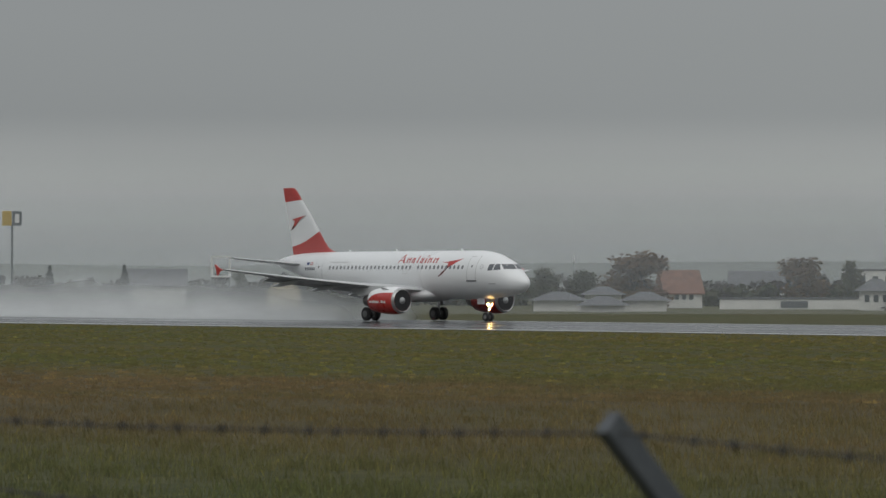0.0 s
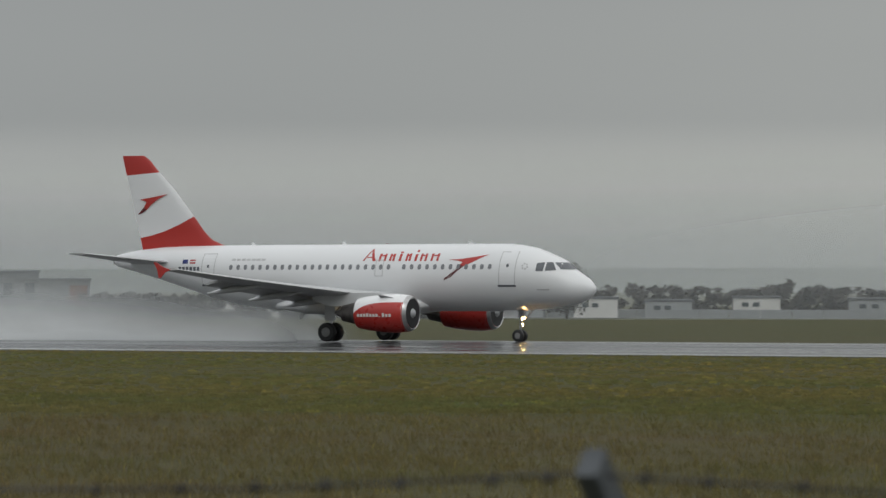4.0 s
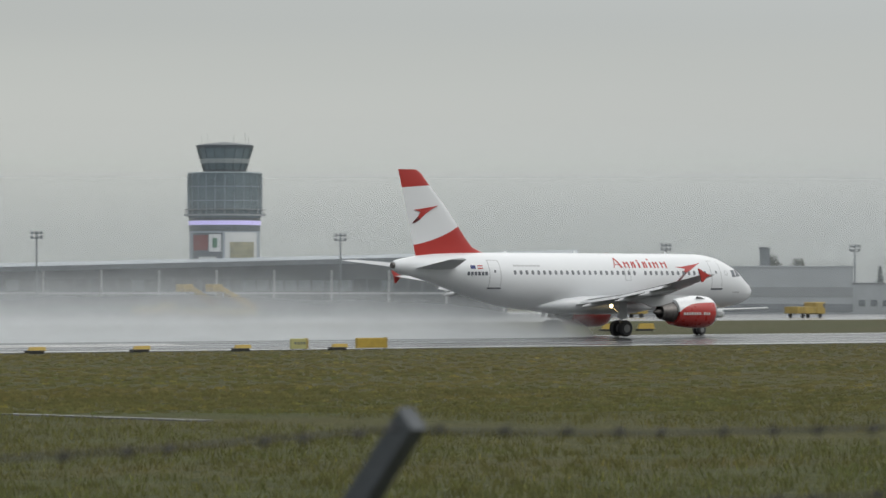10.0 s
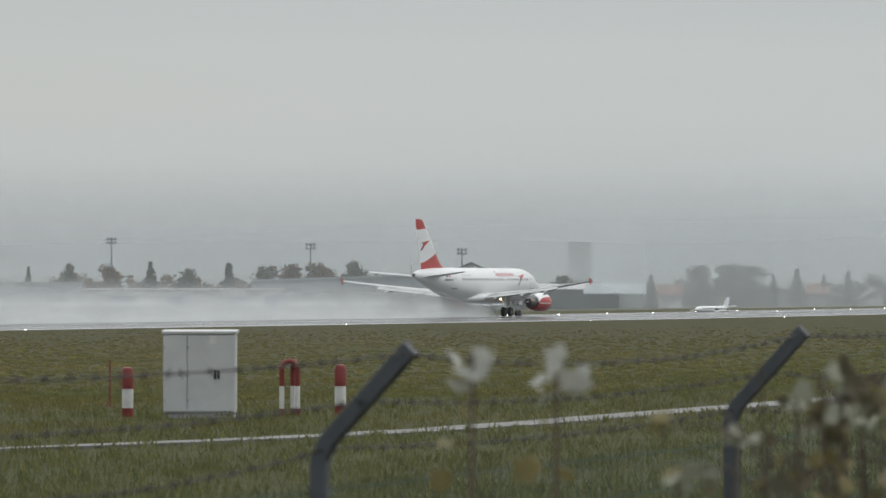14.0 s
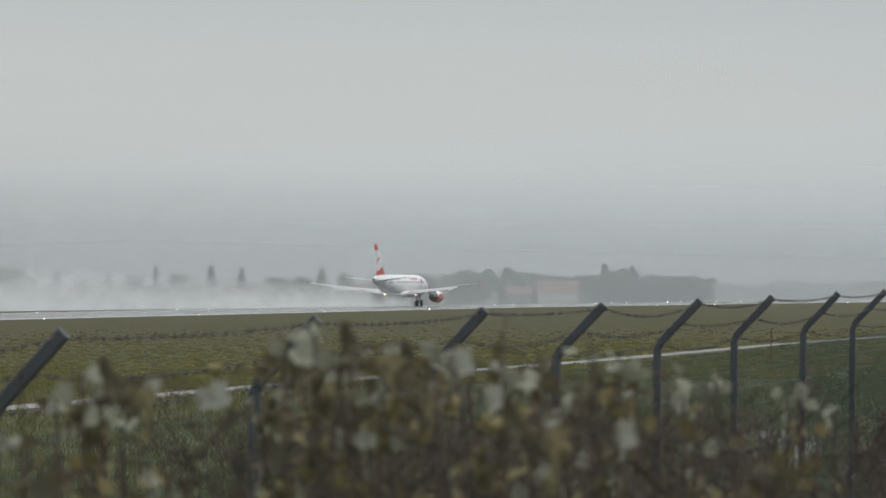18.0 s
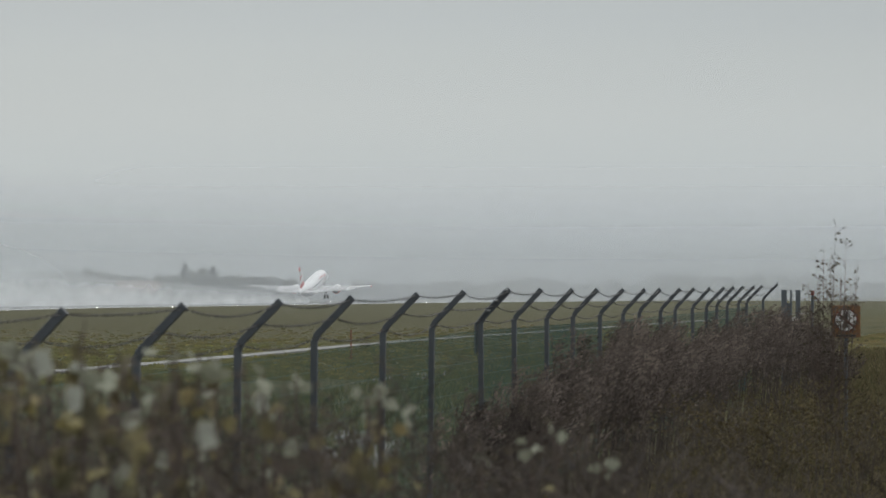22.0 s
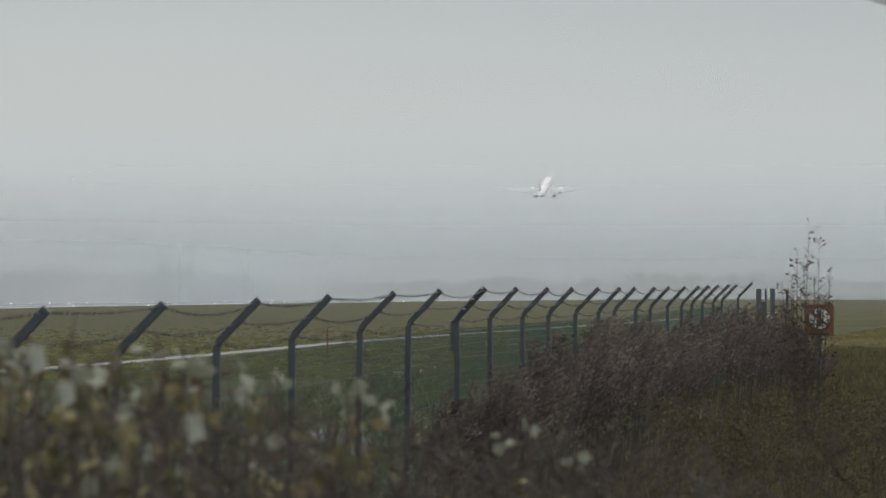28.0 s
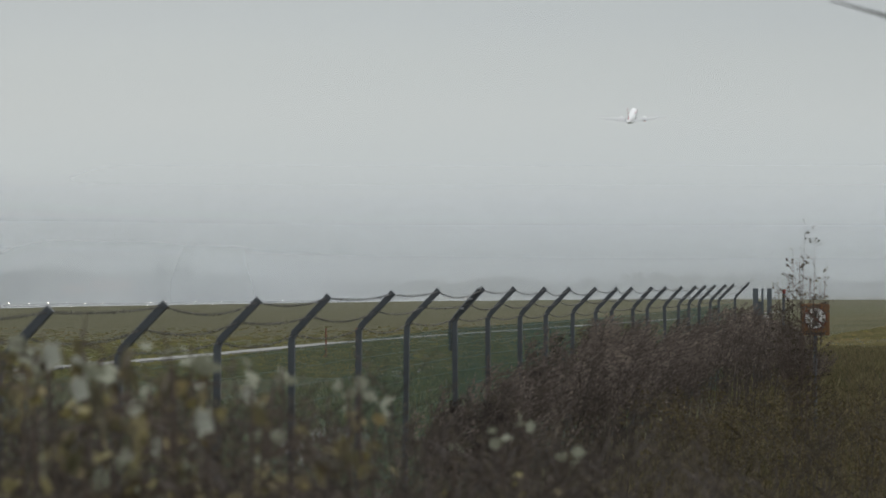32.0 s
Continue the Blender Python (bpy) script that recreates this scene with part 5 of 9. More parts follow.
# ---- lights and boards along the runway ----
def runway_lights():
    head = Shape().spin([(0, .12), (.05, .11), (.08, .06)], "z", 8).mesh("lamp_body", True)
    head.materials.append(M_STEEL)
    lens = Shape().spin([(.05, .055), (.10, .05), (.12, .02)], "z", 8).mesh("lens", True)
    lens.materials.append(M_EDGE_LAMP)
    first = None
    spots = [(x, 188.0) for x in range(289, 1600, 60)] + [(511.6 - 15 * 14 + 15 * k, RUNWAY_Y) for k in range(78)]
    for x, y in spots:
        z = ground_z(x, y) if y < 189 else 0.004 + rise(x)
        if first is None:
            first = thing("runway_light", "small glowing runway light set in the wet ground", "light", pose(x, y, z), "runway lights")
            part("lamp_body", head, None, first)
            part("lens", lens, None, first, "glowing lens")
        else:
            copy_thing(first, pose(x, y, z))


runway_lights()


def end_lights():
    """Red lights across the runway's far end."""
    first = None
    for k in range(9):
        m = pose(2330, RUNWAY_Y - 21 + 5.2 * k, .02 + rise(2330))
        if first is None:
            first = thing("runway_end_light", "small red light at the runway's far end", "light", m, "runway end lights")
            part("lamp_body", Shape().spin([(0, .16), (.10, .14), (.14, .06)], "z", 8), M_STEEL, first)
            part("lens", Shape().spin([(.09, .14), (.22, .13), (.28, .05)], "z", 8), M_END_LAMP, first, "glowing red lens")
        else:
            copy_thing(first, m)


end_lights()


def marker_board(x, y, w, h, tilt=0):
    z = ground_z(x, y)
    root = thing("marker_board", "low yellow marker board at the runway's edge", "sign", pose(x, y, z, 0, 0, tilt), "yellow boards")
    part("board", Shape().loft([[(-w / 2, 0, .18), (w / 2, 0, .18), (w / 2, .25, .18), (-w / 2, .25, .18)], [(-w / 2 + .12, .08, .18 + h), (w / 2, .08, .18 + h), (w / 2, .2, .18 + h), (-w / 2 + .12, .2, .18 + h)]]), M_YELLOW, root, "yellow board")
    part("base", Shape().box(-w / 2 - .1, -.05, -.05, w / 2 - .15, .4, .2, .02), M_BLACK, root, "dark base")


for i in range(4):
    marker_board(119.4 + 7.2 * i, 186.2, 1.15, .22)
marker_board(169, 237.5, 1.2, .2), marker_board(99, 237.5, 1.2, .2), marker_board(103, 237.5, 1.0, .2)
marker_board(226, 259, 1.4, .5), marker_board(230.5, 259, 1.8, .5), marker_board(144, 259, 1.4, .3)


def taxi_sign(x, y, w, h, face, marks):
    root = thing("runway_sign", "yellow runway sign box at the edge of the grass", "sign", pose(x, y, ground_z(x, y)))
    part("box", Shape().box(-w / 2, -.12, .12, w / 2, .12, .12 + h, .03), face, root)
    for k in range(marks):
        part("marking", Shape().box(-w * .32 + k * w * .18, -.128, .12 + h * .42, -w * .32 + k * w * .18 + w * .10, -.118, .12 + h * .66), M_LETTER, root, "dark marking as a bar")
    part("end_cap", Shape().box(w / 2 - .12, -.135, .10, w / 2 + .02, .135, .14 + h, .02), M_APRON_YELLOW, root, "duller end cap")
    for o in (-w / 3, w / 3):
        part("foot", Shape().box(o - .04, -.04, -.1, o + .04, .04, .14), M_STEEL, root)


taxi_sign(137.7, 186.0, 1.2, .62, paint("pale_sign_face", (.44, .42, .18), .5, vary=.08), 4)
taxi_sign(143.4, 186.3, 2.3, .62, M_YELLOW, 0)


# ---- trees ----
M_BARK = paint("dark_bark", (.05, .042, .035), .85, vary=.25, scale=5, bump=.5)
LEAF = {"autumn": leafy("autumn_leaves", [(.10, .055, .030), (.075, .050, .028), (.12, .070, .030), (.055, .045, .025)]),
        "green": leafy("green_leaves", [(.035, .050, .024), (.05, .058, .026), (.062, .058, .028), (.03, .04, .02)]),
        "bare": leafy("bare_twigs", [(.044, .038, .033), (.034, .030, .027), (.052, .045, .037)]),
        "fir": leafy("fir_needles", [(.016, .030, .022), (.022, .036, .026), (.013, .024, .02)])}


def beyond(az, r):
    """Keeps what stands across the field clear of the runway strip."""
    return max(r, 296 / math.cos(radians(az))) if 58 < az < 78.3 else r


def crown_quads(sh, centre, radius, count, size, rnd):
    for _ in range(count):
        d = Vector((rnd.gauss(0, 1), rnd.gauss(0, 1), rnd.gauss(0, 1))).normalized() * (rnd.random() ** .4)
        p = Vector(centre) + Vector((d.x * radius[0], d.y * radius[1], d.z * radius[2]))
        u = Vector((rnd.gauss(0, 1), rnd.gauss(0, 1), rnd.gauss(0, .6))).normalized()
        w = u.orthogonal().normalized()
        s = size * rnd.uniform(.5, 1.3)
        a, b_ = u * s, w * s * rnd.uniform(.5, .9)
        sh.add([p - a, p - b_ * .8, p + a, p + b_], [(0, 1, 2, 3)])


def tree_model(kind, shape, seed):
    """A tree one unit high: tapered trunk and limbs, crown of many small clumps."""
    rnd = random.Random(seed)
    wood, crown = Shape(), Shape()
    if shape == "fir":
        wood.tube([(0, 0, -.02), (0, 0, .5), (0, 0, .97)], [.022, .014, .003], 7)
        for k in range(30):
            z = .05 + .93 * k / 30
            rr = .26 * (1 - (z - .08) / .95) ** .85 * rnd.uniform(.75, 1.2)
            for j in range(max(4, int(13 * (1 - z)) + 3)):
                a = rnd.uniform(0, 6.28)
                p = Vector((rr * .55 * math.cos(a), rr * .55 * math.sin(a), z - rr * .12))
                crown_quads(crown, p, (rr * .5, rr * .5, .035), 6, .046, rnd)
    elif shape == "poplar":
        wood.tube([(0, 0, -.02), (0, 0, .6), (0, 0, .95)], [.02, .012, .003], 7)
        for k in range(26):
            z = .12 + .86 * k / 26
            crown_quads(crown, (0, 0, z), (.085 * (1 - abs(z - .45)), .085 * (1 - abs(z - .45)), .06), 16, .028, rnd)
    else:
        wood.tube([(0, 0, -.02), (.01, 0, .18), (.0, .01, .62)], [.030, .024, .010], 8)
        lobes = 26
        for k in range(lobes):
            a = 6.283 * k / lobes + rnd.uniform(-.3, .3)
            q = rnd.uniform(.25, 1)
            z = rnd.uniform(.12, .88)
            R = .38 * q * math.sqrt(max(.16, 1 - ((z - .46) / .50) ** 2))
            c = (R * math.cos(a), R * math.sin(a), z)
            wood.tube([(0, 0, rnd.uniform(.16, .4)), (c[0] * .55, c[1] * .55, z * .82), c], [.014, .008, .003], 5)
            n = 62 if kind == "bare" else 76
            crown_quads(crown, c, (.21, .21, .15), n, .042 if kind != "bare" else .034, rnd)
            if kind == "bare":
                for _ in range(12):
                    d = Vector((rnd.gauss(0, 1), rnd.gauss(0, 1), rnd.gauss(.6, .8))).normalized() * rnd.uniform(.08, .18)
                    wood.tube([c, Vector(c) + d], [.003, .001], 3)
    wm, cm = wood.mesh("trunk", True), crown.mesh("crown")
    wm.materials.append(M_BARK)
    cm.materials.append(LEAF[kind])
    return wm, cm


MODELS = {("autumn", "round"): [tree_model("autumn", "round", 1), tree_model("autumn", "round", 2), tree_model("autumn", "round", 3)],
          ("green", "round"): [tree_model("green", "round", 4), tree_model("green", "round", 5)],
          ("bare", "round"): [tree_model("bare", "round", 6), tree_model("bare", "round", 7)],
          ("fir", "fir"): [tree_model("fir", "fir", 8), tree_model("fir", "fir", 9), tree_model("fir", "fir", 10)],
          ("green", "poplar"): [tree_model("green", "poplar", 11)]}
TREE_WORDS = {"autumn": "broad tree with brownish autumn leaves in the mist", "green": "dull green leafy tree in the mist",
              "bare": "nearly bare grey-brown tree in the mist", "fir": "dark conifer standing in the mist"}
TREE_COUNT = [0]


def tree(az, r, h, w, kind, shape="round"):
    """h: height in metres; w: width of the crown."""
    ms = MODELS[(kind, shape)]
    TREE_COUNT[0] += 1
    wm, cm = ms[TREE_COUNT[0] % len(ms)]
    w *= beyond(az, r) / r
    r = beyond(az, r)
    x, y = polar(az, r)
    base = {"fir": .52, "poplar": .17}.get(shape, .9)
    root = thing("tree", TREE_WORDS[kind], "tree", pose(x, y, ground_z(x, y), 0, 0, (TREE_COUNT[0] * 67) % 360))
    for nm, m in (("trunk", wm), ("crown", cm)):
        o = part(nm, m, None, root)
        o.scale = (w / base, w / base, h)


def top_height(el, r, x=0, y=300):
    return EYE[2] + r * math.tan(radians(el)) - (-.32)


# heading, distance, elevation of the top above the eye's level, crown width, kind, shape
TREES = [(-47.25, 535, .50, 11, "autumn", "round"), (-48.6, 560, .22, 5, "green", "round"), (-48.0, 570, .2, 5, "green", "round"), (-55.9, 560, .26, 2.5, "fir", "fir"), (-54.8, 560, .27, 2.6, "fir", "fir"),
         (-53.1, 560, .16, 3, "green", "round"), (-52.4, 560, .15, 4, "bare", "round"), (-51.6, 560, .20, 4, "green", "round"), (-50.7, 580, .22, 5, "bare", "round"), (-49.6, 580, .2, 5, "green", "round"),
         (-44.72, 570, .39, 8.5, "autumn", "round"), (-44.08, 560, .33, 3.8, "green", "round"), (-43.3, 500, .02, 5.2, "fir", "fir"), (-42.45, 545, .30, 8, "autumn", "round"), (-41.7, 560, .2, 6, "bare", "round"),
         (-41.3, 640, .3, 8, "bare", "round"), (-40.8, 560, .22, 6, "green", "round"), (-39.6, 700, .2, 7, "bare", "round"), (-39.2, 560, .14, 2, "fir", "fir"), (-39.0, 570, .10, 2, "fir", "fir"), (-37.1, 560, .23, 3.2, "fir", "fir"),
         (-32.35, 600, .18, 1.6, "fir", "fir"), (-25.05, 450, .43, 6, "bare", "round"), (-25.6, 520, -.05, 1.6, "fir", "fir"), (-26.4, 540, .02, 1.6, "fir", "fir"),
         (-16.7, 470, .1, 3, "fir", "fir"), (-8.5, 440, .40, 3.6, "fir", "fir"), (-.65, 460, .46, 4.2, "fir", "fir"),
         (11.06, 560, .33, 3.0, "fir", "fir"), (10.7, 570, .25, 4, "bare", "round"), (11.6, 560, .19, 2.2, "fir", "fir"), (11.8, 580, .2, 2.6, "fir", "fir"), (12.15, 580, .19, 2.2, "fir", "fir"), (12.5, 560, .19, 2.3, "fir", "fir"), (12.85, 580, .16, 2.3, "fir", "fir"),
         (13.35, 560, .36, 3.4, "fir", "fir"), (13.0, 590, .15, 5, "bare", "round"), (12.65, 600, .1, 5, "green", "round"), (17.2, 640, .27, 5.5, "green", "round"), (18.55, 620, .40, 2.4, "fir", "fir"), (20.2, 660, .13, 6, "green", "round"), (25.0, 640, .2, 3.6, "green", "round"),
         (25.35, 640, .2, 3, "green", "round"), (26.3, 660, .12, 5, "bare", "round"), (29.9, 640, .2, 3.6, "bare", "round"), (33.0, 720, .1, 6, "bare", "round"),
         (43.5, 640, .55, 4.5, "green", "round"), (43.9, 640, .48, 4, "green", "round"), (42.6, 640, .44, 4, "green", "round"), (44.55, 640, .4, 3.4, "fir", "fir"), (45.1, 620, .38, 2.6, "fir", "fir"), (45.55, 620, .34, 2.2, "fir", "fir"), (46.2, 660, .32, 6, "green", "round"), (47.9, 640, .34, 5, "green", "round"), (49.0, 660, .33, 5.5, "green", "round"), (49.9, 680, .38, 5, "green", "round"), (50.0, 680, .43, 1.8, "green", "poplar"),
         (50.5, 700, .36, 6, "autumn", "round"), (51.5, 680, .32, 5, "green", "round"), (56.0, 640, .49, 5.2, "bare", "round"), (57.0, 640, .36, 2.2, "fir", "fir"), (57.6, 640, .40, 3.0, "green", "round"),
         (58.2, 640, .40, 4, "autumn", "round"), (58.8, 640, .43, 3.8, "fir", "fir"), (59.35, 640, .34, 4.5, "green", "round"), (59.95, 660, .40, 4.6, "fir", "fir"), (60.5, 660, .38, 5, "green", "round"), (60.9, 660, .40, 5, "autumn", "round"), (61.3, 660, .43, 5.5, "autumn", "round"), (61.8, 680, .43, 5, "green", "round"),
         (64.3, 640, .2, 5, "bare", "round"), (64.9, 640, .2, 5, "green", "round"), (66.2, 640, .22, 2.6, "fir", "fir"), (66.95, 620, .37, 5, "autumn", "round"), (67.35, 620, .40, 6, "green", "round"), (67.7, 620, .38, 5, "bare", "round"),
         (68.0, 640, .22, 2.6, "fir", "fir"), (68.35, 640, .31, 3.2, "fir", "fir"), (68.75, 660, .22, 2, "fir", "fir"), (69.1, 660, .26, 3.4, "fir", "fir"), (69.5, 680, .23, 5, "bare", "round"), (69.8, 720, .40, 1.8, "green", "poplar"), (70.15, 700, .28, 6, "green", "round"),
         (70.62, 700, .38, 4.2, "fir", "fir"), (71.07, 700, .36, 3.4, "fir", "fir"), (71.6, 720, .24, 6, "bare", "round"), (71.95, 720, .23, 6, "green", "round"), (72.25, 720, .35, 4.2, "fir", "fir"), (72.6, 720, .29, 4, "green", "round"), (73.1, 760, .22, 7, "bare", "round"), (73.8, 900, .28, 11, "bare", "round"), (74.5, 900, .24, 10, "bare", "round"),
         (76.45, 930, .42, 6, "fir", "fir"), (76.85, 930, .39, 6, "fir", "fir"), (75.9, 930, .18, 8, "green", "round"), (77.3, 930, .16, 5, "fir", "fir"), (75.25, 900, .18, 5, "fir", "fir"), (81.5, 1800, .22, 16, "bare", "round"), (79.2, 1800, .14, 16, "bare", "round")]
for az_, r_, el_, w_, kind_, shape_ in TREES:
    tree(az_, r_, max(2.0, top_height(el_, beyond(az_, r_))), w_, kind_, shape_)


def wood(name, label, az0, az1, r, depth, el_fn, kinds, density, size=1.0, seed=3):
    """A belt of trees too dense to count: crowns of clumps on many stems."""
    rnd = random.Random(seed)
    crown, stems = Shape(), Shape()
    length = r * radians(az1 - az0)
    n = int(length * density * 1.5)
    for i in range(n):
        a = az0 + (az1 - az0) * (i + rnd.random()) / n
        rr = beyond(a, r) + rnd.uniform(0, depth)
        x, y = polar(a, rr)
        h = max(1.5, top_height(el_fn(a), beyond(a, r)) * rnd.uniform(.72, 1.04))
        w = max(1.5, h * rnd.uniform(.22, .36))
        g = ground_z(x, y)
        stems.tube([(x, y, g - .2), (x, y, g + h * .8)], [.03 * h, .008 * h], 4, caps=False)
        for _ in range(10):
            c = (x + rnd.uniform(-w, w) * .9, y + rnd.uniform(-w, w) * .9, g + h * rnd.uniform(.06, .87))
            crown_quads(crown, c, (w * .7, w * .7, h * .15), 13, .60 * size, rnd)
    root = thing(name, label, "trees")
    tagged(root, kind="stuff")
    part("crowns", crown, LEAF[kinds], root)
    part("stems", stems, M_BARK, root)


def wavy(base, amp, seed):
    return lambda a: base + amp * noise.noise((a * 1.9, seed, 0)) + amp * .6 * noise.noise((a * 6.1, seed, 3))


wood("roadside_trees", "grey-brown hedge of trees along the perimeter road", -32.1, -26.2, 455, 14, wavy(.00, .05, 1), "bare", .42, seed=4)
wood("roadside_trees", "mixed dark trees along the perimeter road", -25.2, -17.8, 520, 20, wavy(.10, .07, 2), "bare", .36, seed=5)
wood("roadside_trees", "mixed dark trees along the perimeter road", -16.5, -8.8, 500, 20, wavy(.12, .08, 6), "green", .36, seed=6)
wood("tree_belt", "dark belt of firs and bare trees behind a grey barrier", -8.7, -2.4, 445, 16, wavy(.33, .07, 3), "bare", .5, seed=7)
wood("tree_belt", "dark belt of firs and bare trees behind a grey barrier", -7.6, -1.2, 452, 14, wavy(.26, .06, 8), "fir", .22, seed=8)
wood("tree_belt", "low misty belt of trees behind the car park", -2.4, 1.3, 458, 16, lambda a: .33 - .06 * smoothstep(-1.0, 1.2, a) + .07 * noise.noise((a * 3.1, 4, 0)), "bare", .5, seed=9)
wood("tree_belt", "low misty belt of trees behind the car park", 1.0, 10.6, 560, 30, wavy(.10, .06, 4), "bare", .42, seed=29)
wood("tree_belt", "mixed misty belt of trees behind the houses", 9.2, 14.6, 575, 26, wavy(.22, .08, 31), "green", .42, seed=33)
wood("tree_belt", "low misty belt of trees behind the houses", 12.4, 16.5, 640, 30, wavy(.10, .05, 5), "green", .35, seed=10)
wood("tree_belt", "low misty belt of trees behind the hangars", 44.0, 53.0, 760, 30, wavy(.2, .03, 9), "bare", .25, seed=11)
wood("tree_belt", "mixed autumn trees and firs behind the hangars", 57.2, 62.2, 690, 30, wavy(.27, .12, 41), "autumn", .34, seed=43)
wood("tree_belt", "low misty belt of trees behind the hangars", 57.0, 74.0, 760, 40, wavy(.17, .04, 10), "bare", .25, seed=12)
wood("far_wood", "pale misty wood behind the runway's end", 74.2, 77.95, 1230, 90, lambda a: .34 + .05 * noise.noise((a * 2.3, 1, 0)) - .12 * smoothstep(77.4, 77.95, a), "green", .45, 2.2, seed=13)
wood("far_wood", "pale misty line of far trees", 78.1, 83.2, 1750, 90, lambda a: .17 + .05 * noise.noise((a * 3.3, 2, 0)), "bare", .22, 2.6, seed=14)
wood("far_wood", "pale misty line of far trees", 83.35, 86.1, 1760, 60, lambda a: .26 + .02 * noise.noise((a * 3.3, 5, 0)), "bare", .4, 2.4, seed=15)
wood("far_wood", "pale misty line of far trees", 86.1, 92, 1700, 80, lambda a: .16 + .04 * noise.noise((a * 3.3, 7, 0)), "bare", .25, 2.6, seed=16)
wood("far_wood", "pale misty line of far trees", -75, -56, 700, 60, lambda a: .13 + .05 * noise.noise((a * 3.3, 8, 0)), "bare", .2, 1.5, seed=17)
wood("garden_trees", "dark hedges and garden trees between the houses", -58, -37, 585, 25, wavy(-.02, .10, 21), "green", .30, seed=19)
wood("garden_trees", "bare hedges and garden trees between the houses", -58, -37, 600, 30, wavy(.08, .08, 22), "bare", .25, seed=20)
wood("garden_trees", "bare garden trees between the houses", 13, 17, 600, 30, wavy(.02, .05, 23), "bare", .25, seed=22)
wood("far_wood", "pale misty line of far trees", -49, -33, 760, 60, lambda a: .10 + .05 * noise.noise((a * 3.3, 9, 0)), "bare", .2, 1.5, seed=18)


def hills():
    sh = Shape()
    n = 120
    foot, crest, back = [], [], []
    for k in range(n):
        a = -70 + 165 * k / (n - 1)
        el = .30 + .25 * noise.noise((a * .05, 4, 0)) + .05 * noise.noise((a * .25, 9, 0)) + .40 * math.exp(-((a - 6) / 7) ** 2) + .12 * math.exp(-((a - 46) / 6) ** 2)
        el *= 1 - .65 * smoothstep(48, 64, a)
        x, y = polar(a, 3300)
        foot.append((x, y, -3))
        crest.append((x * 1.12, y * 1.12, 3 + 3700 * math.tan(radians(el))))
        back.append((x * 1.3, y * 1.3, -3))
    sh.add(foot + crest + back, [(r * n + j, r * n + j + 1, (r + 1) * n + j + 1, (r + 1) * n + j) for r in range(2) for j in range(n - 1)])
    ob = part("backdrop", sh, paint("far_hillside", (.07, .085, .07), .9, vary=.2, scale=.004), smooth=True)
    tagged(ob, "low wooded hills fading into the mist", "hills", kind="structure")


hills()


# ---- buildings ----
M_WALL = paint("white_render", (.62, .62, .60), .7, vary=.08, scale=.4)
M_WALL_CREAM = paint("cream_render", (.46, .40, .285), .7, vary=.08, scale=.4)
M_WALL_GREY = paint("grey_panels", (.30, .32, .33), .55, vary=.08, scale=.3)
M_WALL_MID = paint("slate_panels", (.165, .178, .182), .5, vary=.10, scale=.3)
M_CONC = paint("pale_concrete_wall", (.36, .37, .375), .6, vary=.10, scale=.3)
M_WALL_DARK = paint("dark_panels", (.10, .115, .125), .45, vary=.12, scale=.3)
M_STEELCLAD = paint("steel_cladding", (.33, .37, .40), .45, metal=.2, vary=.07, scale=.2)
M_GLASS = paint("dark_glazing", (.05, .065, .075), .12, vary=.2, scale=.5)
M_TILE_RED = paint("red_brown_roof_tiles", (.17, .085, .06), .7, vary=.2, scale=1.2)
M_TILE_GREY = paint("dark_grey_roof", (.085, .09, .10), .6, vary=.15, scale=1.2)
M_ROOF_PALE = paint("pale_sheet_roof", (.48, .49, .49), .45, vary=.08, scale=.5)
M_BLUE_DOOR = paint("blue_doors", (.10, .20, .33), .5, vary=.1, scale=.4)
M_FRAME = paint("white_frame", (.66, .66, .65), .5, vary=.05)


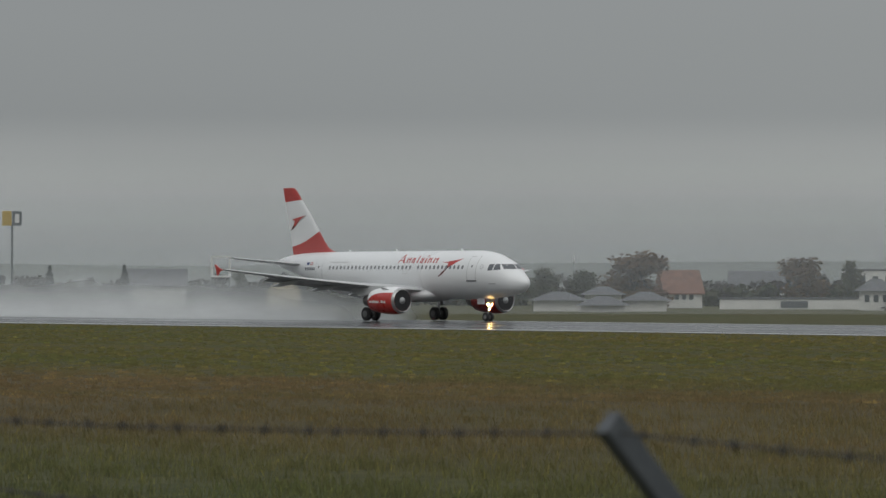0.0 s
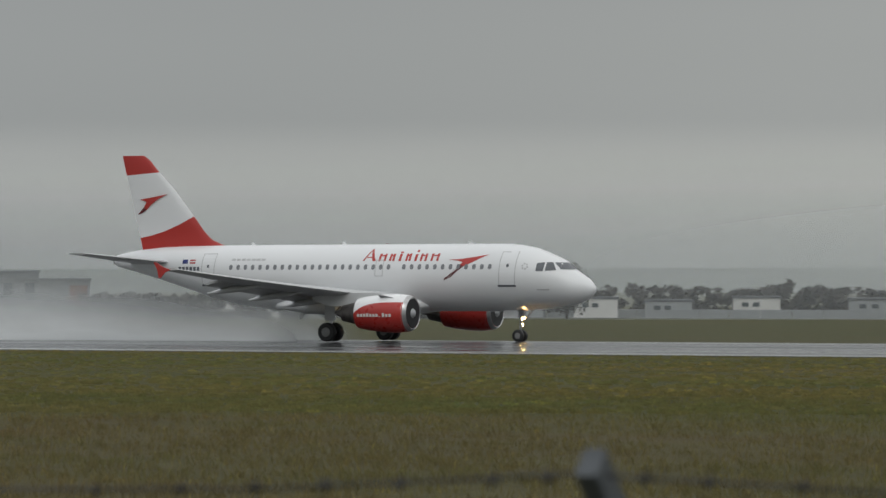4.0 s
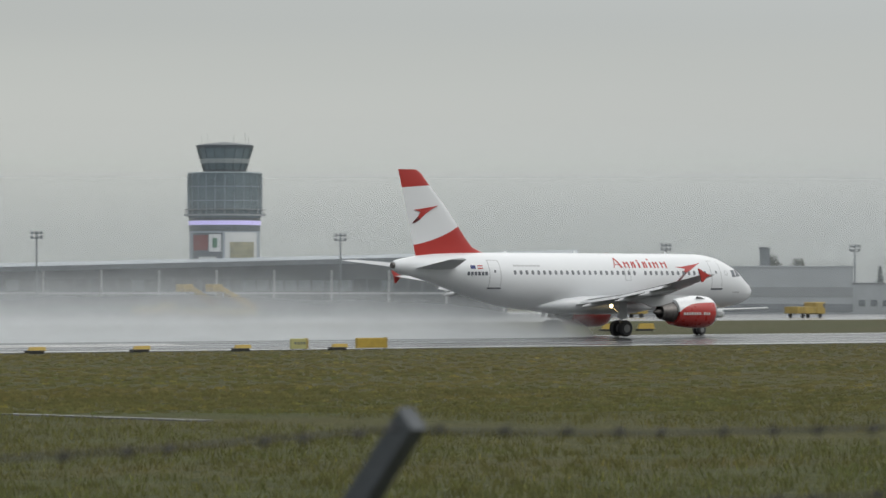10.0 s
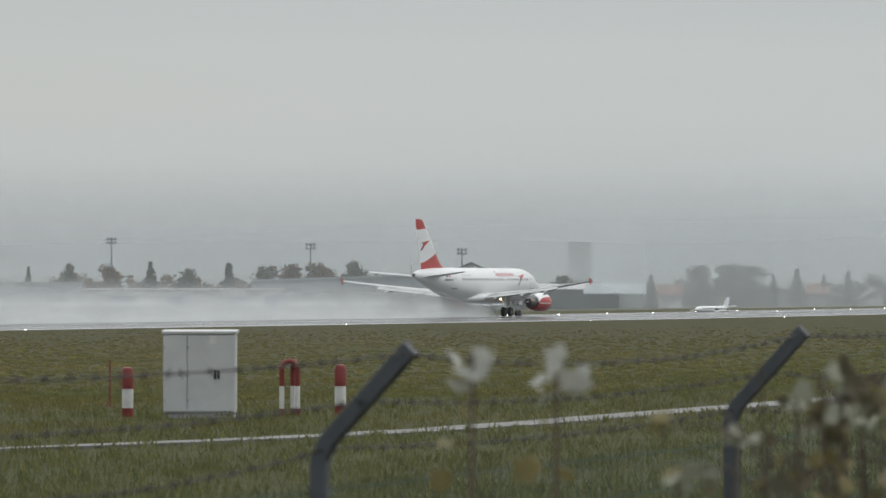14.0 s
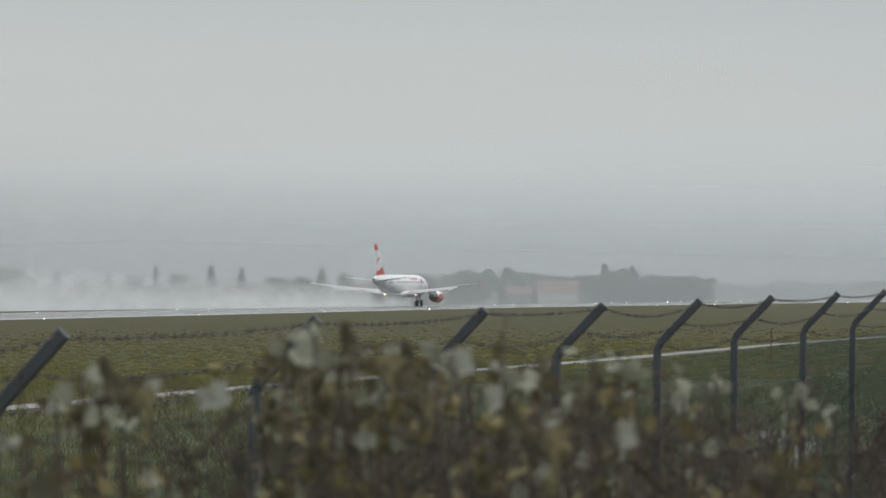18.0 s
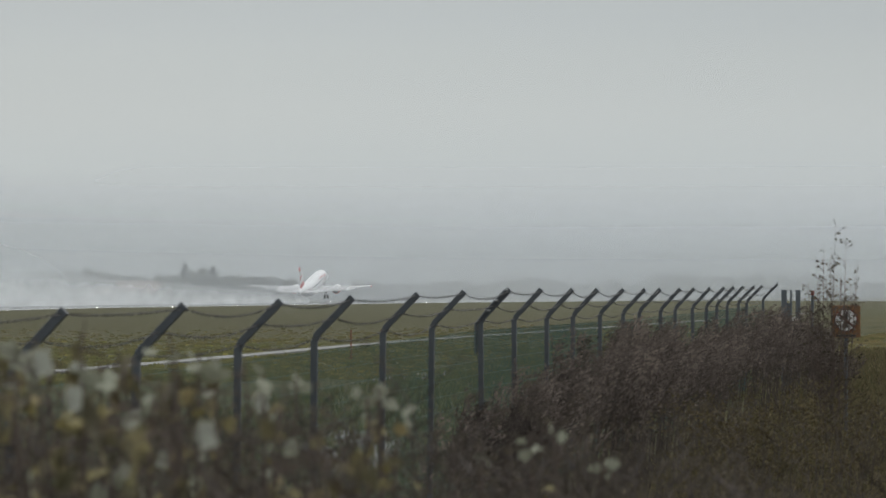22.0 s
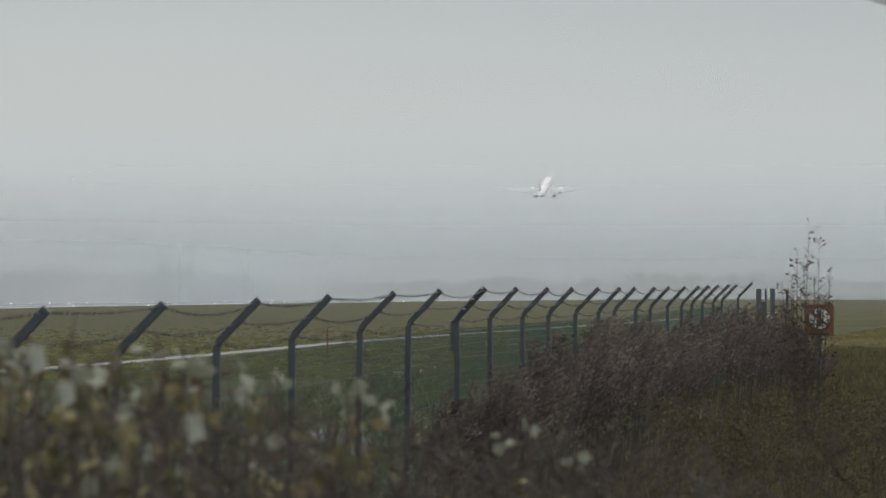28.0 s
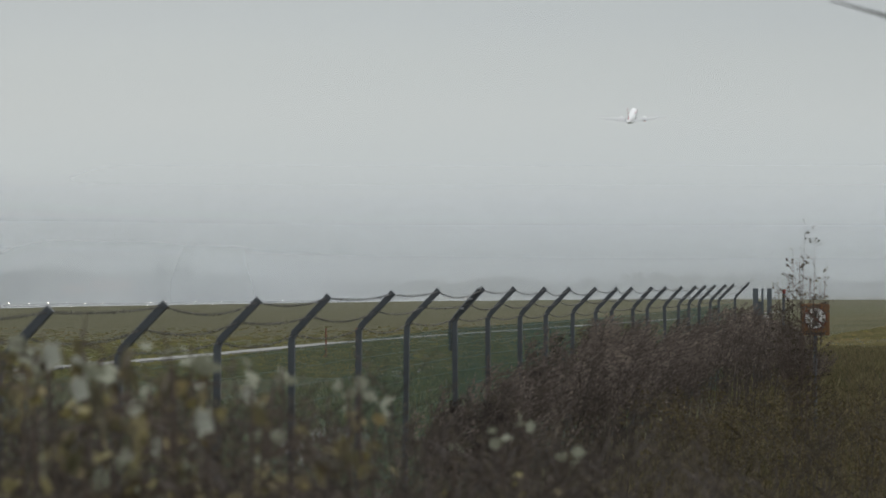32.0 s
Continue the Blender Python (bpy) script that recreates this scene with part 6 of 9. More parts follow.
def building(name, label, az0, az1, r, h, depth, wall, roof="flat", roof_mat=None, roof_h=1.5, windows=(), doors=(), category="building", turn=0.0):
    """Faces the viewer's side. windows: (rows, columns, width, height, sill of the first row, storey, x0 share, x1 share)."""
    mid = (az0 + az1) / 2
    k = beyond(mid, r) / r
    r, h, depth, roof_h = r * k, h * k, depth * k, roof_h * k
    windows = [(n_, c_, ww * k, wh * k, sl * k, st * k, a, b) for n_, c_, ww, wh, sl, st, a, b in windows]
    doors = [(a, b, z0 * k, z1 * k, m) for a, b, z0, z1, m in doors]
    w = r * radians(az1 - az0)
    x, y = polar(mid, r)
    root = thing(name, label, category, pose(x, y, ground_z(x, y), 0, 0, -mid + turn))
    part("wall", Shape().box(-w / 2, 0, -.4, w / 2, depth, h), wall, root)
    rm = roof_mat or M_TILE_GREY
    e = .35
    if roof == "flat":
        part("roof", Shape().box(-w / 2 - .15, -.15, h, w / 2 + .15, depth + .15, h + .28, .03), rm, root)
    elif roof == "gable":       # ridge along x
        part("roof", Shape().loft([[(s * (w / 2 + e), -e, h - .1), (s * (w / 2 + e), -e, h + .1), (s * (w / 2 + e), depth / 2, h + roof_h), (s * (w / 2 + e), depth + e, h + .1), (s * (w / 2 + e), depth + e, h - .1)] for s in (-1, 1)]), rm, root)
    elif roof == "gable_front":  # ridge away from the viewer
        part("gable_wall", Shape().loft([[(-w / 2, yy, h - .01), (w / 2, yy, h - .01), (0, yy, h + roof_h - .15)] for yy in (.0, depth)]), wall, root)
        part("roof", Shape().loft([[(-w / 2 - e, yy, h - .25), (0, yy, h + roof_h), (w / 2 + e, yy, h - .25), (w / 2 + e, yy, h - .02), (0, yy, h + roof_h + .22), (-w / 2 - e, yy, h - .02)] for yy in (-e, depth + e)]), rm, root)
    elif roof == "hip":
        part("roof", Shape().loft([[(-w / 2 - e * 2, -e * 2, h), (w / 2 + e * 2, -e * 2, h), (w / 2 + e * 2, depth + e * 2, h), (-w / 2 - e * 2, depth + e * 2, h)],
                                   [(-w * .14, depth * .42, h + roof_h), (w * .14, depth * .42, h + roof_h), (w * .14, depth * .58, h + roof_h), (-w * .14, depth * .58, h + roof_h)]]), rm, root)
    elif roof == "mono":
        part("roof", Shape().loft([[(-w / 2 - .2, -.3, h - .1), (w / 2 + .2, -.3, h - .1 + roof_h), (w / 2 + .2, -.3, h + .25 + roof_h), (-w / 2 - .2, -.3, h + .25)], [(-w / 2 - .2, depth, h - .1), (w / 2 + .2, depth, h - .1 + roof_h), (w / 2 + .2, depth, h + .25 + roof_h), (-w / 2 - .2, depth, h + .25)]]), rm, root)
        part("upper_wall", Shape().loft([[(-w / 2, 0, h - .05), (w / 2, 0, h - .05), (w / 2, 0, h + roof_h)], [(-w / 2, depth, h - .05), (w / 2, depth, h - .05), (w / 2, depth, h + roof_h)]]), wall, root)
    for rows, cols, ww, wh, sill, storey, a, b in windows:
        me = Shape().box(-ww / 2, -.05, 0, ww / 2, .05, wh, .01).mesh("window")
        me.materials.append(M_GLASS)
        for i in range(rows):
            for j in range(cols):
                xx = -w / 2 + w * (a + (b - a) * (j + .5) / cols)
                part("window", me, None, root, at=pose(xx, -.03, sill + storey * i))
    for a, b, z0, z1, m in doors:
        part("door", Shape().box(-w / 2 + w * a, -.08, z0, -w / 2 + w * b, .02, z1, .02), m, root)
    return root


def pylon_sign(az, r):
    x, y = polar(az, r)
    root = thing("pylon_sign", "tall roadside pylon sign with yellow and grey panels", "sign", pose(x, y, ground_z(x, y), 0, 0, -az))
    part("pole", Shape().tube([(0, 0, -.3), (0, 0, 11.9)], [.2, .14], 10), M_WALL_DARK, root)
    part("yellow_panel", Shape().box(-1.34, -.2, 11.4, -.05, .2, 13.4, .05), M_YELLOW, root, "yellow sign panel")
    part("grey_panel", Shape().box(0.05, -.2, 11.4, 1.34, .2, 13.4, .05), M_WALL_DARK, root, "grey sign panel")
    part("panel_mark", Shape().box(.4, -.23, 11.8, 1.0, -.19, 13.0, .02), M_FRAME, root, "pale plain mark")


pylon_sign(-56.45, 535)


def billboard_frame(az, r):
    x, y = polar(az, r)
    root = thing("billboard", "square grey billboard frame on legs", "billboard", pose(x, y, ground_z(x, y), 0, 0, -az))
    for o in (-1.2, 1.2):
        part("leg", Shape().box(o - .1, -.1, -.2, o + .1, .1, 7.2), M_WALL_DARK, root)
    part("frame_bar", Shape().box(-1.4, -.15, 7.0, 1.4, .15, 7.3), M_FRAME, root)
    part("frame_bar", Shape().box(-1.4, -.15, 4.3, 1.4, .15, 4.6), M_FRAME, root)
    part("frame_bar", Shape().box(-1.4, -.15, 4.6, -1.1, .15, 7.0), M_FRAME, root)
    part("frame_bar", Shape().box(1.1, -.15, 4.6, 1.4, .15, 7.0), M_FRAME, root)


billboard_frame(-53.38, 540)

H = "house"
# the houses beyond the far side, by heading
building("house", "dark-roofed house half lost in the mist", -54.75, -53.9, 570, 3.0, 9, M_WALL, "gable", M_TILE_GREY, 2.6, category=H)
building("house", "house with a yellow end wall in the mist", -52.7, -52.2, 520, 2.6, 8, M_WALL_CREAM, "gable_front", M_TILE_GREY, 2.2, category=H)
for a0, a1, rr, hh in ((-48.75, -48.0, 480, 1.35), (-47.4, -46.78, 480, 1.35), (-48.0, -47.45, 500, 2.0), (-48.05, -47.4, 470, .8)):
    building("pavilion", "low white pavilion with a grey hipped roof", a0, a1, rr, hh, 6.5, M_WALL, "hip", M_TILE_GREY, 1.1, category="pavilion")
building("house", "steep brown-roofed house with a pale gable", -46.80, -46.25, 548, 2.0, 7, M_WALL, "gable", M_TILE_RED, 3.4, windows=((1, 3, .6, .8, 1.2, 1.9, .2, .8),), category=H, turn=12)
building("house", "white two-storey house with a wide grey roof", -45.85, -44.95, 620, 3.2, 9, M_WALL, "gable", M_TILE_GREY, 2.3, windows=((1, 5, .8, 1.0, 1.5, 2.5, .05, .8),), category=H)
building("boundary_wall", "long white boundary wall with a dark section", -46.0, -43.9, 520, 1.35, .4, M_WALL, "flat", M_TILE_GREY, doors=((.43, .62, .2, 1.1, M_WALL_DARK),), category="wall")
building("apartment_block", "pale two-storey apartment block with small windows", -44.2, -42.85, 640, 5.6, 11, M_WALL, "flat", M_TILE_GREY, windows=((2, 7, .9, 1.1, 1.3, 2.3, .02, .98),), category="building")
building("house", "small white house with a dark hipped roof", -43.95, -43.45, 500, 2.5, 6, M_WALL, "hip", M_TILE_GREY, 1.6, windows=((1, 3, .6, .9, 1.1, 2.5, .1, .9),), category=H)
building("house", "small white house behind trees", -42.1, -41.7, 560, 3.6, 6, M_WALL, "gable", M_TILE_GREY, 1.4, windows=((2, 3, .6, .8, .8, 1.6, .1, .9),), category=H)
building("barn", "broad wooden barn with a low brown roof", -40.5, -39.75, 520, 2.2, 8, M_WALL_DARK, "gable_front", M_TILE_RED, 2.0, category="barn")
building("roadside_panel", "white panel under a red-brown canopy", -40.05, -39.65, 470, 1.1, .4, M_WALL, "flat", M_TILE_RED, category="panel")
building("warehouse", "pale flat-roofed warehouse behind the barns", -39.7, -39.25, 620, 4.2, 12, M_WALL_GREY, "flat", M_ROOF_PALE, category="warehouse")
building("barn", "long barn with a pale low-pitched roof", -39.75, -38.65, 520, 1.9, 12, M_WALL_DARK, "gable", M_ROOF_PALE, 1.9, category="barn")
building("barn", "wide barn with a dark pitched roof", -38.95, -37.25, 545, 2.1, 14, M_WALL_DARK, "gable", M_TILE_GREY, 2.5, category="barn")
for a0, a1 in ((-38.85, -38.3), (-38.25, -37.75), (-37.65, -37.05)):
    building("shed", "low shed with a white roof", a0, a1, 500, .7, 5, M_WALL_DARK, "gable", M_FRAME, .9, category="shed")


def glass_hall():
    """Long glazed office with a white frame round its front."""
    root = building("office_building", "long dark glazed office building with a white framed front", -36.92, -34.05, 455, 4.5, 16, M_WALL_DARK, "flat", M_FRAME)
    w = 455 * radians(2.87)
    for z0, z1 in ((-.1, .18), (4.36, 4.55), (2.05, 2.45)):
        part("frame_band", Shape().box(-w / 2, -.35, z0, w / 2, -.03, z1, .02), M_FRAME if z0 != 2.05 else M_WALL_MID, root, "pale band")
    for o in (-w / 2, w / 2 - .3):
        part("frame_post", Shape().box(o, -.36, .25, o + .3, -.03, 4.3, .02), M_FRAME, root, "white frame post")
    me = Shape().box(-.58, -.12, 0, .58, -.02, 1.58, .01).mesh("window")
    me.materials.append(M_GLASS)
    for i in range(2):
        for j in range(18):
            part("window", me, None, root, at=pose(-w / 2 + .9 + j * (w - 1.8) / 17, 0, .45 + 2.2 * i))
    building("plant_room", "grey box-shaped roof storey", -35.28, -34.38, 470, 6.0, 8, M_WALL_GREY, "flat", M_WALL_GREY, category="building")


glass_hall()
building("office_building", "grey panelled office with dark square windows", -34.0, -32.1, 460, 4.5, 14, M_WALL_MID, "flat", M_WALL_MID,
         windows=((1, 2, 1.1, 1.9, 2.3, 2, .28, .62), (1, 3, 1.2, 1.7, .3, 2, .3, .95)), doors=((.02, .22, .2, 4.2, M_WALL_DARK), (.3, .48, .6, 1.5, M_ROOF_PALE), (.84, .98, .1, 3.9, M_TILE_RED)))
building("plant_room", "grey box-shaped roof storey", -33.75, -32.85, 475, 5.5, 7, M_WALL_MID, "flat", M_WALL_MID, category="building")


def chimney_column():
    x, y = polar(-33.57, 455)
    root = thing("column", "slim red-brown column in front of the office", "column", pose(x, y, ground_z(x, y)))
    part("shaft", Shape().box(-.4, -.4, -.2, .4, .4, 6.6, .05), M_TILE_RED, root)
    part("cap", Shape().box(-.46, -.46, 6.6, .46, .46, 6.75, .03), M_TILE_RED, root)


chimney_column()
building("house", "white flat-roofed house above a dark hedge", -30.15, -29.3, 480, 3.9, 8, M_WALL, "flat", M_TILE_GREY, windows=((1, 4, .6, .8, 2.7, 2, .55, .95),), category=H)
for i, (a0, a1, hh) in enumerate(((-27.95, -27.4, 1.8), (-27.2, -26.7, 1.6), (-26.62, -25.9, 2.4), (-25.85, -25.4, 2.0), (-24.95, -24.3, 2.3), (-23.9, -23.2, 2.0), (-22.6, -21.9, 2.4), (-20.9, -20.1, 2.2), (-19.3, -18.6, 2.6))):
    building("workshop", "low pale workshop building behind a grey barrier", a0, a1, 465, hh, 8, M_WALL if i % 2 == 0 else M_WALL_GREY, "flat", M_TILE_GREY, windows=((1, 2, .8, .5, hh - 1.0, 1, .15, .6),), category="workshop")
for a0, a1, hh in ((-18.4, -17.7, 2.4), (-17.6, -17.0, 2.2), (-15.9, -15.2, 2.4)):
    building("house", "dark-roofed house among trees", a0, a1, 480, hh, 8, M_WALL_GREY, "gable", M_TILE_RED, 1.7, category=H)
building("house", "house with a yellow gable end", -4.2, -3.55, 470, 1.9, 8, M_WALL_CREAM, "gable_front", M_TILE_GREY, 2.4, category=H)
building("barn", "dark-roofed barn beside a yellow house", -4.75, -4.2, 480, 1.4, 8, M_WALL_GREY, "gable", M_TILE_GREY, 1.3, category="barn")
building("shed", "low white-roofed shed by the road", -2.4, -1.5, 470, 1.5, 6, M_WALL_GREY, "flat", M_ROOF_PALE, category="shed")
building("house", "low house with a broad grey roof", -.62, .05, 480, 1.5, 8, M_WALL, "gable", M_ROOF_PALE, 1.2, category=H)
building("shed", "pale shed with a sloping roof", 5.0, 5.6, 480, 2.0, 6, M_WALL, "mono", M_ROOF_PALE, .8, category="shed")
building("house", "house with a red-brown roof, white gable and chimney", 5.45, 6.35, 500, 2.6, 9, M_WALL, "gable_front", M_TILE_RED, 2.3, windows=((1, 2, .7, .9, 1.2, 2, .3, .7),), category=H, turn=-20)
building("chimney", "square grey chimney of the house", 5.62, 5.76, 505, 5.6, 1.2, M_WALL_GREY, "flat", M_TILE_GREY, category="chimney")
building("workshop", "long low building with a white roof edge", 6.15, 8.7, 470, 2.75, 12, M_WALL_DARK, "flat", M_FRAME, doors=((.3, .36, 0, 2.0, M_WALL_GREY), (.6, .7, 0, 2.0, M_WALL_GREY)), category="workshop")
building("house", "pink-rendered house among firs", 12.1, 12.5, 520, 2.2, 7, M_WALL_CREAM, "gable_front", M_TILE_RED, 1.9, category=H)
building("house", "white gabled house among firs", 12.55, 12.95, 520, 2.2, 7, M_WALL, "gable_front", M_TILE_RED, 2.2, category=H)
building("house", "low red-brown house among firs", 12.95, 13.6, 530, 1.8, 7, M_TILE_RED, "gable", M_TILE_RED, 1.7, category=H)
building("house", "small white house behind the car park", 10.95, 11.35, 520, 1.9, 7, M_WALL, "gable", M_ROOF_PALE, 1.0, category=H)
building("hangar", "dark steel hangar beside the apron", 14.5, 15.9, 540, 3.6, 20, M_WALL_DARK, "gable", M_STEELCLAD, 1.3, category="hangar")
for i in range(6):
    a0 = 16.9 + i * 2.13
    building("terminal_wing", "long grey terminal wing with a ribbed roof edge", a0, a0 + 2.12, 540, 3.6, 18, M_STEELCLAD, "flat", M_WALL_GREY,
             doors=((.05, .9, 2.35, 2.65, M_FRAME), (.12, .3, 0, 2.2, M_WALL_DARK), (.42, .6, 0, 2.2, M_WALL_GREY), (.7, .88, 0, 2.2, M_WALL_DARK)), category="terminal")


def barrier():
    """Grey barrier along the perimeter road, panel by panel."""
    me = Shape().box(-1.95, -.06, -.2, 1.95, .06, 1.05, .02).mesh("panel")
    me.materials.append(M_WALL_GREY)
    root = thing("road_barrier", "grey barrier panels along the perimeter road", "barrier")
    for k in range(92):
        x = -240 + 4.0 * k
        y = 426.5
        part("panel", me, None, root, at=pose(x, y, ground_z(x, y)))


barrier()


def terminal():
    """Glass terminal under one long rising roof that hangs over at both ends."""
    root = thing("terminal", "dark glass airport terminal under a long thin rising roof", "terminal")
    r = 560.0
    def P(az, up, out=0.0):
        x, y = polar(az, r + out)
        return (x, y, up)
    def roof_z(a):
        return 5.9 + (a - 29.5) / 11.1 * 2.6
    sh = Shape()
    rings = []
    for a in np.linspace(29.45, 40.65, 12):
        k = min(1, (a - 29.45) / 1.2, (40.65 - a) / 1.2)
        z = roof_z(a)
        rings.append([P(a, z - .05 - .55 * k, -6), P(a, z + .12, -7), P(a, z + .75, 10), P(a, z + .75, 40), P(a, z - .1, 41)])
    part("roof", sh.loft(rings), M_STEELCLAD, root, "thin grey roof with a rounded edge", True)
    part("glass_front", Shape().loft([[P(a, -.4, 2), P(a, roof_z(a) - .3, 2), P(a, roof_z(a) - .3, 38), P(a, -.4, 38)] for a in np.linspace(30.3, 39.6, 10)]), M_WALL_DARK, root, "dark glazed front")
    part("deck", Shape().loft([[P(a, 2.75, -3), P(a, 3.0, -3), P(a, 3.0, 2), P(a, 2.75, 2)] for a in np.linspace(29.4, 41.2, 10)]), M_FRAME, root, "pale deck edge")
    pane = Shape().box(-.85, -.06, 0, .85, .04, 1.7, .01).mesh("glass_pane")
    pane.materials.append(M_GLASS)
    # some panes look lit: that light is put into a paler colour
    lit = Shape().box(-.85, -.06, 0, .85, .04, 1.5, .01).mesh("lit_pane")
    lit.materials.append(paint("lit_pane_paint", (.28, .33, .34), .4, vary=.2, scale=.8))
    for k in range(44):
        a = 30.45 + k * .205
        x, y, z = P(a, 3.25, 1.9)
        part("glass_pane", lit if 25 < k < 34 or k % 9 == 0 else pane, None, root, at=pose(x, y, z, 0, 0, -a))
        x, y, z = P(a, .3, 1.9)
        part("glass_pane", pane, None, root, at=pose(x, y, z, 0, 0, -a))
    col = Shape().tube([(0, 0, -.3), (0, 0, 6.2)], .16, 8).mesh("column")
    col.materials.append(M_FRAME)
    for a in np.arange(30.2, 40.5, .85):
        x, y, z = P(a, 0, -2.5)
        part("column", col, None, root, at=pose(x, y, z))


terminal()


def control_tower():
    x, y = polar(35.42, 605)
    root = thing("control_tower", "round glass airport control tower with a flared cab on top", "tower", pose(x, y, -.4, 0, 0, -35.42))
    M_TG = paint("tower_glass", (.16, .20, .215), .22, vary=.1, scale=.4)
    part("lower_shaft", Shape().spin([(-.3, 5.5), (15.0, 5.5)], "z", 36), M_STEELCLAD, root, "round lower shaft", True)
    part("upper_shaft", Shape().spin([(15.0, 5.75), (21.6, 5.75), (21.9, 5.9), (22.1, 5.7)], "z", 36), M_TG, root, "round glazed shaft", True)
    # ribs of the glazing
    rib = Shape().box(-.05, -.05, 15.6, .05, .05, 21.7).mesh("mullion")
    rib.materials.append(M_STEELCLAD)
    for k in range(24):
        a = 2 * math.pi * k / 24
        part("mullion", rib, None, root, at=pose(5.8 * math.cos(a), 5.8 * math.sin(a), 0))
    for z in (17.6, 19.8):
        part("glass_joint", Shape().spin([(z, 5.70), (z, 5.80), (z + .08, 5.80), (z + .08, 5.70)], "z", 36), M_STEELCLAD, root)
    part("balcony", Shape().spin([(15.3, 5.6), (15.3, 6.35), (15.55, 6.35), (15.55, 5.6)], "z", 36), M_WALL_GREY, root, "ring balcony", True)
    part("balcony_rail", Shape().spin([(16.25, 6.28), (16.25, 6.34), (16.33, 6.34), (16.33, 6.28)], "z", 36), M_STEEL, root)
    for k in range(20):
        a = 2 * math.pi * k / 20
        part("rail_post", Shape().tube([(6.3 * math.cos(a), 6.3 * math.sin(a), 15.5), (6.3 * math.cos(a), 6.3 * math.sin(a), 16.3)], .035, 5), M_STEEL, root)
    part("light_band", Shape().spin([(13.85, 5.52), (13.85, 5.62), (14.55, 5.62), (14.55, 5.52)], "z", 36), glow("violet_band", (.55, .50, .85), .45), root, "faintly glowing violet band", True)
    part("dark_band", Shape().spin([(12.9, 5.52), (12.9, 5.58), (15.0, 5.58), (15.0, 5.52)], "z", 36), M_WALL_DARK, root, "", True)
    # posters on the drum, as plain shapes
    def poster(a0, a1, z0, z1, m, rr, label):
        sh = Shape()
        rings = []
        for a in np.linspace(a0, a1, 9):
            q = radians(a - 90)
            rings.append([(d * math.cos(q), d * math.sin(q), z) for d, z in ((rr - .05, z0), (rr, z0), (rr, z1), (rr - .05, z1))])
        part("poster", sh.loft(rings), m, root, label)
    poster(-62, -4, 6.0, 12.6, M_WALL_DARK, 5.58, "dark poster panel")
    poster(-60, -28, 9.9, 12.3, M_BRIGHT_RED, 5.62, "red poster block")
    poster(-26, -6, 9.7, 12.4, M_FRAME, 5.62, "white poster block")
    poster(-20, -12, 10.3, 11.8, paint("green_mark", (.05, .16, .09), .5), 5.65, "green plain mark")
    poster(-46, -14, 8.3, 8.9, M_FRAME, 5.62, "pale line of writing as a bar")
    poster(-42, -16, 7.0, 7.6, M_FRAME, 5.62, "pale line of writing as a bar")
    poster(0, 62, 6.0, 12.7, M_FRAME, 5.58, "pale poster panel")
    poster(8, 54, 8.2, 11.2, paint("poster_yellow", (.34, .31, .17), .6, vary=.3, scale=.6, second=(.16, .17, .14)), 5.62, "dull yellow picture area")
    # the cab
    part("neck", Shape().spin([(22.0, 3.3), (22.5, 3.3)], "z", 24), M_WALL_DARK, root)
    part("cab_glass", Shape().spin([(22.3, 3.25), (25.9, 4.35)], "z", 16), M_TG, root, "flared cab glazing")
    part("cab_band", Shape().spin([(23.5, 3.66), (23.5, 3.72), (24.2, 3.94), (24.2, 3.86)], "z", 16), paint("cab_blind", (.34, .37, .37), .5), root, "pale blinds")
    for k in range(16):
        a = 2 * math.pi * k / 16
        c, s = math.cos(a), math.sin(a)
        part("cab_mullion", Shape().tube([(3.28 * c, 3.28 * s, 22.3), (4.38 * c, 4.38 * s, 25.9)], .06, 5), M_WALL_DARK, root)
    part("cab_roof", Shape().spin([(25.85, 4.4), (26.3, 4.5), (26.45, 4.2), (26.7, 2.0), (26.9, .3)], "z", 24), M_WALL_DARK, root, "dark cab roof", True)
    for ax, h in ((-3.6, 1.5), (-2.7, 2.0), (1.4, 1.9), (3.2, 2.0), (3.7, 1.4)):
        part("aerial", Shape().tube([(ax, 0, 26.2), (ax, 0, 26.3 + h)], [.06, .03], 5), M_MARK_WHITE, root, "slim aerial")


control_tower()


def light_mast(az, r, el, heads=6):
    x, y = polar(az, r)
    top = top_height(el, r)
    root = thing("light_mast", "tall slim floodlight mast", "mast", pose(x, y, -.33, 0, 0, -az))
    part("pole", Shape().tube([(0, 0, -.2), (0, 0, top)], [.19, .10], 8), M_WALL_DARK, root, "", True)
    part("head_frame", Shape().box(-.85, -.08, top - .25, .85, .08, top - .12).box(-.85, -.08, top - .95, .85, .08, top - .82), M_WALL_DARK, root)
    lamp = Shape().box(-.2, -.22, -.22, .2, .12, .22, .04).mesh("floodlight")
    lamp.materials.append(M_WALL_DARK)
    for k in range(heads):
        part("floodlight", lamp, None, root, at=pose(-.65 + .65 * (k % 3), -.1, top - .05 - .65 * (k // 3), 20, 0, 0))


for az_, r_, el_ in ((18.19, 500, 1.10), (26.67, 540, .88), (32.65, 540, .86), (37.13, 540, .83), (41.95, 600, .68), (44.73, 620, .66), (47.4, 640, .64), (49.72, 640, .65), (52.46, 640, .62), (58.22, 640, .76), (61.16, 660, .68), (67.3 - 3.9, 680, .6)):
    light_mast(az_, r_, el_)


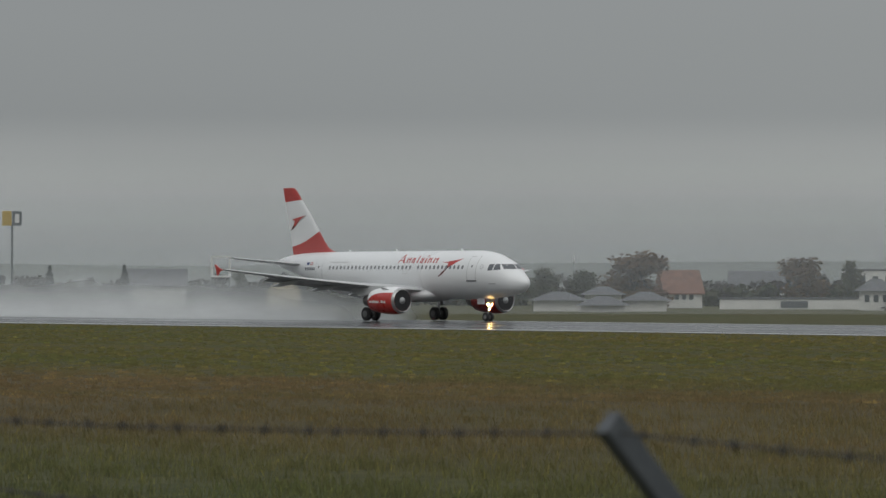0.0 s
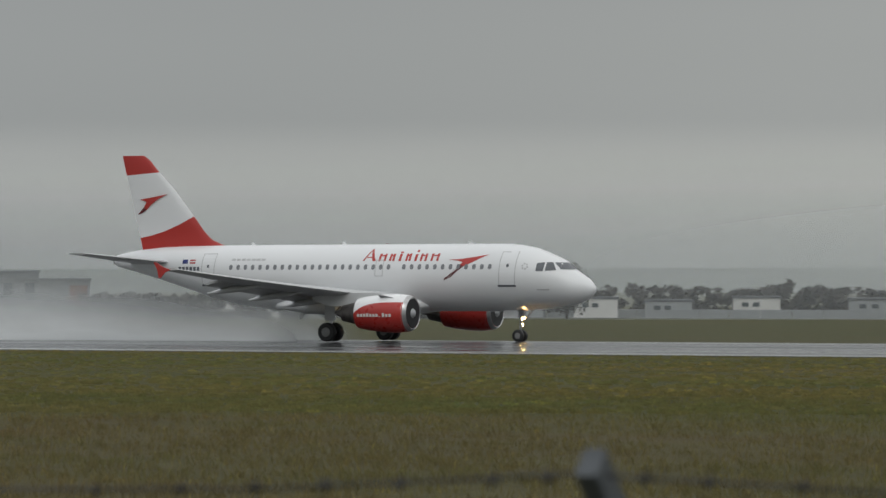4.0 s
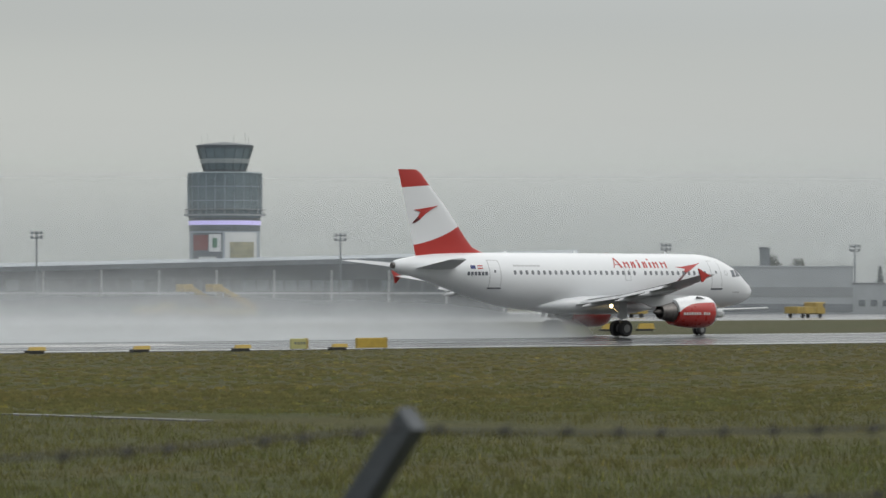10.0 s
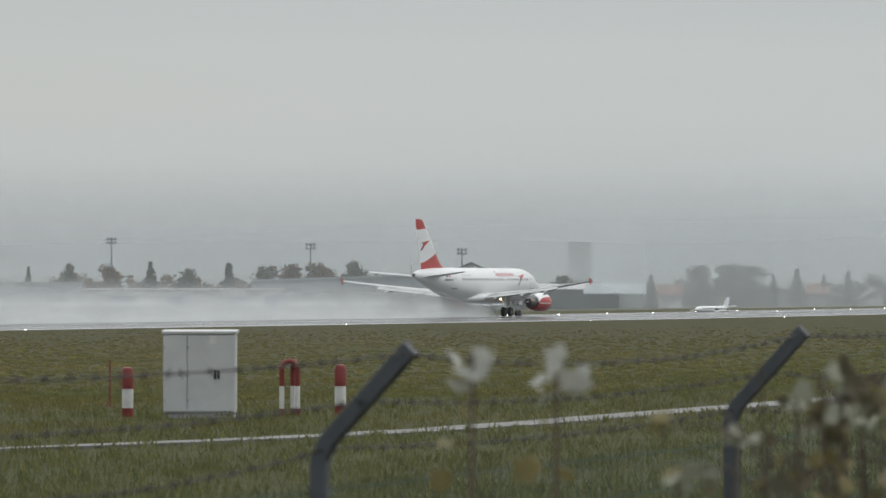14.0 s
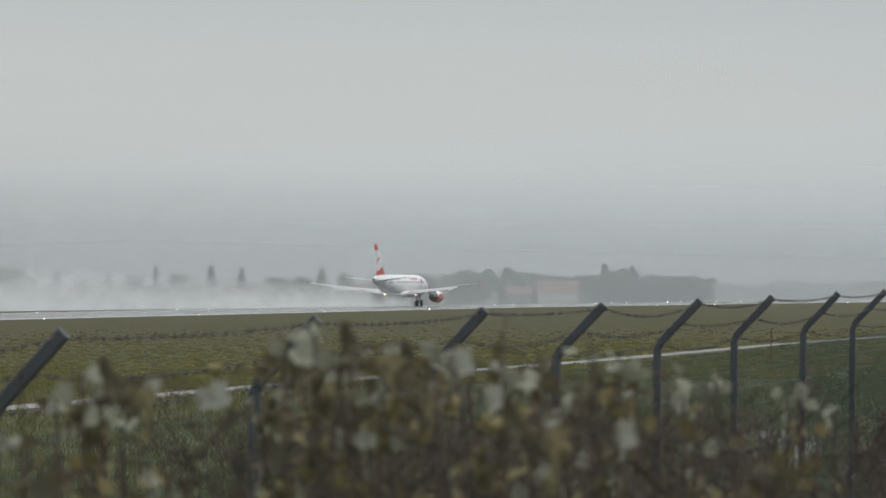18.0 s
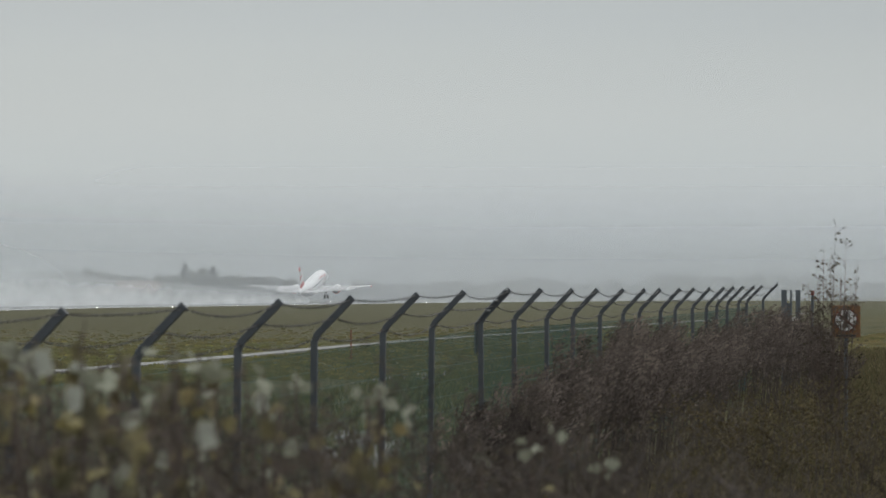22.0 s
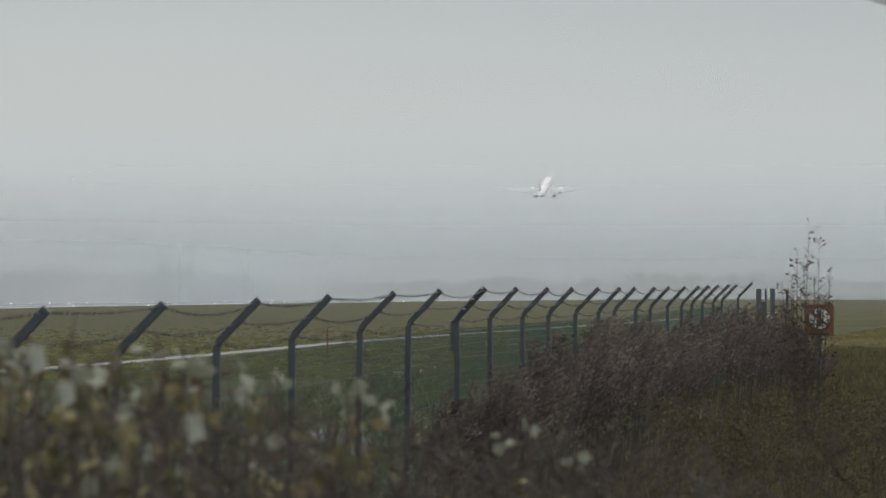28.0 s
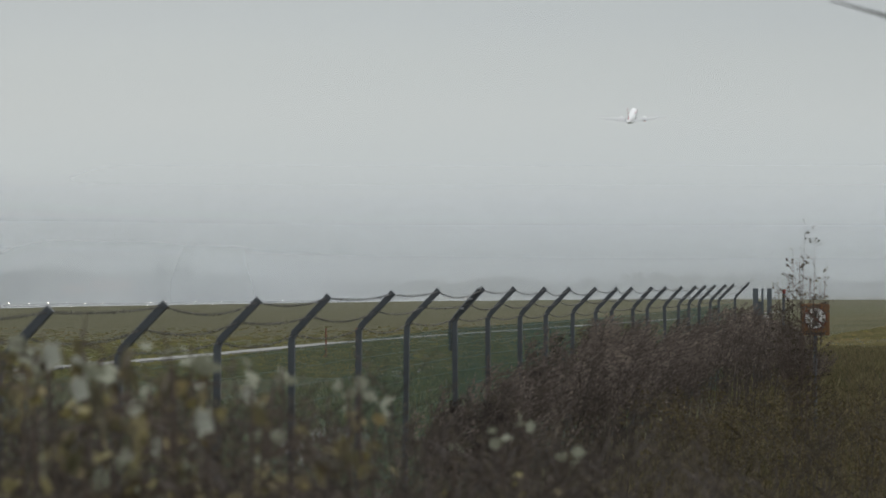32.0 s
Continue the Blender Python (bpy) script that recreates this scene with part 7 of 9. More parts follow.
def lattice_mast(az, r, el):
    x, y = polar(az, r)
    top = top_height(el, r)
    root = thing("aerial_mast", "thin pale aerial mast", "mast", pose(x, y, -.35))
    part("pole", Shape().tube([(0, 0, -.2), (0, 0, top)], [.12, .05], 6), M_WALL_GREY, root)
    part("tip", Shape().tube([(0, 0, top * .93), (0, 0, top + .6)], .08, 5), M_FRAME, root)


for az_, el_ in ((45.95, .5), (50.85, .62), (51.5, .5), (51.6, .68), (53.4, .52), (53.9, .7), (62.65, .42), (-48.15, .35), (-41.8, .2), (54.15, .55)):
    lattice_mast(az_, 640 if az_ > 0 else 430 if az_ > -45 else 600, el_)


def crane(az, r, el, reach, back):
    x, y = polar(az, r)
    top = top_height(el, r)
    root = thing("tower_crane", "pale tower crane standing in the mist", "crane", pose(x, y, -.4, 0, 0, -az))
    def truss(name, run, a, b_, w, step, label):
        """A lattice girder of three chords with zigzag braces; run turns a station and two offsets into a point."""
        sh = Shape()
        corners = ((-w, -w), (w, -w), (0, w))
        for u, v in corners:
            sh.tube([run(a, u, v), run(b_, u, v)], .11, 4)
        k, n = 0, int((b_ - a) / step)
        for k in range(n):
            q0, q1 = a + step * k, a + step * (k + 1)
            for i in range(3):
                (u0, v0), (u1, v1) = corners[i], corners[(i + 1) % 3]
                sh.tube([run(q0, u0, v0), run(q1, u1, v1)], .06, 3, caps=False)
        part(name, sh, M_WALL_GREY, root, label)
    truss("mast", lambda s, u, v: (u, v, s), -.3, top + 3, .7, 2.2, "lattice mast")
    truss("jib", lambda s, u, v: (s, u, top + v), -back, reach, .55, 1.8, "long lattice jib")
    part("tie_rod", Shape().tube([(-back + 1, 0, top + .4), (0, 0, top + 3.0), (reach * .6, 0, top + .5)], .06, 4), M_WALL_GREY, root)
    part("counterweight", Shape().box(-back, -.6, top - 1.9, -back + 1.8, .6, top - .4, .05), M_WALL_GREY, root, "counterweight")


crane(54.3, 1100, .58, 32, 8)
crane(53.6, 1100, .44, 12, 4)
crane(55.4, 1200, .52, 30, 9)

# the airport's low buildings on to the hangars
building("terminal_annex", "pale banded annex with long dark window bands", 40.5, 42.3, 560, 8.2, 16, M_CONC, "flat", M_WALL_GREY, doors=((.01, .99, 5.7, 7.0, M_WALL_MID), (.01, .99, 3.5, 4.2, M_WALL_DARK), (.01, .99, 2.0, 2.5, M_WALL_MID), (.01, .99, .5, 1.1, M_WALL_MID)), category="terminal")


def jet_bridge(az, r):
    """White cabin of a boarding bridge on two legs."""
    x, y = polar(az, r)
    root = thing("boarding_bridge", "white boarding-bridge cabin on legs before the terminal", "boarding bridge", pose(x, y, -.33, 0, 0, -az))
    part("cabin", Shape().box(-1.35, -1.5, 3.6, 1.35, 1.5, 5.3, .08), M_FRAME, root, "white cabin")
    part("window", Shape().box(-.95, -1.53, 4.25, .95, -1.48, 4.95, .01), M_GLASS, root, "dark cabin window")
    part("tunnel", Shape().box(-.9, 1.4, 3.8, .9, 26, 5.2, .05), M_CONC, root, "pale walkway tunnel")
    for o in (-.8, .8):
        part("leg", Shape().box(o - .15, -.3, -.1, o + .15, .3, 3.7, .02), M_WALL_GREY, root)


jet_bridge(41.14, 530)
jet_bridge(41.9, 530)
building("terminal_annex", "long grey annex with window bands", 42.3, 44.7, 600, 7.2, 16, M_WALL_GREY, "flat", M_WALL_GREY, doors=((.0, 1, 2.6, 4.2, M_WALL_MID), (0, 1, .3, 1.6, M_WALL_DARK)), category="terminal")
building("terminal_annex", "low grey annex with a window band", 44.7, 46.9, 600, 4.6, 14, M_WALL_GREY, "flat", M_TILE_GREY, windows=((1, 12, 1.0, 1.0, 1.2, 2.6, .02, .98),), category="terminal")
building("chimney", "short dark chimney on the annex roof", 43.33, 43.48, 610, 10.2, 1.5, M_WALL_DARK, "flat", M_TILE_GREY, category="chimney")


def sawtooth_hall(az, r):
    """Dark low hall under four slanting white roof beams."""
    x, y = polar(az, r)
    root = thing("sawtooth_hall", "low dark hall with four slanting white roof beams", "hall", pose(x, y, -.35, 0, 0, -az))
    part("wall", Shape().box(-6.4, 0, -.3, 7.6, 14, 4.2, .05), M_WALL_MID, root, "dark wall")
    for k in range(4):
        o = -6.2 + 3.05 * k
        part("roof_beam", Shape().loft([[(o, yy, 5.75), (o + .35, yy, 6.05), (o + 4.9, yy, 4.2), (o + 4.4, yy, 4.0)] for yy in (-.6, 13)]), M_FRAME, root, "white slanting beam")


sawtooth_hall(47.05, 585)
building("workshop", "long low pale workshop with dark gates", 47.75, 50.3, 620, 4.0, 14, M_WALL_GREY, "flat", M_TILE_GREY, windows=((1, 8, 1.6, .6, 1.2, 1, .0, .6),), doors=((.62, .72, 0, 3.0, M_WALL_DARK), (.74, .84, 0, 3.2, M_FRAME)), category="workshop")
building("workshop", "low grey workshop with gates", 50.35, 51.15, 620, 3.6, 12, M_WALL_GREY, "flat", M_TILE_GREY, doors=((.1, .3, 0, 2.6, M_WALL_DARK), (.4, .6, 0, 2.6, M_WALL_DARK), (.7, .9, 0, 2.6, M_WALL_DARK)), category="workshop")
building("workshop", "grey hall beside a beige building", 51.15, 52.4, 620, 5.4, 14, M_STEELCLAD, "flat", M_TILE_GREY, windows=((1, 3, .7, .9, 2.2, 2, .05, .3),), category="workshop")
building("fire_station", "beige station building with one big gate", 52.42, 53.5, 600, 5.9, 14, M_WALL_CREAM, "flat", M_TILE_GREY, doors=((.62, .84, 0, 3.4, M_WALL_GREY),), category="station")
building("office_building", "white office over a dark glazed ground floor", 53.52, 55.05, 620, 6.2, 14, M_ROOF_PALE, "flat", M_TILE_GREY, windows=((1, 12, .45, 1.5, 3.9, 2, .02, .98),), doors=((0, 1, 0, 3.0, M_WALL_DARK),))
building("office_building", "cream two-storey office with brown windows", 55.08, 56.15, 620, 5.5, 12, M_WALL_CREAM, "flat", M_TILE_RED, windows=((2, 8, .6, .9, 1.2, 2.3, .02, .98),))
building("hangar", "row of grey hangars with dark gate bands", 56.17, 57.8, 630, 4.6, 18, M_STEELCLAD, "flat", M_WALL_GREY, doors=((.12, .38, .3, 2.3, M_WALL_DARK), (.45, .6, .3, 2.6, M_WALL_GREY), (.66, .9, .3, 2.3, M_WALL_DARK)), category="hangar")
building("hangar", "long pale hangar with blue doors", 57.82, 60.75, 630, 3.6, 16, M_ROOF_PALE, "flat", M_FRAME,
         doors=((.13, .235, 0, 2.6, M_BLUE_DOOR), (.43, .525, 0, 2.6, M_BLUE_DOOR), (.72, .81, 0, 2.6, M_BLUE_DOOR), (.91, .995, 0, 2.6, M_BLUE_DOOR)), category="hangar")
building("hangar", "large steel hangar with a sloping roof and sliding gates", 60.3, 63.05, 650, 5.0, 26, M_STEELCLAD, "mono", M_STEELCLAD, 1.0, doors=((.40, .60, 0, 4.2, M_WALL_GREY), (.64, .99, 0, 4.2, M_WALL_GREY)), category="hangar")
building("hangar", "gabled steel hangar with a lit yellow panel", 63.07, 64.0, 640, 5.6, 24, M_STEELCLAD, "gable_front", M_WALL_DARK, 2.2, doors=((.2, .85, 0, 5.0, M_WALL_GREY), (.35, .62, 5.7, 6.6, M_WALL_CREAM)), category="hangar")
building("workshop", "low pale building with a long roof", 64.1, 65.2, 660, 3.4, 10, M_WALL_DARK, "gable", M_ROOF_PALE, 1.0, category="workshop")
building("tower_block", "tall block nearly lost in the mist", 64.98, 65.32, 1750, 25, 12, M_WALL_GREY, "flat", M_TILE_GREY, category="building")
building("hangar", "dark hangar with a pale low roof", 65.1, 66.1, 640, 2.4, 14, M_WALL_DARK, "gable", M_STEELCLAD, 1.8, category="hangar")
for i, (a0, a1, rr) in enumerate(((66.3, 66.65, 660), (67.85, 68.2, 680), (68.5, 68.8, 680), (69.3, 69.6, 680), (72.5, 72.95, 740), (73.2, 73.5, 760), (59.0, 59.4, 660), (59.5, 59.8, 660), (75.0, 75.35, 900), (74.6, 74.85, 900))):
    building("house", "small house with a pale gable in the mist", a0, a1, rr, 2.1, 8, M_WALL_GREY if i % 3 else M_WALL, "gable_front" if i % 2 else "gable", M_TILE_RED, 1.9, windows=((1, 2, .7, .9, 1.2, 2, .2, .8),), category=H)
building("flat_building", "flat yellow-beige building beside the far grass", 70.66, 71.25, 660, 2.9, 9, M_WALL_CREAM, "flat", M_TILE_GREY, category="building")
building("house", "long low house with a red-brown roof and white wall", 75.45, 76.05, 900, 2.6, 9, M_WALL, "gable", M_TILE_RED, 2.6, category=H)


# ---- parked aircraft ----
def parked_plane(az, r, length, heading, tail_mat, high_wing, label, z_scale=1.0):
    x, y = polar(az, r)
    root = thing("parked_airplane", label, "airplane", pose(x, y, -.33, 0, 0, heading))
    L, R = length, length * .052
    zc = R * 1.75
    secs = [(0, -.15, .05), (.03, -.1, .5), (.08, 0, .85), (.15, 0, 1), (.62, 0, 1), (.82, .25, .7), (.95, .5, .32), (1.0, .6, .1)]
    part("fuselage", Shape().loft([[(L * (.5 - s), R * k * math.cos(a), zc + R * up + R * k * math.sin(a)) for a in (2 * math.pi * j / 18 for j in range(18))] for s, up, k in secs]), M_WHITE, root, "white fuselage", True)
    wz = zc + R * (.95 if high_wing else -.6)
    for s in (-1, 1):
        part("wing", Shape().loft([[(L * .10, s * R * .5, wz), (L * .0, s * R * .5, wz + .18), (-L * .09, s * R * .5, wz), (L * 0, s * R * .5, wz - .12)],
                                   [(L * (.05 if high_wing else -.04), s * L * .46, wz + L * .015), (L * (.01 if high_wing else -.08), s * L * .46, wz + L * .02), (-L * (.02 if high_wing else .11), s * L * .46, wz + L * .015), (0 if high_wing else -L * .08, s * L * .46, wz + L * .01)]]), M_BELLY, root, "", True)
        part("engine", Shape().spin([(L * .16, .25 * R), (L * .14, .5 * R), (L * .0, .5 * R), (-L * .06, .2 * R)], "x", 14, (0, s * L * .15, wz - R * .35)), M_BELLY, root, "", True)
        if high_wing:
            part("propeller", Shape().box(L * .163, s * L * .15 - .07, wz - R * .35 - 1.7, L * .168, s * L * .15 + .07, wz - R * .35 + 1.7), M_DARK, root)
        part("tailplane", Shape().loft([[(-L * .43, s * .1, zc + R * (3.6 if high_wing else .7)), (-L * .49, s * .1, zc + R * (3.6 if high_wing else .7) + .12), (-L * .5, s * .1, zc + R * (3.6 if high_wing else .7) - .05)],
                                        [(-L * .46, s * L * .16, zc + R * (3.7 if high_wing else 1.0)), (-L * .49, s * L * .16, zc + R * (3.7 if high_wing else 1.0) + .06), (-L * .5, s * L * .16, zc + R * (3.7 if high_wing else 1.0) - .03)]]), M_BELLY, root)
        part("main_wheel", Shape().spin([(s * L * .075 - .15, .45), (s * L * .075 + .15, .45)], "y", 12, (-L * .02, 0, .45)), M_TYRE, root)
        part("window_row", Shape().box(-L * .26, s * R * .985 - .03, zc + R * .25, L * .36, s * R * .985 + .03, zc + R * .38, .01), M_PANE, root, "row of dark windows")
    part("tail_fin", Shape().loft([[(-L * .33, -.08, zc + R * .9), (-L * .47, -.08, zc + R * .9), (-L * .47, .08, zc + R * .9), (-L * .33, .08, zc + R * .9)], [(-L * .45, -.04, zc + R * 3.7), (-L * .515, -.04, zc + R * 3.7), (-L * .515, .04, zc + R * 3.7), (-L * .45, .04, zc + R * 3.7)]]), tail_mat, root, "tail fin")
    part("nose_wheel", Shape().spin([(-.12, .35), (.12, .35)], "y", 12, (L * .40, 0, .35)), M_TYRE, root)
    part("gear_leg", Shape().tube([(L * .40, 0, .3), (L * .40, 0, zc - R * .6)], .08, 6), M_STEEL, root)
    for s in (-1, 1):
        part("gear_leg", Shape().tube([(-L * .02, s * L * .075, .3), (-L * .02, s * L * .07, zc - R * .3)], .1, 6), M_STEEL, root)
    return root


parked_plane(17.2, 455, 20, 168, M_RED, True, "parked white turboprop with a red tail on the apron")
parked_plane(23.2, 480, 20, -8, M_WHITE, False, "parked white regional jet on the apron")
parked_plane(28.75, 465, 24, -14, M_BRIGHT_RED, False, "parked white airliner with a bright red tail on the apron")
parked_plane(42.35, 470, 20, -128, M_BRIGHT_RED, False, "parked small airliner seen from its nose on the apron")
parked_plane(65.6 + 1.5, 560, 9, 170, M_WHITE, False, "small white business aircraft by the far grass")


def light_plane(az, r, heading, mat, first=[]):
    x, y = polar(az, r)
    m = pose(x, y, -.32, 0, 0, heading)
    if first:
        return copy_thing(first[0], m)
    root = thing("light_airplane", "small white single-engine airplane parked by the hangars", "airplane", m, "light airplanes")
    first.append(root)
    part("fuselage", Shape().loft([[(xx, k * .55 * math.cos(a), 1.15 + up + k * .6 * math.sin(a)) for a in (2 * math.pi * j / 12 for j in range(12))] for xx, up, k in ((3.4, 0, .15), (3.1, 0, .7), (1.8, 0, 1), (0, .1, 1), (-1.8, .2, .55), (-3.6, .35, .15))]), M_WHITE, root, "", True)
    part("canopy", Shape().loft([[(xx, k * .45 * math.cos(a), 1.6 + k * .45 * math.sin(a)) for a in (math.pi * j / 6 for j in range(7))] for xx, k in ((1.7, .2), (.9, 1), (-.4, 1), (-1.2, .2))]), M_PANE, root, "dark canopy", True)
    part("wing", Shape().loft([[(.9, yy, z), (.2, yy, z + .1), (-.6, yy, z), (.2, yy, z - .05)] for yy, z in ((-4.9, 1.25), (0, .95), (4.9, 1.25))]), M_WHITE, root, "", True)
    part("tailplane", Shape().box(-3.7, -1.5, 1.45, -2.9, 1.5, 1.52, .02), M_WHITE, root)
    part("tail_fin", Shape().loft([[(-2.6, -.04, 1.5), (-3.7, -.04, 1.5), (-3.7, .04, 1.5), (-2.6, .04, 1.5)], [(-3.5, -.03, 2.7), (-3.95, -.03, 2.7), (-3.95, .03, 2.7), (-3.5, .03, 2.7)]]), M_WHITE, root)
    part("propeller", Shape().box(3.42, -.06, .35, 3.46, .06, 1.95), M_DARK, root)
    for xx, yy in ((2.6, 0), (-.1, .9), (-.1, -.9)):
        part("wheel", Shape().spin([(-.08, .2), (.08, .2)], "y", 10, (xx, yy, .2)), M_TYRE, root)
        part("wheel_leg", Shape().tube([(xx, yy, .2), (xx, yy * .6, .9)], .04, 5), M_STEEL, root)
    return root


for i, (az_, hd_) in enumerate(((55.9, 20), (56.6, 160), (57.3, 15), (57.7, 170), (58.1, 30), (58.55, 165), (59.0, 10), (59.6, 20), (60.25, 170), (61.0, 165), (61.45, 15), (62.1, 170), (63.3, 20), (63.55, 10))):
    light_plane(az_, 612, hd_, None)


# ---- vehicles ----
def vehicle(az, r, heading, colour, kind="car"):
    x, y = polar(az, r)
    names = {"car": ("car", "parked car"), "van": ("van", "parked white van"), "stairs": ("passenger_stairs", "yellow mobile passenger stairs on the apron"), "truck": ("apron_truck", "yellow apron service truck")}
    nm, cat = names[kind]
    words = {"car": "%s car on the road by the airfield" % colour[0], "van": "white van parked by the hangars", "stairs": names["stairs"][1], "truck": names["truck"][1]}
    root = thing(nm, words[kind], {"car": "car", "van": "van", "stairs": "stairs", "truck": "truck"}[kind], pose(x, y, ground_z(x, y) + (.0 if y < 302 else .0), 0, 0, heading))
    mat = colour[1]
    L, W, Hh = {"car": (4.2, 1.75, 1.45), "van": (5.2, 1.95, 2.1), "stairs": (6.0, 2.0, 1.2), "truck": (6.2, 2.2, 1.5)}[kind]
    if kind in ("car", "van"):
        hood = .55 if kind == "car" else .75
        o = [(-L / 2, .3), (-L / 2, .95), (-L * .42, 1.0), (-L * .36, Hh), (L * (.08 if kind == "car" else .26), Hh), (L * (.24 if kind == "car" else .38), .95), (L * .47, .82), (L / 2, .6), (L / 2, .3)]
        part("body", Shape().prism(o, -W / 2, W / 2), mat, root)
        g = [(-L * .38, 1.0), (-L * .34, Hh - .1), (L * .06, Hh - .1), (L * .2, 1.0)]
        for yy in (-W / 2 - .012, W / 2 - .008):
            part("side_window", Shape().prism(g, yy, yy + .02), M_PANE, root)
    elif kind == "truck":
        part("cab", Shape().box(L * .18, -W / 2, .5, L / 2, W / 2, 2.1, .12), mat, root, "yellow cab")
        part("body", Shape().box(-L / 2, -W / 2, .6, L * .16, W / 2, 1.5, .06), mat, root, "yellow body")
        part("cab_window", Shape().box(L * .4, -W / 2 - .01, 1.35, L * .47, W / 2 + .01, 1.9), M_PANE, root)
    else:
        part("chassis", Shape().box(-L / 2, -W / 2, .5, L / 2, W / 2, 1.2, .06), mat, root, "yellow chassis")
        part("flight", Shape().loft([[(-L / 2, yy, 1.0), (L * .4, yy, 3.6), (L * .4, yy, 4.3), (-L / 2, yy, 1.7)] for yy in (-.8, .8)]), mat, root, "sloping yellow flight")
        part("landing", Shape().box(L * .38, -1.0, 3.5, L * .62, 1.0, 4.5, .05), mat, root, "upper landing")
        part("strut", Shape().box(L * .3, -.7, 1.2, L * .36, .7, 3.5), M_STEEL, root)
        for k in range(8):
            part("step", Shape().box(-L / 2 + .2 + k * .62, -.78, 1.22 + k * .33, -L / 2 + .55 + k * .62, .78, 1.28 + k * .33 + .5), M_STEEL, root)
    for xx in (-L * .31, L * .31):
        for yy in (-W / 2 + .1, W / 2 - .1):
            part("wheel", Shape().spin([(yy - .1, .2), (yy - .1, .32), (yy + .1, .32), (yy + .1, .2)], "y", 12, (xx, 0, .32)), M_TYRE, root)


C_WHITE, C_DARK, C_SILVER, C_RED = ("white", M_WHITE), ("dark blue", paint("dark_blue_car", (.03, .04, .07), .25, coat=.5)), ("silver", paint("silver_car", (.4, .41, .42), .3, metal=.5)), ("dark red", paint("dark_red_car", (.15, .03, .03), .3, coat=.5))
for az_, col, hd in ((-30.9, C_WHITE, 20), (-30.45, C_SILVER, 20), (-29.5, C_SILVER, 25), (-29.05, C_DARK, 25), (-28.1, C_DARK, 200), (-35.0, C_DARK, 25), (-.45, C_WHITE, 60), (-32.6, C_WHITE, 30)):
    vehicle(az_, 424 / math.cos(radians(az_)) - 4, hd, col)
rnd_cars = random.Random(5)
for k in range(26):
    vehicle(3.95 + (k % 13) * .095, 470 + 9 * (k // 13), rnd_cars.choice((80, 95, 100)), rnd_cars.choice((C_WHITE, C_DARK, C_SILVER, C_RED)))
for az_, kind, hd in ((24.65, "truck", 0), (29.95, "truck", 10), (34.4, "truck", 0), (35.1, "stairs", 180), (35.55, "stairs", 175), (41.35, "truck", 0), (44.0, "truck", 10)):
    vehicle(az_, 512, hd, ("yellow", M_APRON_YELLOW), kind)
for az_ in (51.45, 51.75, 52.1, 52.3, 53.05):
    vehicle(az_, 590, -30, C_WHITE, "van")


# ---- posts near the runway ----
def short_mast(az, r, h):
    x, y = polar(az, r)
    root = thing("instrument_mast", "slim white instrument mast with a base box", "mast", pose(x, y, ground_z(x, y)))
    part("tube", Shape().tube([(0, 0, -.2), (0, 0, h)], [.09, .05], 8), M_MARK_WHITE, root)
    part("head", Shape().box(-.3, -.05, h - .2, .25, .05, h + .1, .02), M_WALL_GREY, root)
    part("base_box", Shape().box(.1, -.3, -.1, .75, .3, .75, .04), M_MARK_WHITE, root, "white base box")


short_mast(-41.8, 400, 5.2)
short_mast(23.95, 320, 1.6)


# ---- grass and plants ----
M_BLADE = blade_material()
M_STEM = paint("brown_stems", (.095, .070, .056), .8, vary=.25, scale=8)
M_WHITE_LEAF = leafy("white_backed_leaves", [(.60, .61, .58), (.48, .49, .45), (.64, .64, .61)], .3)
M_PALE_LEAF = leafy("pale_leaves", [(.48, .49, .45), (.36, .37, .32), (.56, .57, .53), (.25, .26, .19), (.42, .43, .37), (.20, .20, .13)], .3)
M_YELLOWED = leafy("yellowed_leaves", [(.30, .27, .10), (.24, .19, .09), (.36, .34, .22)], .3)
M_GREENISH = leafy("withering_leaves", [(.110, .105, .066), (.150, .136, .076), (.098, .088, .060), (.225, .195, .085), (.130, .106, .072), (.088, .088, .058)], .3)
M_WEED = leafy("dry_weed_leaves", [(.098, .080, .066), (.112, .092, .072), (.084, .070, .057), (.140, .118, .084), (.104, .094, .066)], .4, .9, .6)

M_PLUME = leafy("feathery_seed_heads", [(.136, .114, .101), (.155, .129, .113), (.124, .104, .092), (.185, .153, .130), (.143, .121, .104)], .5, .9, .8)
M_DARK_STEM = paint("dark_weed_stems", (.050, .038, .032), .85, vary=.25, scale=8)
M_FRINGE = leafy("fringe_leaves", [(.085, .066, .034), (.105, .083, .042), (.066, .052, .029), (.14, .112, .058), (.078, .070, .030)], .2, .9, .4)


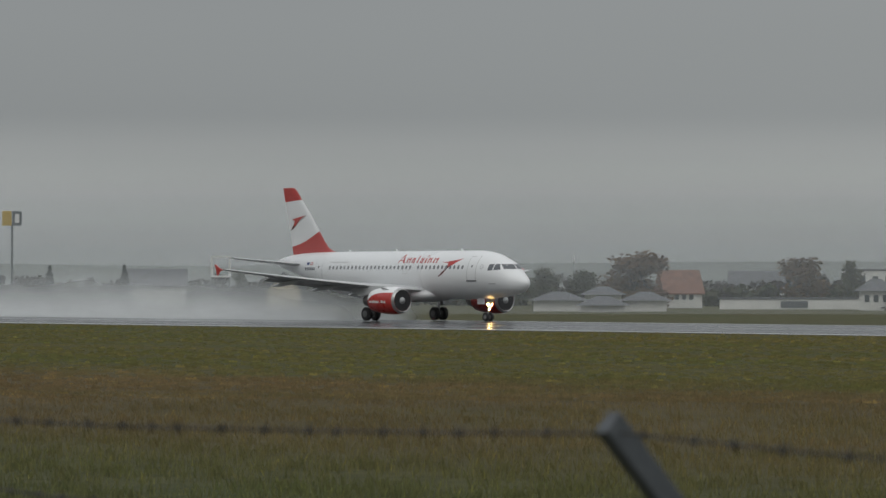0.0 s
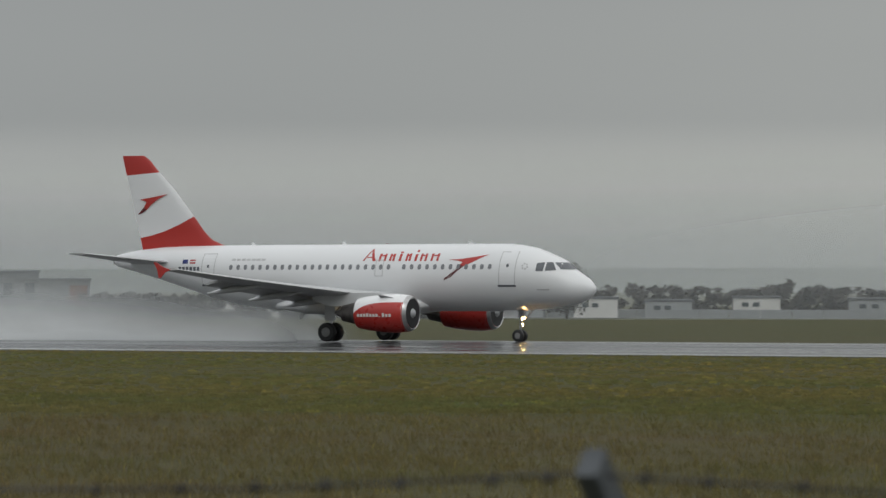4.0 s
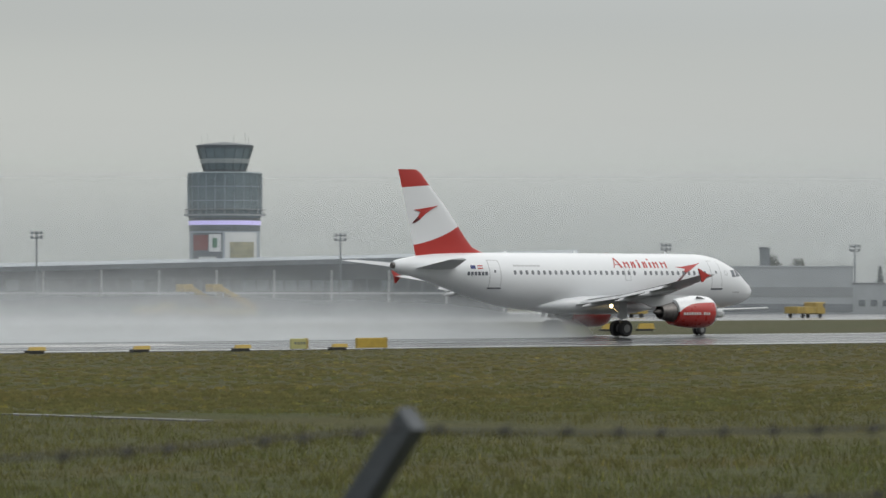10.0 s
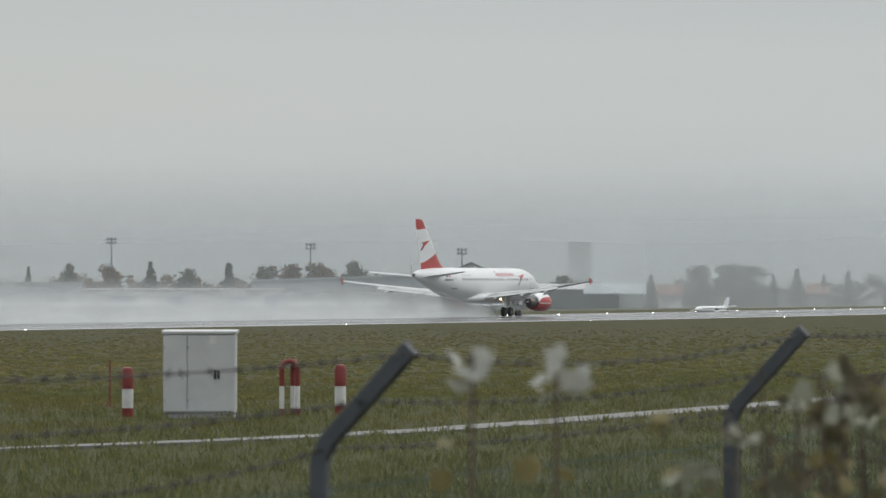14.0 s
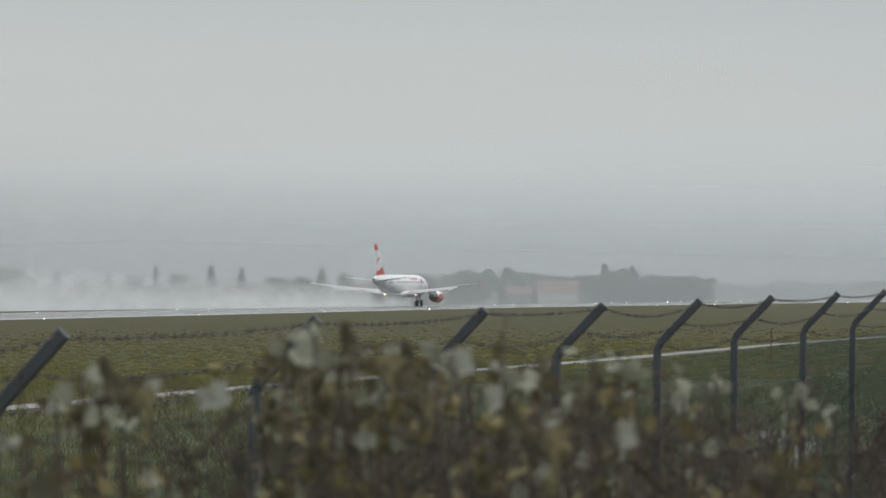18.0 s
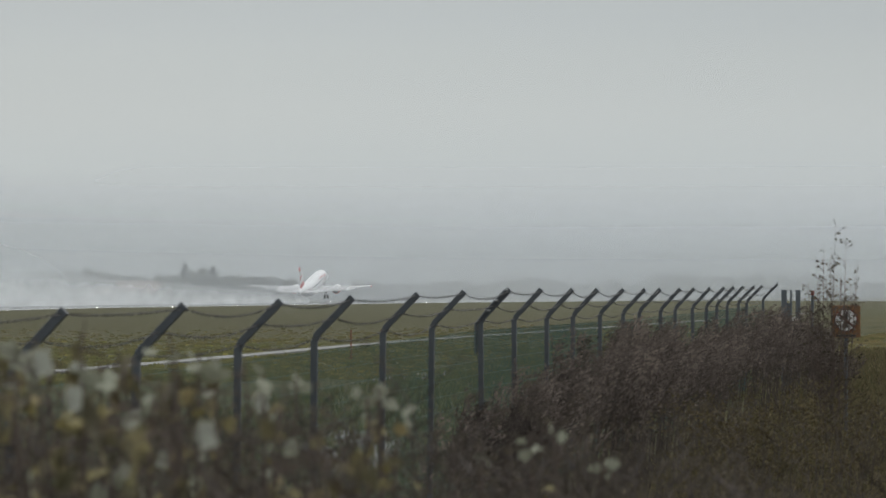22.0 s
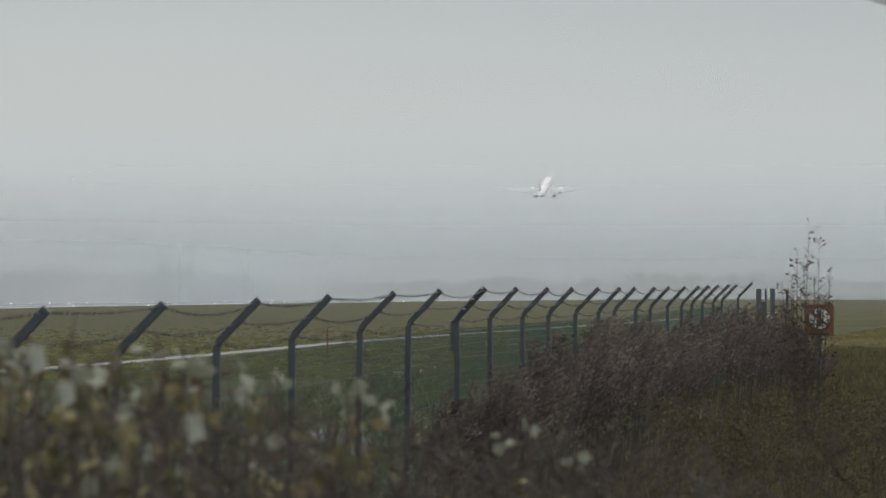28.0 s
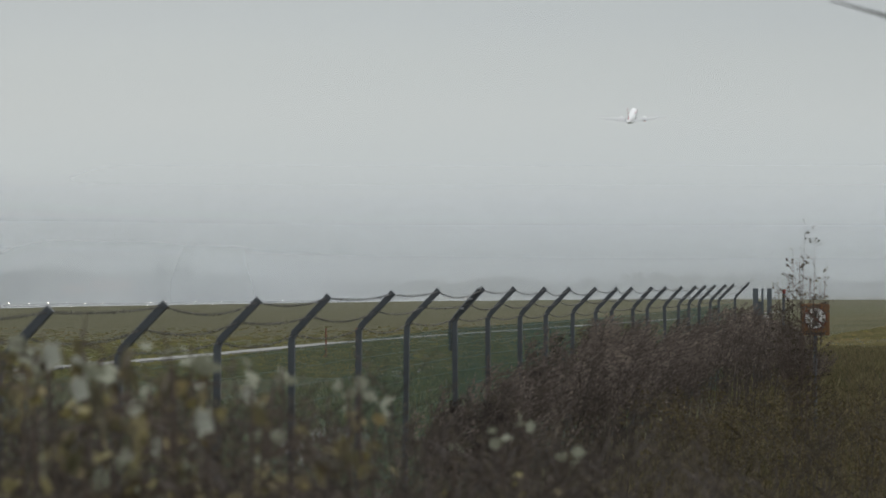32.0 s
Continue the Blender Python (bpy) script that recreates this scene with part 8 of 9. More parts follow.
def tufts(name, label, spots, h, rnd, mat, blades=4, width=.012):
    sh = Shape()
    vs, fs = sh.v, sh.f
    for x, y in spots:
        z = ground_z(x, y)
        for _ in range(blades):
            a = rnd.uniform(0, 6.283)
            hh = h * rnd.uniform(.5, 1.25)
            dx, dy = math.cos(a), math.sin(a)
            lean = hh * rnd.uniform(.1, .6)
            bx, by = x + rnd.uniform(-.12, .12), y + rnd.uniform(-.12, .12)
            w = width * rnd.uniform(.7, 1.4)
            n = len(vs)
            vs += [(bx - dy * w, by + dx * w, z - .02), (bx + dy * w, by - dx * w, z - .02), (bx + dx * lean * .4 + dy * w * .7, by + dy * lean * .4 - dx * w * .7, z + hh * .6), (bx + dx * lean, by + dy * lean, z + hh), (bx + dx * lean * .4 - dy * w * .7, by + dy * lean * .4 + dx * w * .7, z + hh * .6)]
            fs.append((n, n + 1, n + 2, n + 3, n + 4))
    me = bpy.data.meshes.new(name)
    me.from_pydata(vs, [], fs)
    me.materials.append(mat)
    tagged(new(name, me), label, "grass", kind="stuff")


def clumps(name, label, spots, rnd):
    """Ragged clumps of grass, one face each, for the middle of the field."""
    vs, fs = [], []
    for x, y in spots:
        z = ground_z(x, y)
        a = math.atan2(-x, y) + rnd.uniform(-.6, .6)
        dx, dy = math.cos(a), math.sin(a)
        w, h, n = rnd.uniform(.10, .22), rnd.uniform(.05, .10), len(vs)
        rim = [(-1, 0), (1, 0)] + [(1 - 2 * (k + .5) / 7 + rnd.uniform(-.1, .1), rnd.uniform(.75, 1.2) if k % 2 else rnd.uniform(.35, .7)) for k in range(7)]
        tip = rnd.uniform(-.03, .03)
        vs += [(x + dx * w * u - dy * tip * v, y + dy * w * u + dx * tip * v, z - .02 + (h + .02) * v) for u, v in rim]
        fs.append(tuple(range(n, n + 9)))
    me = bpy.data.meshes.new(name)
    me.from_pydata(vs, [], fs)
    me.materials.append(M_BLADE)
    tagged(new(name, me), label, "grass", kind="stuff")


def field_grass():
    rnd = random.Random(21)
    spots = []
    while len(spots) < 76000:
        az = rnd.uniform(-58, 74)
        r = 36 + 75 * rnd.random() ** 1.25
        x, y = polar(az, r)
        if y < 7 or noise.noise((x * .35, y * .5, 3.0)) < rnd.uniform(-.65, .25):
            continue
        if abs(y - path_y(x)) < .55 and x > 42 or 46 < x < 50.5 and 35 < y < 97:
            continue
        spots.append((x, y))
    tufts("field_grass", "rough olive tufts of wet autumn grass", spots, .13, rnd, M_BLADE, 4, .0085)
    spots = []
    while len(spots) < 62000:
        az = rnd.uniform(-58, 84)
        x, y = polar(az, 88 + 330 * rnd.random() ** 1.25)
        if 10 < y < 187 and x < rnd.uniform(150, 300) and abs(y - path_y(x)) > 1.2:
            spots.append((x, y))
    near = 0
    while near < 9000:
        x = 70 + 250 * rnd.random() ** 1.6
        y = rnd.uniform(-.02 * x, .10 * x)
        if y < 10 and abs(y - path_y(x)) > 1.2:
            spots.append((x, y))
            near += 1
    clumps("far_grass", "low olive clumps of wet grass beside the runway", spots, rnd)
    spots = []
    while len(spots) < 24000:
        x = 24 + 80 * rnd.random()
        y = rnd.uniform(-5, min(3.2 + .032 * x, fence_y(x) - .4))
        if noise.noise((x * .3, y * .8, 7.0)) > rnd.uniform(-.7, .3):
            spots.append((x, y))
    tufts("verge_grass", "tall yellowish-brown grass on the verge outside the fence", spots, .36, rnd, leafy("verge_blades", [(.150, .124, .064), (.178, .148, .078), (.108, .108, .052), (.23, .19, .108), (.135, .126, .060)], .25, .8, .45), 6, .008)
    spots = []
    while len(spots) < 5000:
        x = rnd.uniform(12, 110)
        spots.append((x, fence_y(x) + rnd.uniform(.1, 9)))
    tufts("fence_grass", "green grass growing inside the fence", spots, .15, rnd, leafy("fence_blades", [(.15, .16, .075), (.175, .18, .085), (.125, .135, .065)], .25, .8), 5, .012)


field_grass()


def leaf(sh, p, d, size, rnd, lobed=True):
    """One leaf: a lobed blade, folded a little along its midrib."""
    d = Vector(d).normalized()
    side = d.cross(Vector((rnd.gauss(0, 1), rnd.gauss(0, 1), rnd.gauss(0, 1)))).normalized()
    up = d.cross(side) * .18 * size
    p = Vector(p)
    if lobed is None:
        out = [(0, 0), (.5, .16), (1, 0), (.5, -.16)]
    elif lobed:
        out = [(0, 0), (.18, .34), (.42, .30), (.55, .52), (.72, .28), (1.0, .0), (.72, -.28), (.55, -.52), (.42, -.30), (.18, -.34)]
    else:
        out = [(0, 0), (.3, .26), (.65, .22), (1, 0), (.65, -.22), (.3, -.26)]
    sh.add([p + d * (u * size) + side * (v * size) + up * abs(v) * 2 for u, v in out], [tuple(range(len(out)))])


SAPLING_MODELS = []


def sapling_model(seed, pale, twigs=80):
    """A slender young tree one and a half to two and a half metres high with few large leaves."""
    rnd = random.Random(seed)
    stem, crown, old = Shape(), Shape(), Shape()
    pts = [(0, 0, 0)]
    for k in range(1, 6):
        pts.append((pts[-1][0] + rnd.uniform(-.05, .05), pts[-1][1] + rnd.uniform(-.05, .05), .2 * k))
    stem.tube(pts, [.0042, .004, .0034, .003, .0022, .0014], 5)
    for k in range(twigs):
        q = rnd.uniform(.48, .98) if twigs > 20 else rnd.choice((.98, .97, .9, .8, .6, .5))
        i = min(4, int(q * 5))
        f = q * 5 - i
        b = Vector(pts[i]).lerp(Vector(pts[min(5, i + 1)]), min(1, f))
        a = rnd.uniform(0, 6.283)
        ln = rnd.uniform(.05, .22) * (1.25 - q * .7)
        e = b + Vector((math.cos(a) * ln, math.sin(a) * ln, rnd.uniform(-.03, .03)))
        stem.tube([b, b.lerp(e, .5) + Vector((0, 0, .01)), e], [.0018, .0014, .0008], 3, caps=False)
        for _ in range(rnd.choice((2, 2, 3, 3))):
            d = Vector((math.cos(a + rnd.uniform(-1.2, 1.2)), math.sin(a + rnd.uniform(-1.2, 1.2)), rnd.uniform(-1.2, .5)))
            tgt = crown if rnd.random() < pale * (.2 + 1.5 * max(0, q - .45)) else old
            leaf(tgt, e if rnd.random() < .7 else b.lerp(e, .6), d, rnd.uniform(.018, .032) if tgt is crown else rnd.uniform(.016, .032), rnd)
    a, b, c = stem.mesh("stem", True), crown.mesh("pale_leaves"), old.mesh("withered_leaves")
    a.materials.append(M_STEM), b.materials.append(M_PALE_LEAF), c.materials.append(M_GREENISH)
    return a, b, c


for k_ in range(6):
    SAPLING_MODELS.append(sapling_model(100 + k_, (.07, .04, .03, .06, .02, .04)[k_], (24, 20, 27, 19, 25, 22)[k_]))


def sapling(az, r, el, k, wide=1.0):
    x, y = polar(az, r)
    g = ground_z(x, y)
    h = EYE[2] + r * math.tan(radians(el)) - g
    root = thing("sapling", "slender sapling with pale white-backed and withering leaves", "sapling", pose(x, y, g - .03, 0, 0, (k * 137) % 360), "saplings outside the fence")
    for nm, m in zip(("stem", "pale_leaf_crown", "withered_leaf_crown"), SAPLING_MODELS[k]):
        o = part(nm, m, None, root)
        o.scale = (h * wide, h * wide, h)


def sprig(az, r, el, size, seed):
    """A single tall shoot with a tuft of white-backed leaves at its tip and a few withered ones below."""
    rnd = random.Random(seed)
    x, y = polar(az, r)
    g = ground_z(x, y)
    h = EYE[2] + r * math.tan(radians(el)) - g
    root = thing("sapling", "thin shoot with a tuft of white-backed leaves", "sapling", pose(x, y, g - .03), "saplings outside the fence")
    bend = [(rnd.uniform(-.1, .1), rnd.uniform(-.1, .1)) for _ in range(2)]
    pts = [Vector((bend[0][0], bend[0][1], 0)), Vector((bend[0][0] * .6, bend[0][1] * .6, h * .4)), Vector((bend[1][0] * .3, bend[1][1] * .3, h * .75)), Vector((0, 0, h))]
    part("stem", Shape().tube(pts, [.009, .008, .006, .003], 5), M_STEM, root)
    lush = az < 66
    for k in range(8 if lush else 3):
        sh = Shape()
        leaf(sh, (rnd.gauss(0, .012), rnd.gauss(0, .012), h - .05 * rnd.random()), (rnd.gauss(0, 1), rnd.gauss(0, 1), rnd.gauss(.1, .7)), size * rnd.uniform(.75, 1.25), rnd)
        part("pale_leaf", sh, M_WHITE_LEAF if lush else M_PALE_LEAF, root)
    for k in range(7):
        sh = Shape()
        a, q = rnd.uniform(0, 6.28), h - rnd.uniform(.08, .42)
        leaf(sh, (.03 * math.cos(a), .03 * math.sin(a), q), (math.cos(a), math.sin(a), rnd.uniform(-1, .3)), size * rnd.uniform(.7, 1.2), rnd)
        part("withered_leaf", sh, M_GREENISH if k else M_YELLOWED, root)


def saplings():
    rnd = random.Random(31)
    # heading, distance, height of the tip against the eye's level, leaf
    tips = [(63.56, 6.3, -.68, .052), (64.8, 6.4, -.95, .052), (66.6, 6.5, -2.3, .05), (67.5, 6.6, -1.75, .05), (68.35, 6.7, -1.35, .05), (68.7, 6.8, -.95, .048), (69.1, 6.9, -1.2, .05), (69.3, 7.0, -1.5, .048),
            (70.0, 6.8, -2.4, .045), (71.75, 7.0, -.42, .048), (72.15, 7.1, -.42, .05), (71.7, 7.2, -.95, .05), (72.2, 7.2, -.78, .048), (72.7, 7.3, -.72, .048), (73.0, 7.2, -1.2, .052), (73.35, 7.4, -.98, .046),
            (72.4, 7.0, -1.65, .044), (73.1, 7.1, -1.8, .046), (73.95, 7.6, -.50, .044), (74.15, 7.6, -.75, .05), (74.95, 7.8, -.75, .044), (75.2, 7.8, -.80, .044), (76.3, 8.2, -.62, .046), (76.65, 8.3, -.66, .042),
            (76.9, 8.3, -.82, .042), (76.0, 8.0, -1.3, .046), (77.6, 8.4, -1.0, .042), (78.1, 8.6, -1.0, .042), (77.8, 8.4, -1.7, .04), (79.15, 8.9, -1.36, .042), (79.32, 8.9, -1.22, .04), (79.6, 9.0, -1.62, .04),
            (77.9, 8.6, -2.3, .045), (76.6, 8.0, -2.2, .045), (75.4, 7.4, -2.5, .05), (80.85, 9.2, -2.1, .04), (81.55, 9.3, -1.9, .04), (81.9, 9.5, -1.8, .04), (82.6, 9.8, -2.3, .04)]
    for i, (az, r, el, size) in enumerate(tips):
        sprig(az, r, el, size, 300 + i)
    sapling(74.85, 8.0, -.1, 4, .5)
    # clumps: heading, highest top, how many, spread
    for az, el, n, wide in ((67.9, -1.1, 2, .3), (69.0, -1.1, 3, .3), (71.7, -.7, 3, .25), (72.5, -.6, 4, .3), (73.4, -.9, 3, .3), (74.3, -.75, 3, .3), (75.3, -1.0, 3, .3), (76.3, -.7, 4, .3), (77.5, -1.1, 3, .3)):
        for i in range(n):
            drop = 0 if i == 0 else .1 + .9 * rnd.random()
            sapling(az + (0 if i == 0 else rnd.gauss(0, wide)), rnd.uniform(6.0, 9.5), el + .3 - drop, rnd.randrange(6), .68)


saplings()


def weeds(name, label, spots, rnd, leaves=46, size=.022, low=.3, mat=None):
    """Dry upright weeds: stems with short drooping twigs full of small withered leaves."""
    stems, crown = Shape(), Shape()
    for x, y, h in spots:
        g = ground_z(x, y)
        lx, ly = rnd.gauss(0, .16) * h, rnd.gauss(0, .16) * h
        stems.tube([(x, y, g - .05), (x + lx * .4, y + ly * .4, g + h * .5), (x + lx, y + ly, g + h)], [.0045, .0035, .0015], 3, caps=False)
        for k in range(9):
            q = rnd.uniform(low, .98)
            a = rnd.uniform(0, 6.283)
            b = Vector((x + lx * q, y + ly * q, g + h * q))
            e = b + Vector((math.cos(a), math.sin(a), rnd.uniform(.1, .9))) * rnd.uniform(.08, .24)
            stems.tube([b, e], [.003, .0012], 3, caps=False)
            for _ in range(leaves // 9):
                p = b.lerp(e, rnd.uniform(.2, 1.05)) + Vector((rnd.gauss(0, .03), rnd.gauss(0, .03), rnd.gauss(0, .03)))
                d = Vector((rnd.gauss(0, 1), rnd.gauss(0, 1), rnd.gauss(.1, .8)))
                leaf(crown, p, (e - b) * 6 + d * .8, size * rnd.uniform(.7, 2.0), rnd, None)
    root = tagged(thing(name, label, "weeds"), kind="stuff")
    part("stems", stems, M_DARK_STEM, root)
    part("leaves", crown, mat or M_WEED, root)


def plumes(name, label, spots, rnd):
    """Tall withered weeds: bare dark stems below, few hanging leaves, a feathery seed head that nods to one side (-y)."""
    stems, low, heads = Shape(), Shape(), Shape()
    for x, y, h, lean in spots:
        g = ground_z(x, y)
        sx = rnd.gauss(0, .10) * h
        foot, mid, tip = Vector((x, y, g - .05)), Vector((x + sx * .4, y - lean * h * .35, g + h * .55)), Vector((x + sx, y - lean * h, g + h))

        def along(q):
            return foot.lerp(mid, q / .55) if q < .55 else mid.lerp(tip, (q - .55) / .45)
        stems.tube([foot, mid, tip], [.0065, .005, .0018], 3, caps=False)
        for _ in range(9):
            b = along(rnd.uniform(.25, .75))
            d = Vector((rnd.gauss(0, .5), rnd.gauss(0, .5), rnd.uniform(-1.4, .2)))
            leaf(low, b + d * .02, d, rnd.uniform(.04, .09), rnd, None)
        start = rnd.uniform(.50, .68)
        for k in range(26):
            q = start + (1 - start) * (k + rnd.random()) / 26
            b = along(min(1, q))
            a = rnd.uniform(0, 6.283)
            reach = rnd.uniform(.08, .22) * (1.15 - .8 * (q - start) / (1 - start))
            e = b + Vector((math.cos(a) * reach * .8, math.sin(a) * reach * .8 - (.05 + lean * .3), reach * rnd.uniform(.5, 1.3)))
            stems.tube([b, e], [.0025, .001], 3, caps=False)
            for _ in range(7):
                p = b.lerp(e, rnd.uniform(.2, 1.1)) + Vector((rnd.gauss(0, .012), rnd.gauss(0, .012), rnd.gauss(0, .012)))
                leaf(heads, p, (e - b).normalized() + Vector((rnd.gauss(0, .25), rnd.gauss(0, .25), rnd.gauss(0, .25))), rnd.uniform(.022, .05), rnd, None)
    root = tagged(thing(name, label, "weeds"), kind="stuff")
    part("stems", stems, M_DARK_STEM, root)
    part("lower_leaves", low, M_WEED, root, "dark hanging leaves")
    part("seed_heads", heads, M_PLUME, root, "feathery brown seed heads")


def weed_belts():
    rnd = random.Random(41)
    near = []
    while len(near) < 500:
        az, r = rnd.uniform(70.8, 83.5), rnd.uniform(6.2, 15)
        x, y = polar(az, r)
        el = -1.45 - .75 * rnd.random() - (1.3 if 78.2 < az < 80.1 else 0) - (.4 * max(0, az - 80.5)) - (.9 * (72 - az) if az < 72 else 0)
        h = EYE[2] + r * math.tan(radians(el)) - ground_z(x, y)
        if h > .4 and y < fence_y(x) - .3 and not 78.65 < az < 79.45:
            near.append((x, y, h))
    while len(near) < 600:
        az, r = rnd.uniform(81, 87.4), rnd.uniform(9, 19)
        x, y = polar(az, r)
        h = EYE[2] + r * math.tan(radians(-2.25 - .7 * rnd.random() - .12 * max(0, az - 83))) - ground_z(x, y)
        near.append((x, y, h))
    weeds("dry_weeds", "tangle of dry brown weeds outside the fence", near, rnd, 150, .014, .2)
    # the thicket: bush by bush, each with its own height and lean
    belt = []
    for k in range(64):
        bx = 16 + 58 * (k + rnd.random()) / 64
        by, tall, lean = fence_y(bx) - rnd.uniform(.3, 1.5), rnd.uniform(-.38, .10), rnd.gauss(.14, .10)
        for _ in range(rnd.randrange(9, 17)):
            x, y = bx + rnd.gauss(0, .5), by + rnd.gauss(0, .2)
            if not fence_y(x) - 1.9 < y < fence_y(x) - .12:
                continue
            az, r = math.degrees(math.atan2(x, y)), math.hypot(x, y)
            el = -1.50 + .95 * smoothstep(80.4, 82.6, az) + .30 * smoothstep(83.0, 85.0, az) - .5 * smoothstep(85.3, 86, az) + tall - rnd.random() ** 2 * .45 - (1.5 if az < 79.9 else 0)
            h = EYE[2] + r * math.tan(radians(el)) - ground_z(x, y)
            if h > .5:
                belt.append((x, y, min(h, 2.3), lean + rnd.gauss(0, .06)))
    plumes("dry_thicket", "dense thicket of dark brown dry weeds with feathery tops along the fence", belt, rnd)
    fringe = []
    while len(fringe) < 420:
        x = 12 + 58 * rnd.random() ** 1.3
        y = rnd.uniform(-1.5, 3.3 + .027 * x)
        fringe.append((x, y, rnd.uniform(.3, .8) * (.6 + .4 * smoothstep(-1.5, 2.5, y))))
    foot = []
    while len(foot) < 190:
        az, r = rnd.uniform(83.8, 88.6), rnd.uniform(27, 45.3)
        x, y = polar(az, r)
        h = EYE[2] + r * math.tan(radians(-1.35 - .7 * rnd.random())) - ground_z(x, y)
        if .3 < h < 1.45:
            foot.append((x, y, h))
    weeds("dry_weeds", "tall dry brown weeds round the foot of the warning sign", foot, rnd, 130, .026, .08, M_FRINGE)
    weeds("dry_fringe", "low dry brown weeds in front of the thicket", fringe, rnd, 54, .020, .1, M_FRINGE)


weed_belts()


def bare_sapling():
    """Bushy thin young tree with a long leader and few leaves beside the warning sign."""
    rnd = random.Random(51)
    x, y = polar(86.0, 46)
    g = ground_z(x, y)
    root = thing("young_tree", "thin nearly leafless young tree beside the warning sign", "tree", pose(x, y, g))
    crown = Shape()
    def at(el):
        return EYE[2] + 46 * math.tan(radians(el)) - g
    # spread along x is seen end on, so the stems fan out in y
    stems = [(.02, -.05, at(1.02)), (.0, -.17, at(.78)), (.0, .09, at(.66)), (.05, -.30, at(.40)), (0, .02, at(.5))]
    stems += [(rnd.uniform(-.3, .3), rnd.uniform(-.34, .30), at(rnd.uniform(-.35, .22))) for _ in range(20)]
    for bx, by, hh in stems:
        stem = Shape()
        pts = [Vector((bx * .2, by * .2, 0)), Vector((bx * .8, by * .75 + rnd.uniform(-.04, .04), hh * .6)), Vector((bx, by, hh))]
        stem.tube(pts, [.007, .005, .002], 5)
        for _ in range(24):
            q = rnd.uniform(.32, 1)
            b = pts[0].lerp(pts[1], q / .6) if q < .6 else pts[1].lerp(pts[2], (q - .6) / .4)
            a = rnd.uniform(0, 6.283)
            e = b + Vector((math.cos(a) * .2, math.sin(a) * .2, .17)) * rnd.uniform(.4, 1.5) * (1.35 - q)
            stem.tube([b, e], [.0035, .0015], 3, caps=False)
            for _ in range(2):
                leaf(crown, b.lerp(e, rnd.uniform(.5, 1)), (math.cos(a), math.sin(a), rnd.uniform(-.8, .2)), rnd.uniform(.025, .05), rnd, False)
        part("stem", stem, M_STEM, root)
    part("leaves", crown, M_WEED, root, "few withered leaves")


bare_sapling()


def warning_sign():
    x, y = polar(86.21, 47)
    g = ground_z(x, y)
    zc = EYE[2] + 47 * math.tan(radians(-.42)) - g
    root = thing("warning_sign", "weathered orange square sign with a round white no-entry disc", "sign", pose(x, y, g, 0, 0, -86))
    part("panel", Shape().box(-.175, -.012, zc - .20, .175, .012, zc + .19, .008), paint("orange_panel", (.185, .092, .036), .6, vary=.15, scale=6), root, "orange panel")
    part("ring", Shape().spin([(-.022, .146), (-.014, .146), (-.014, .02), (-.022, .02)], "y", 28, (0, 0, zc + .01)), M_RUST, root, "faded red ring")
    part("disc", Shape().spin([(-.028, .125), (-.016, .125), (-.016, .01), (-.028, .01)], "y", 28, (0, 0, zc + .01)), M_MARK_WHITE, root, "white disc")
    part("symbol", Shape().box(-.022, -.034, zc - .085, .022, -.027, zc + .10), M_BLACK, root, "dark plain bar symbol")
    part("slash", Shape().add([(-.10, -.037, zc + .08), (-.085, -.037, zc + .10), (.10, -.037, zc - .06), (.085, -.037, zc - .08), (-.10, -.030, zc + .08), (-.085, -.030, zc + .10), (.10, -.030, zc - .06), (.085, -.030, zc - .08)], [(0, 1, 2, 3), (4, 7, 6, 5), (0, 4, 5, 1), (2, 6, 7, 3), (0, 3, 7, 4), (1, 5, 6, 2)]), M_RUST, root, "faded red slash")
    part("text_bar", Shape().box(-.12, -.02, zc - .19, .12, -.014, zc - .165), M_BLACK, root, "line of writing as a bar")
    part("post", Shape().tube([(0, .03, -.2), (0, .03, zc + .15)], .022, 8), M_GALV, root)


warning_sign()


def gate():
    x, y = polar(85.42, 72)
    g = ground_z(x, y)
    root = thing("fence_gate", "dark steel gate posts at the end of the fence", "gate", pose(x, y, g, 0, 0, -85))
    top = EYE[2] + 72 * math.tan(radians(.04)) - g
    for o, w in ((-.15, .10), (-.02, .04), (.11, .09)):
        part("gate_post", Shape().box(o - w / 2, -.06, -.2, o + w / 2, .06, top, .01), M_WALL_DARK, root, "square dark post")
    part("gate_panel", Shape().box(-.1, -.02, .2, -.04, .02, top - .25), M_WALL_DARK, root)
    part("plate", Shape().box(.0, -.075, top - .65, .1, -.062, top - .5), M_MARK_WHITE, root, "pale plate")
    part("thin_post", Shape().tube([(.33, 0, -.1), (.38, 0, top - .08)], .03, 6), M_GALV, root)
    part("lamp_mark", Shape().box(.35, -.03, top - .10, .41, .03, top - .02), M_BRIGHT_RED, root, "small red marker")


gate()


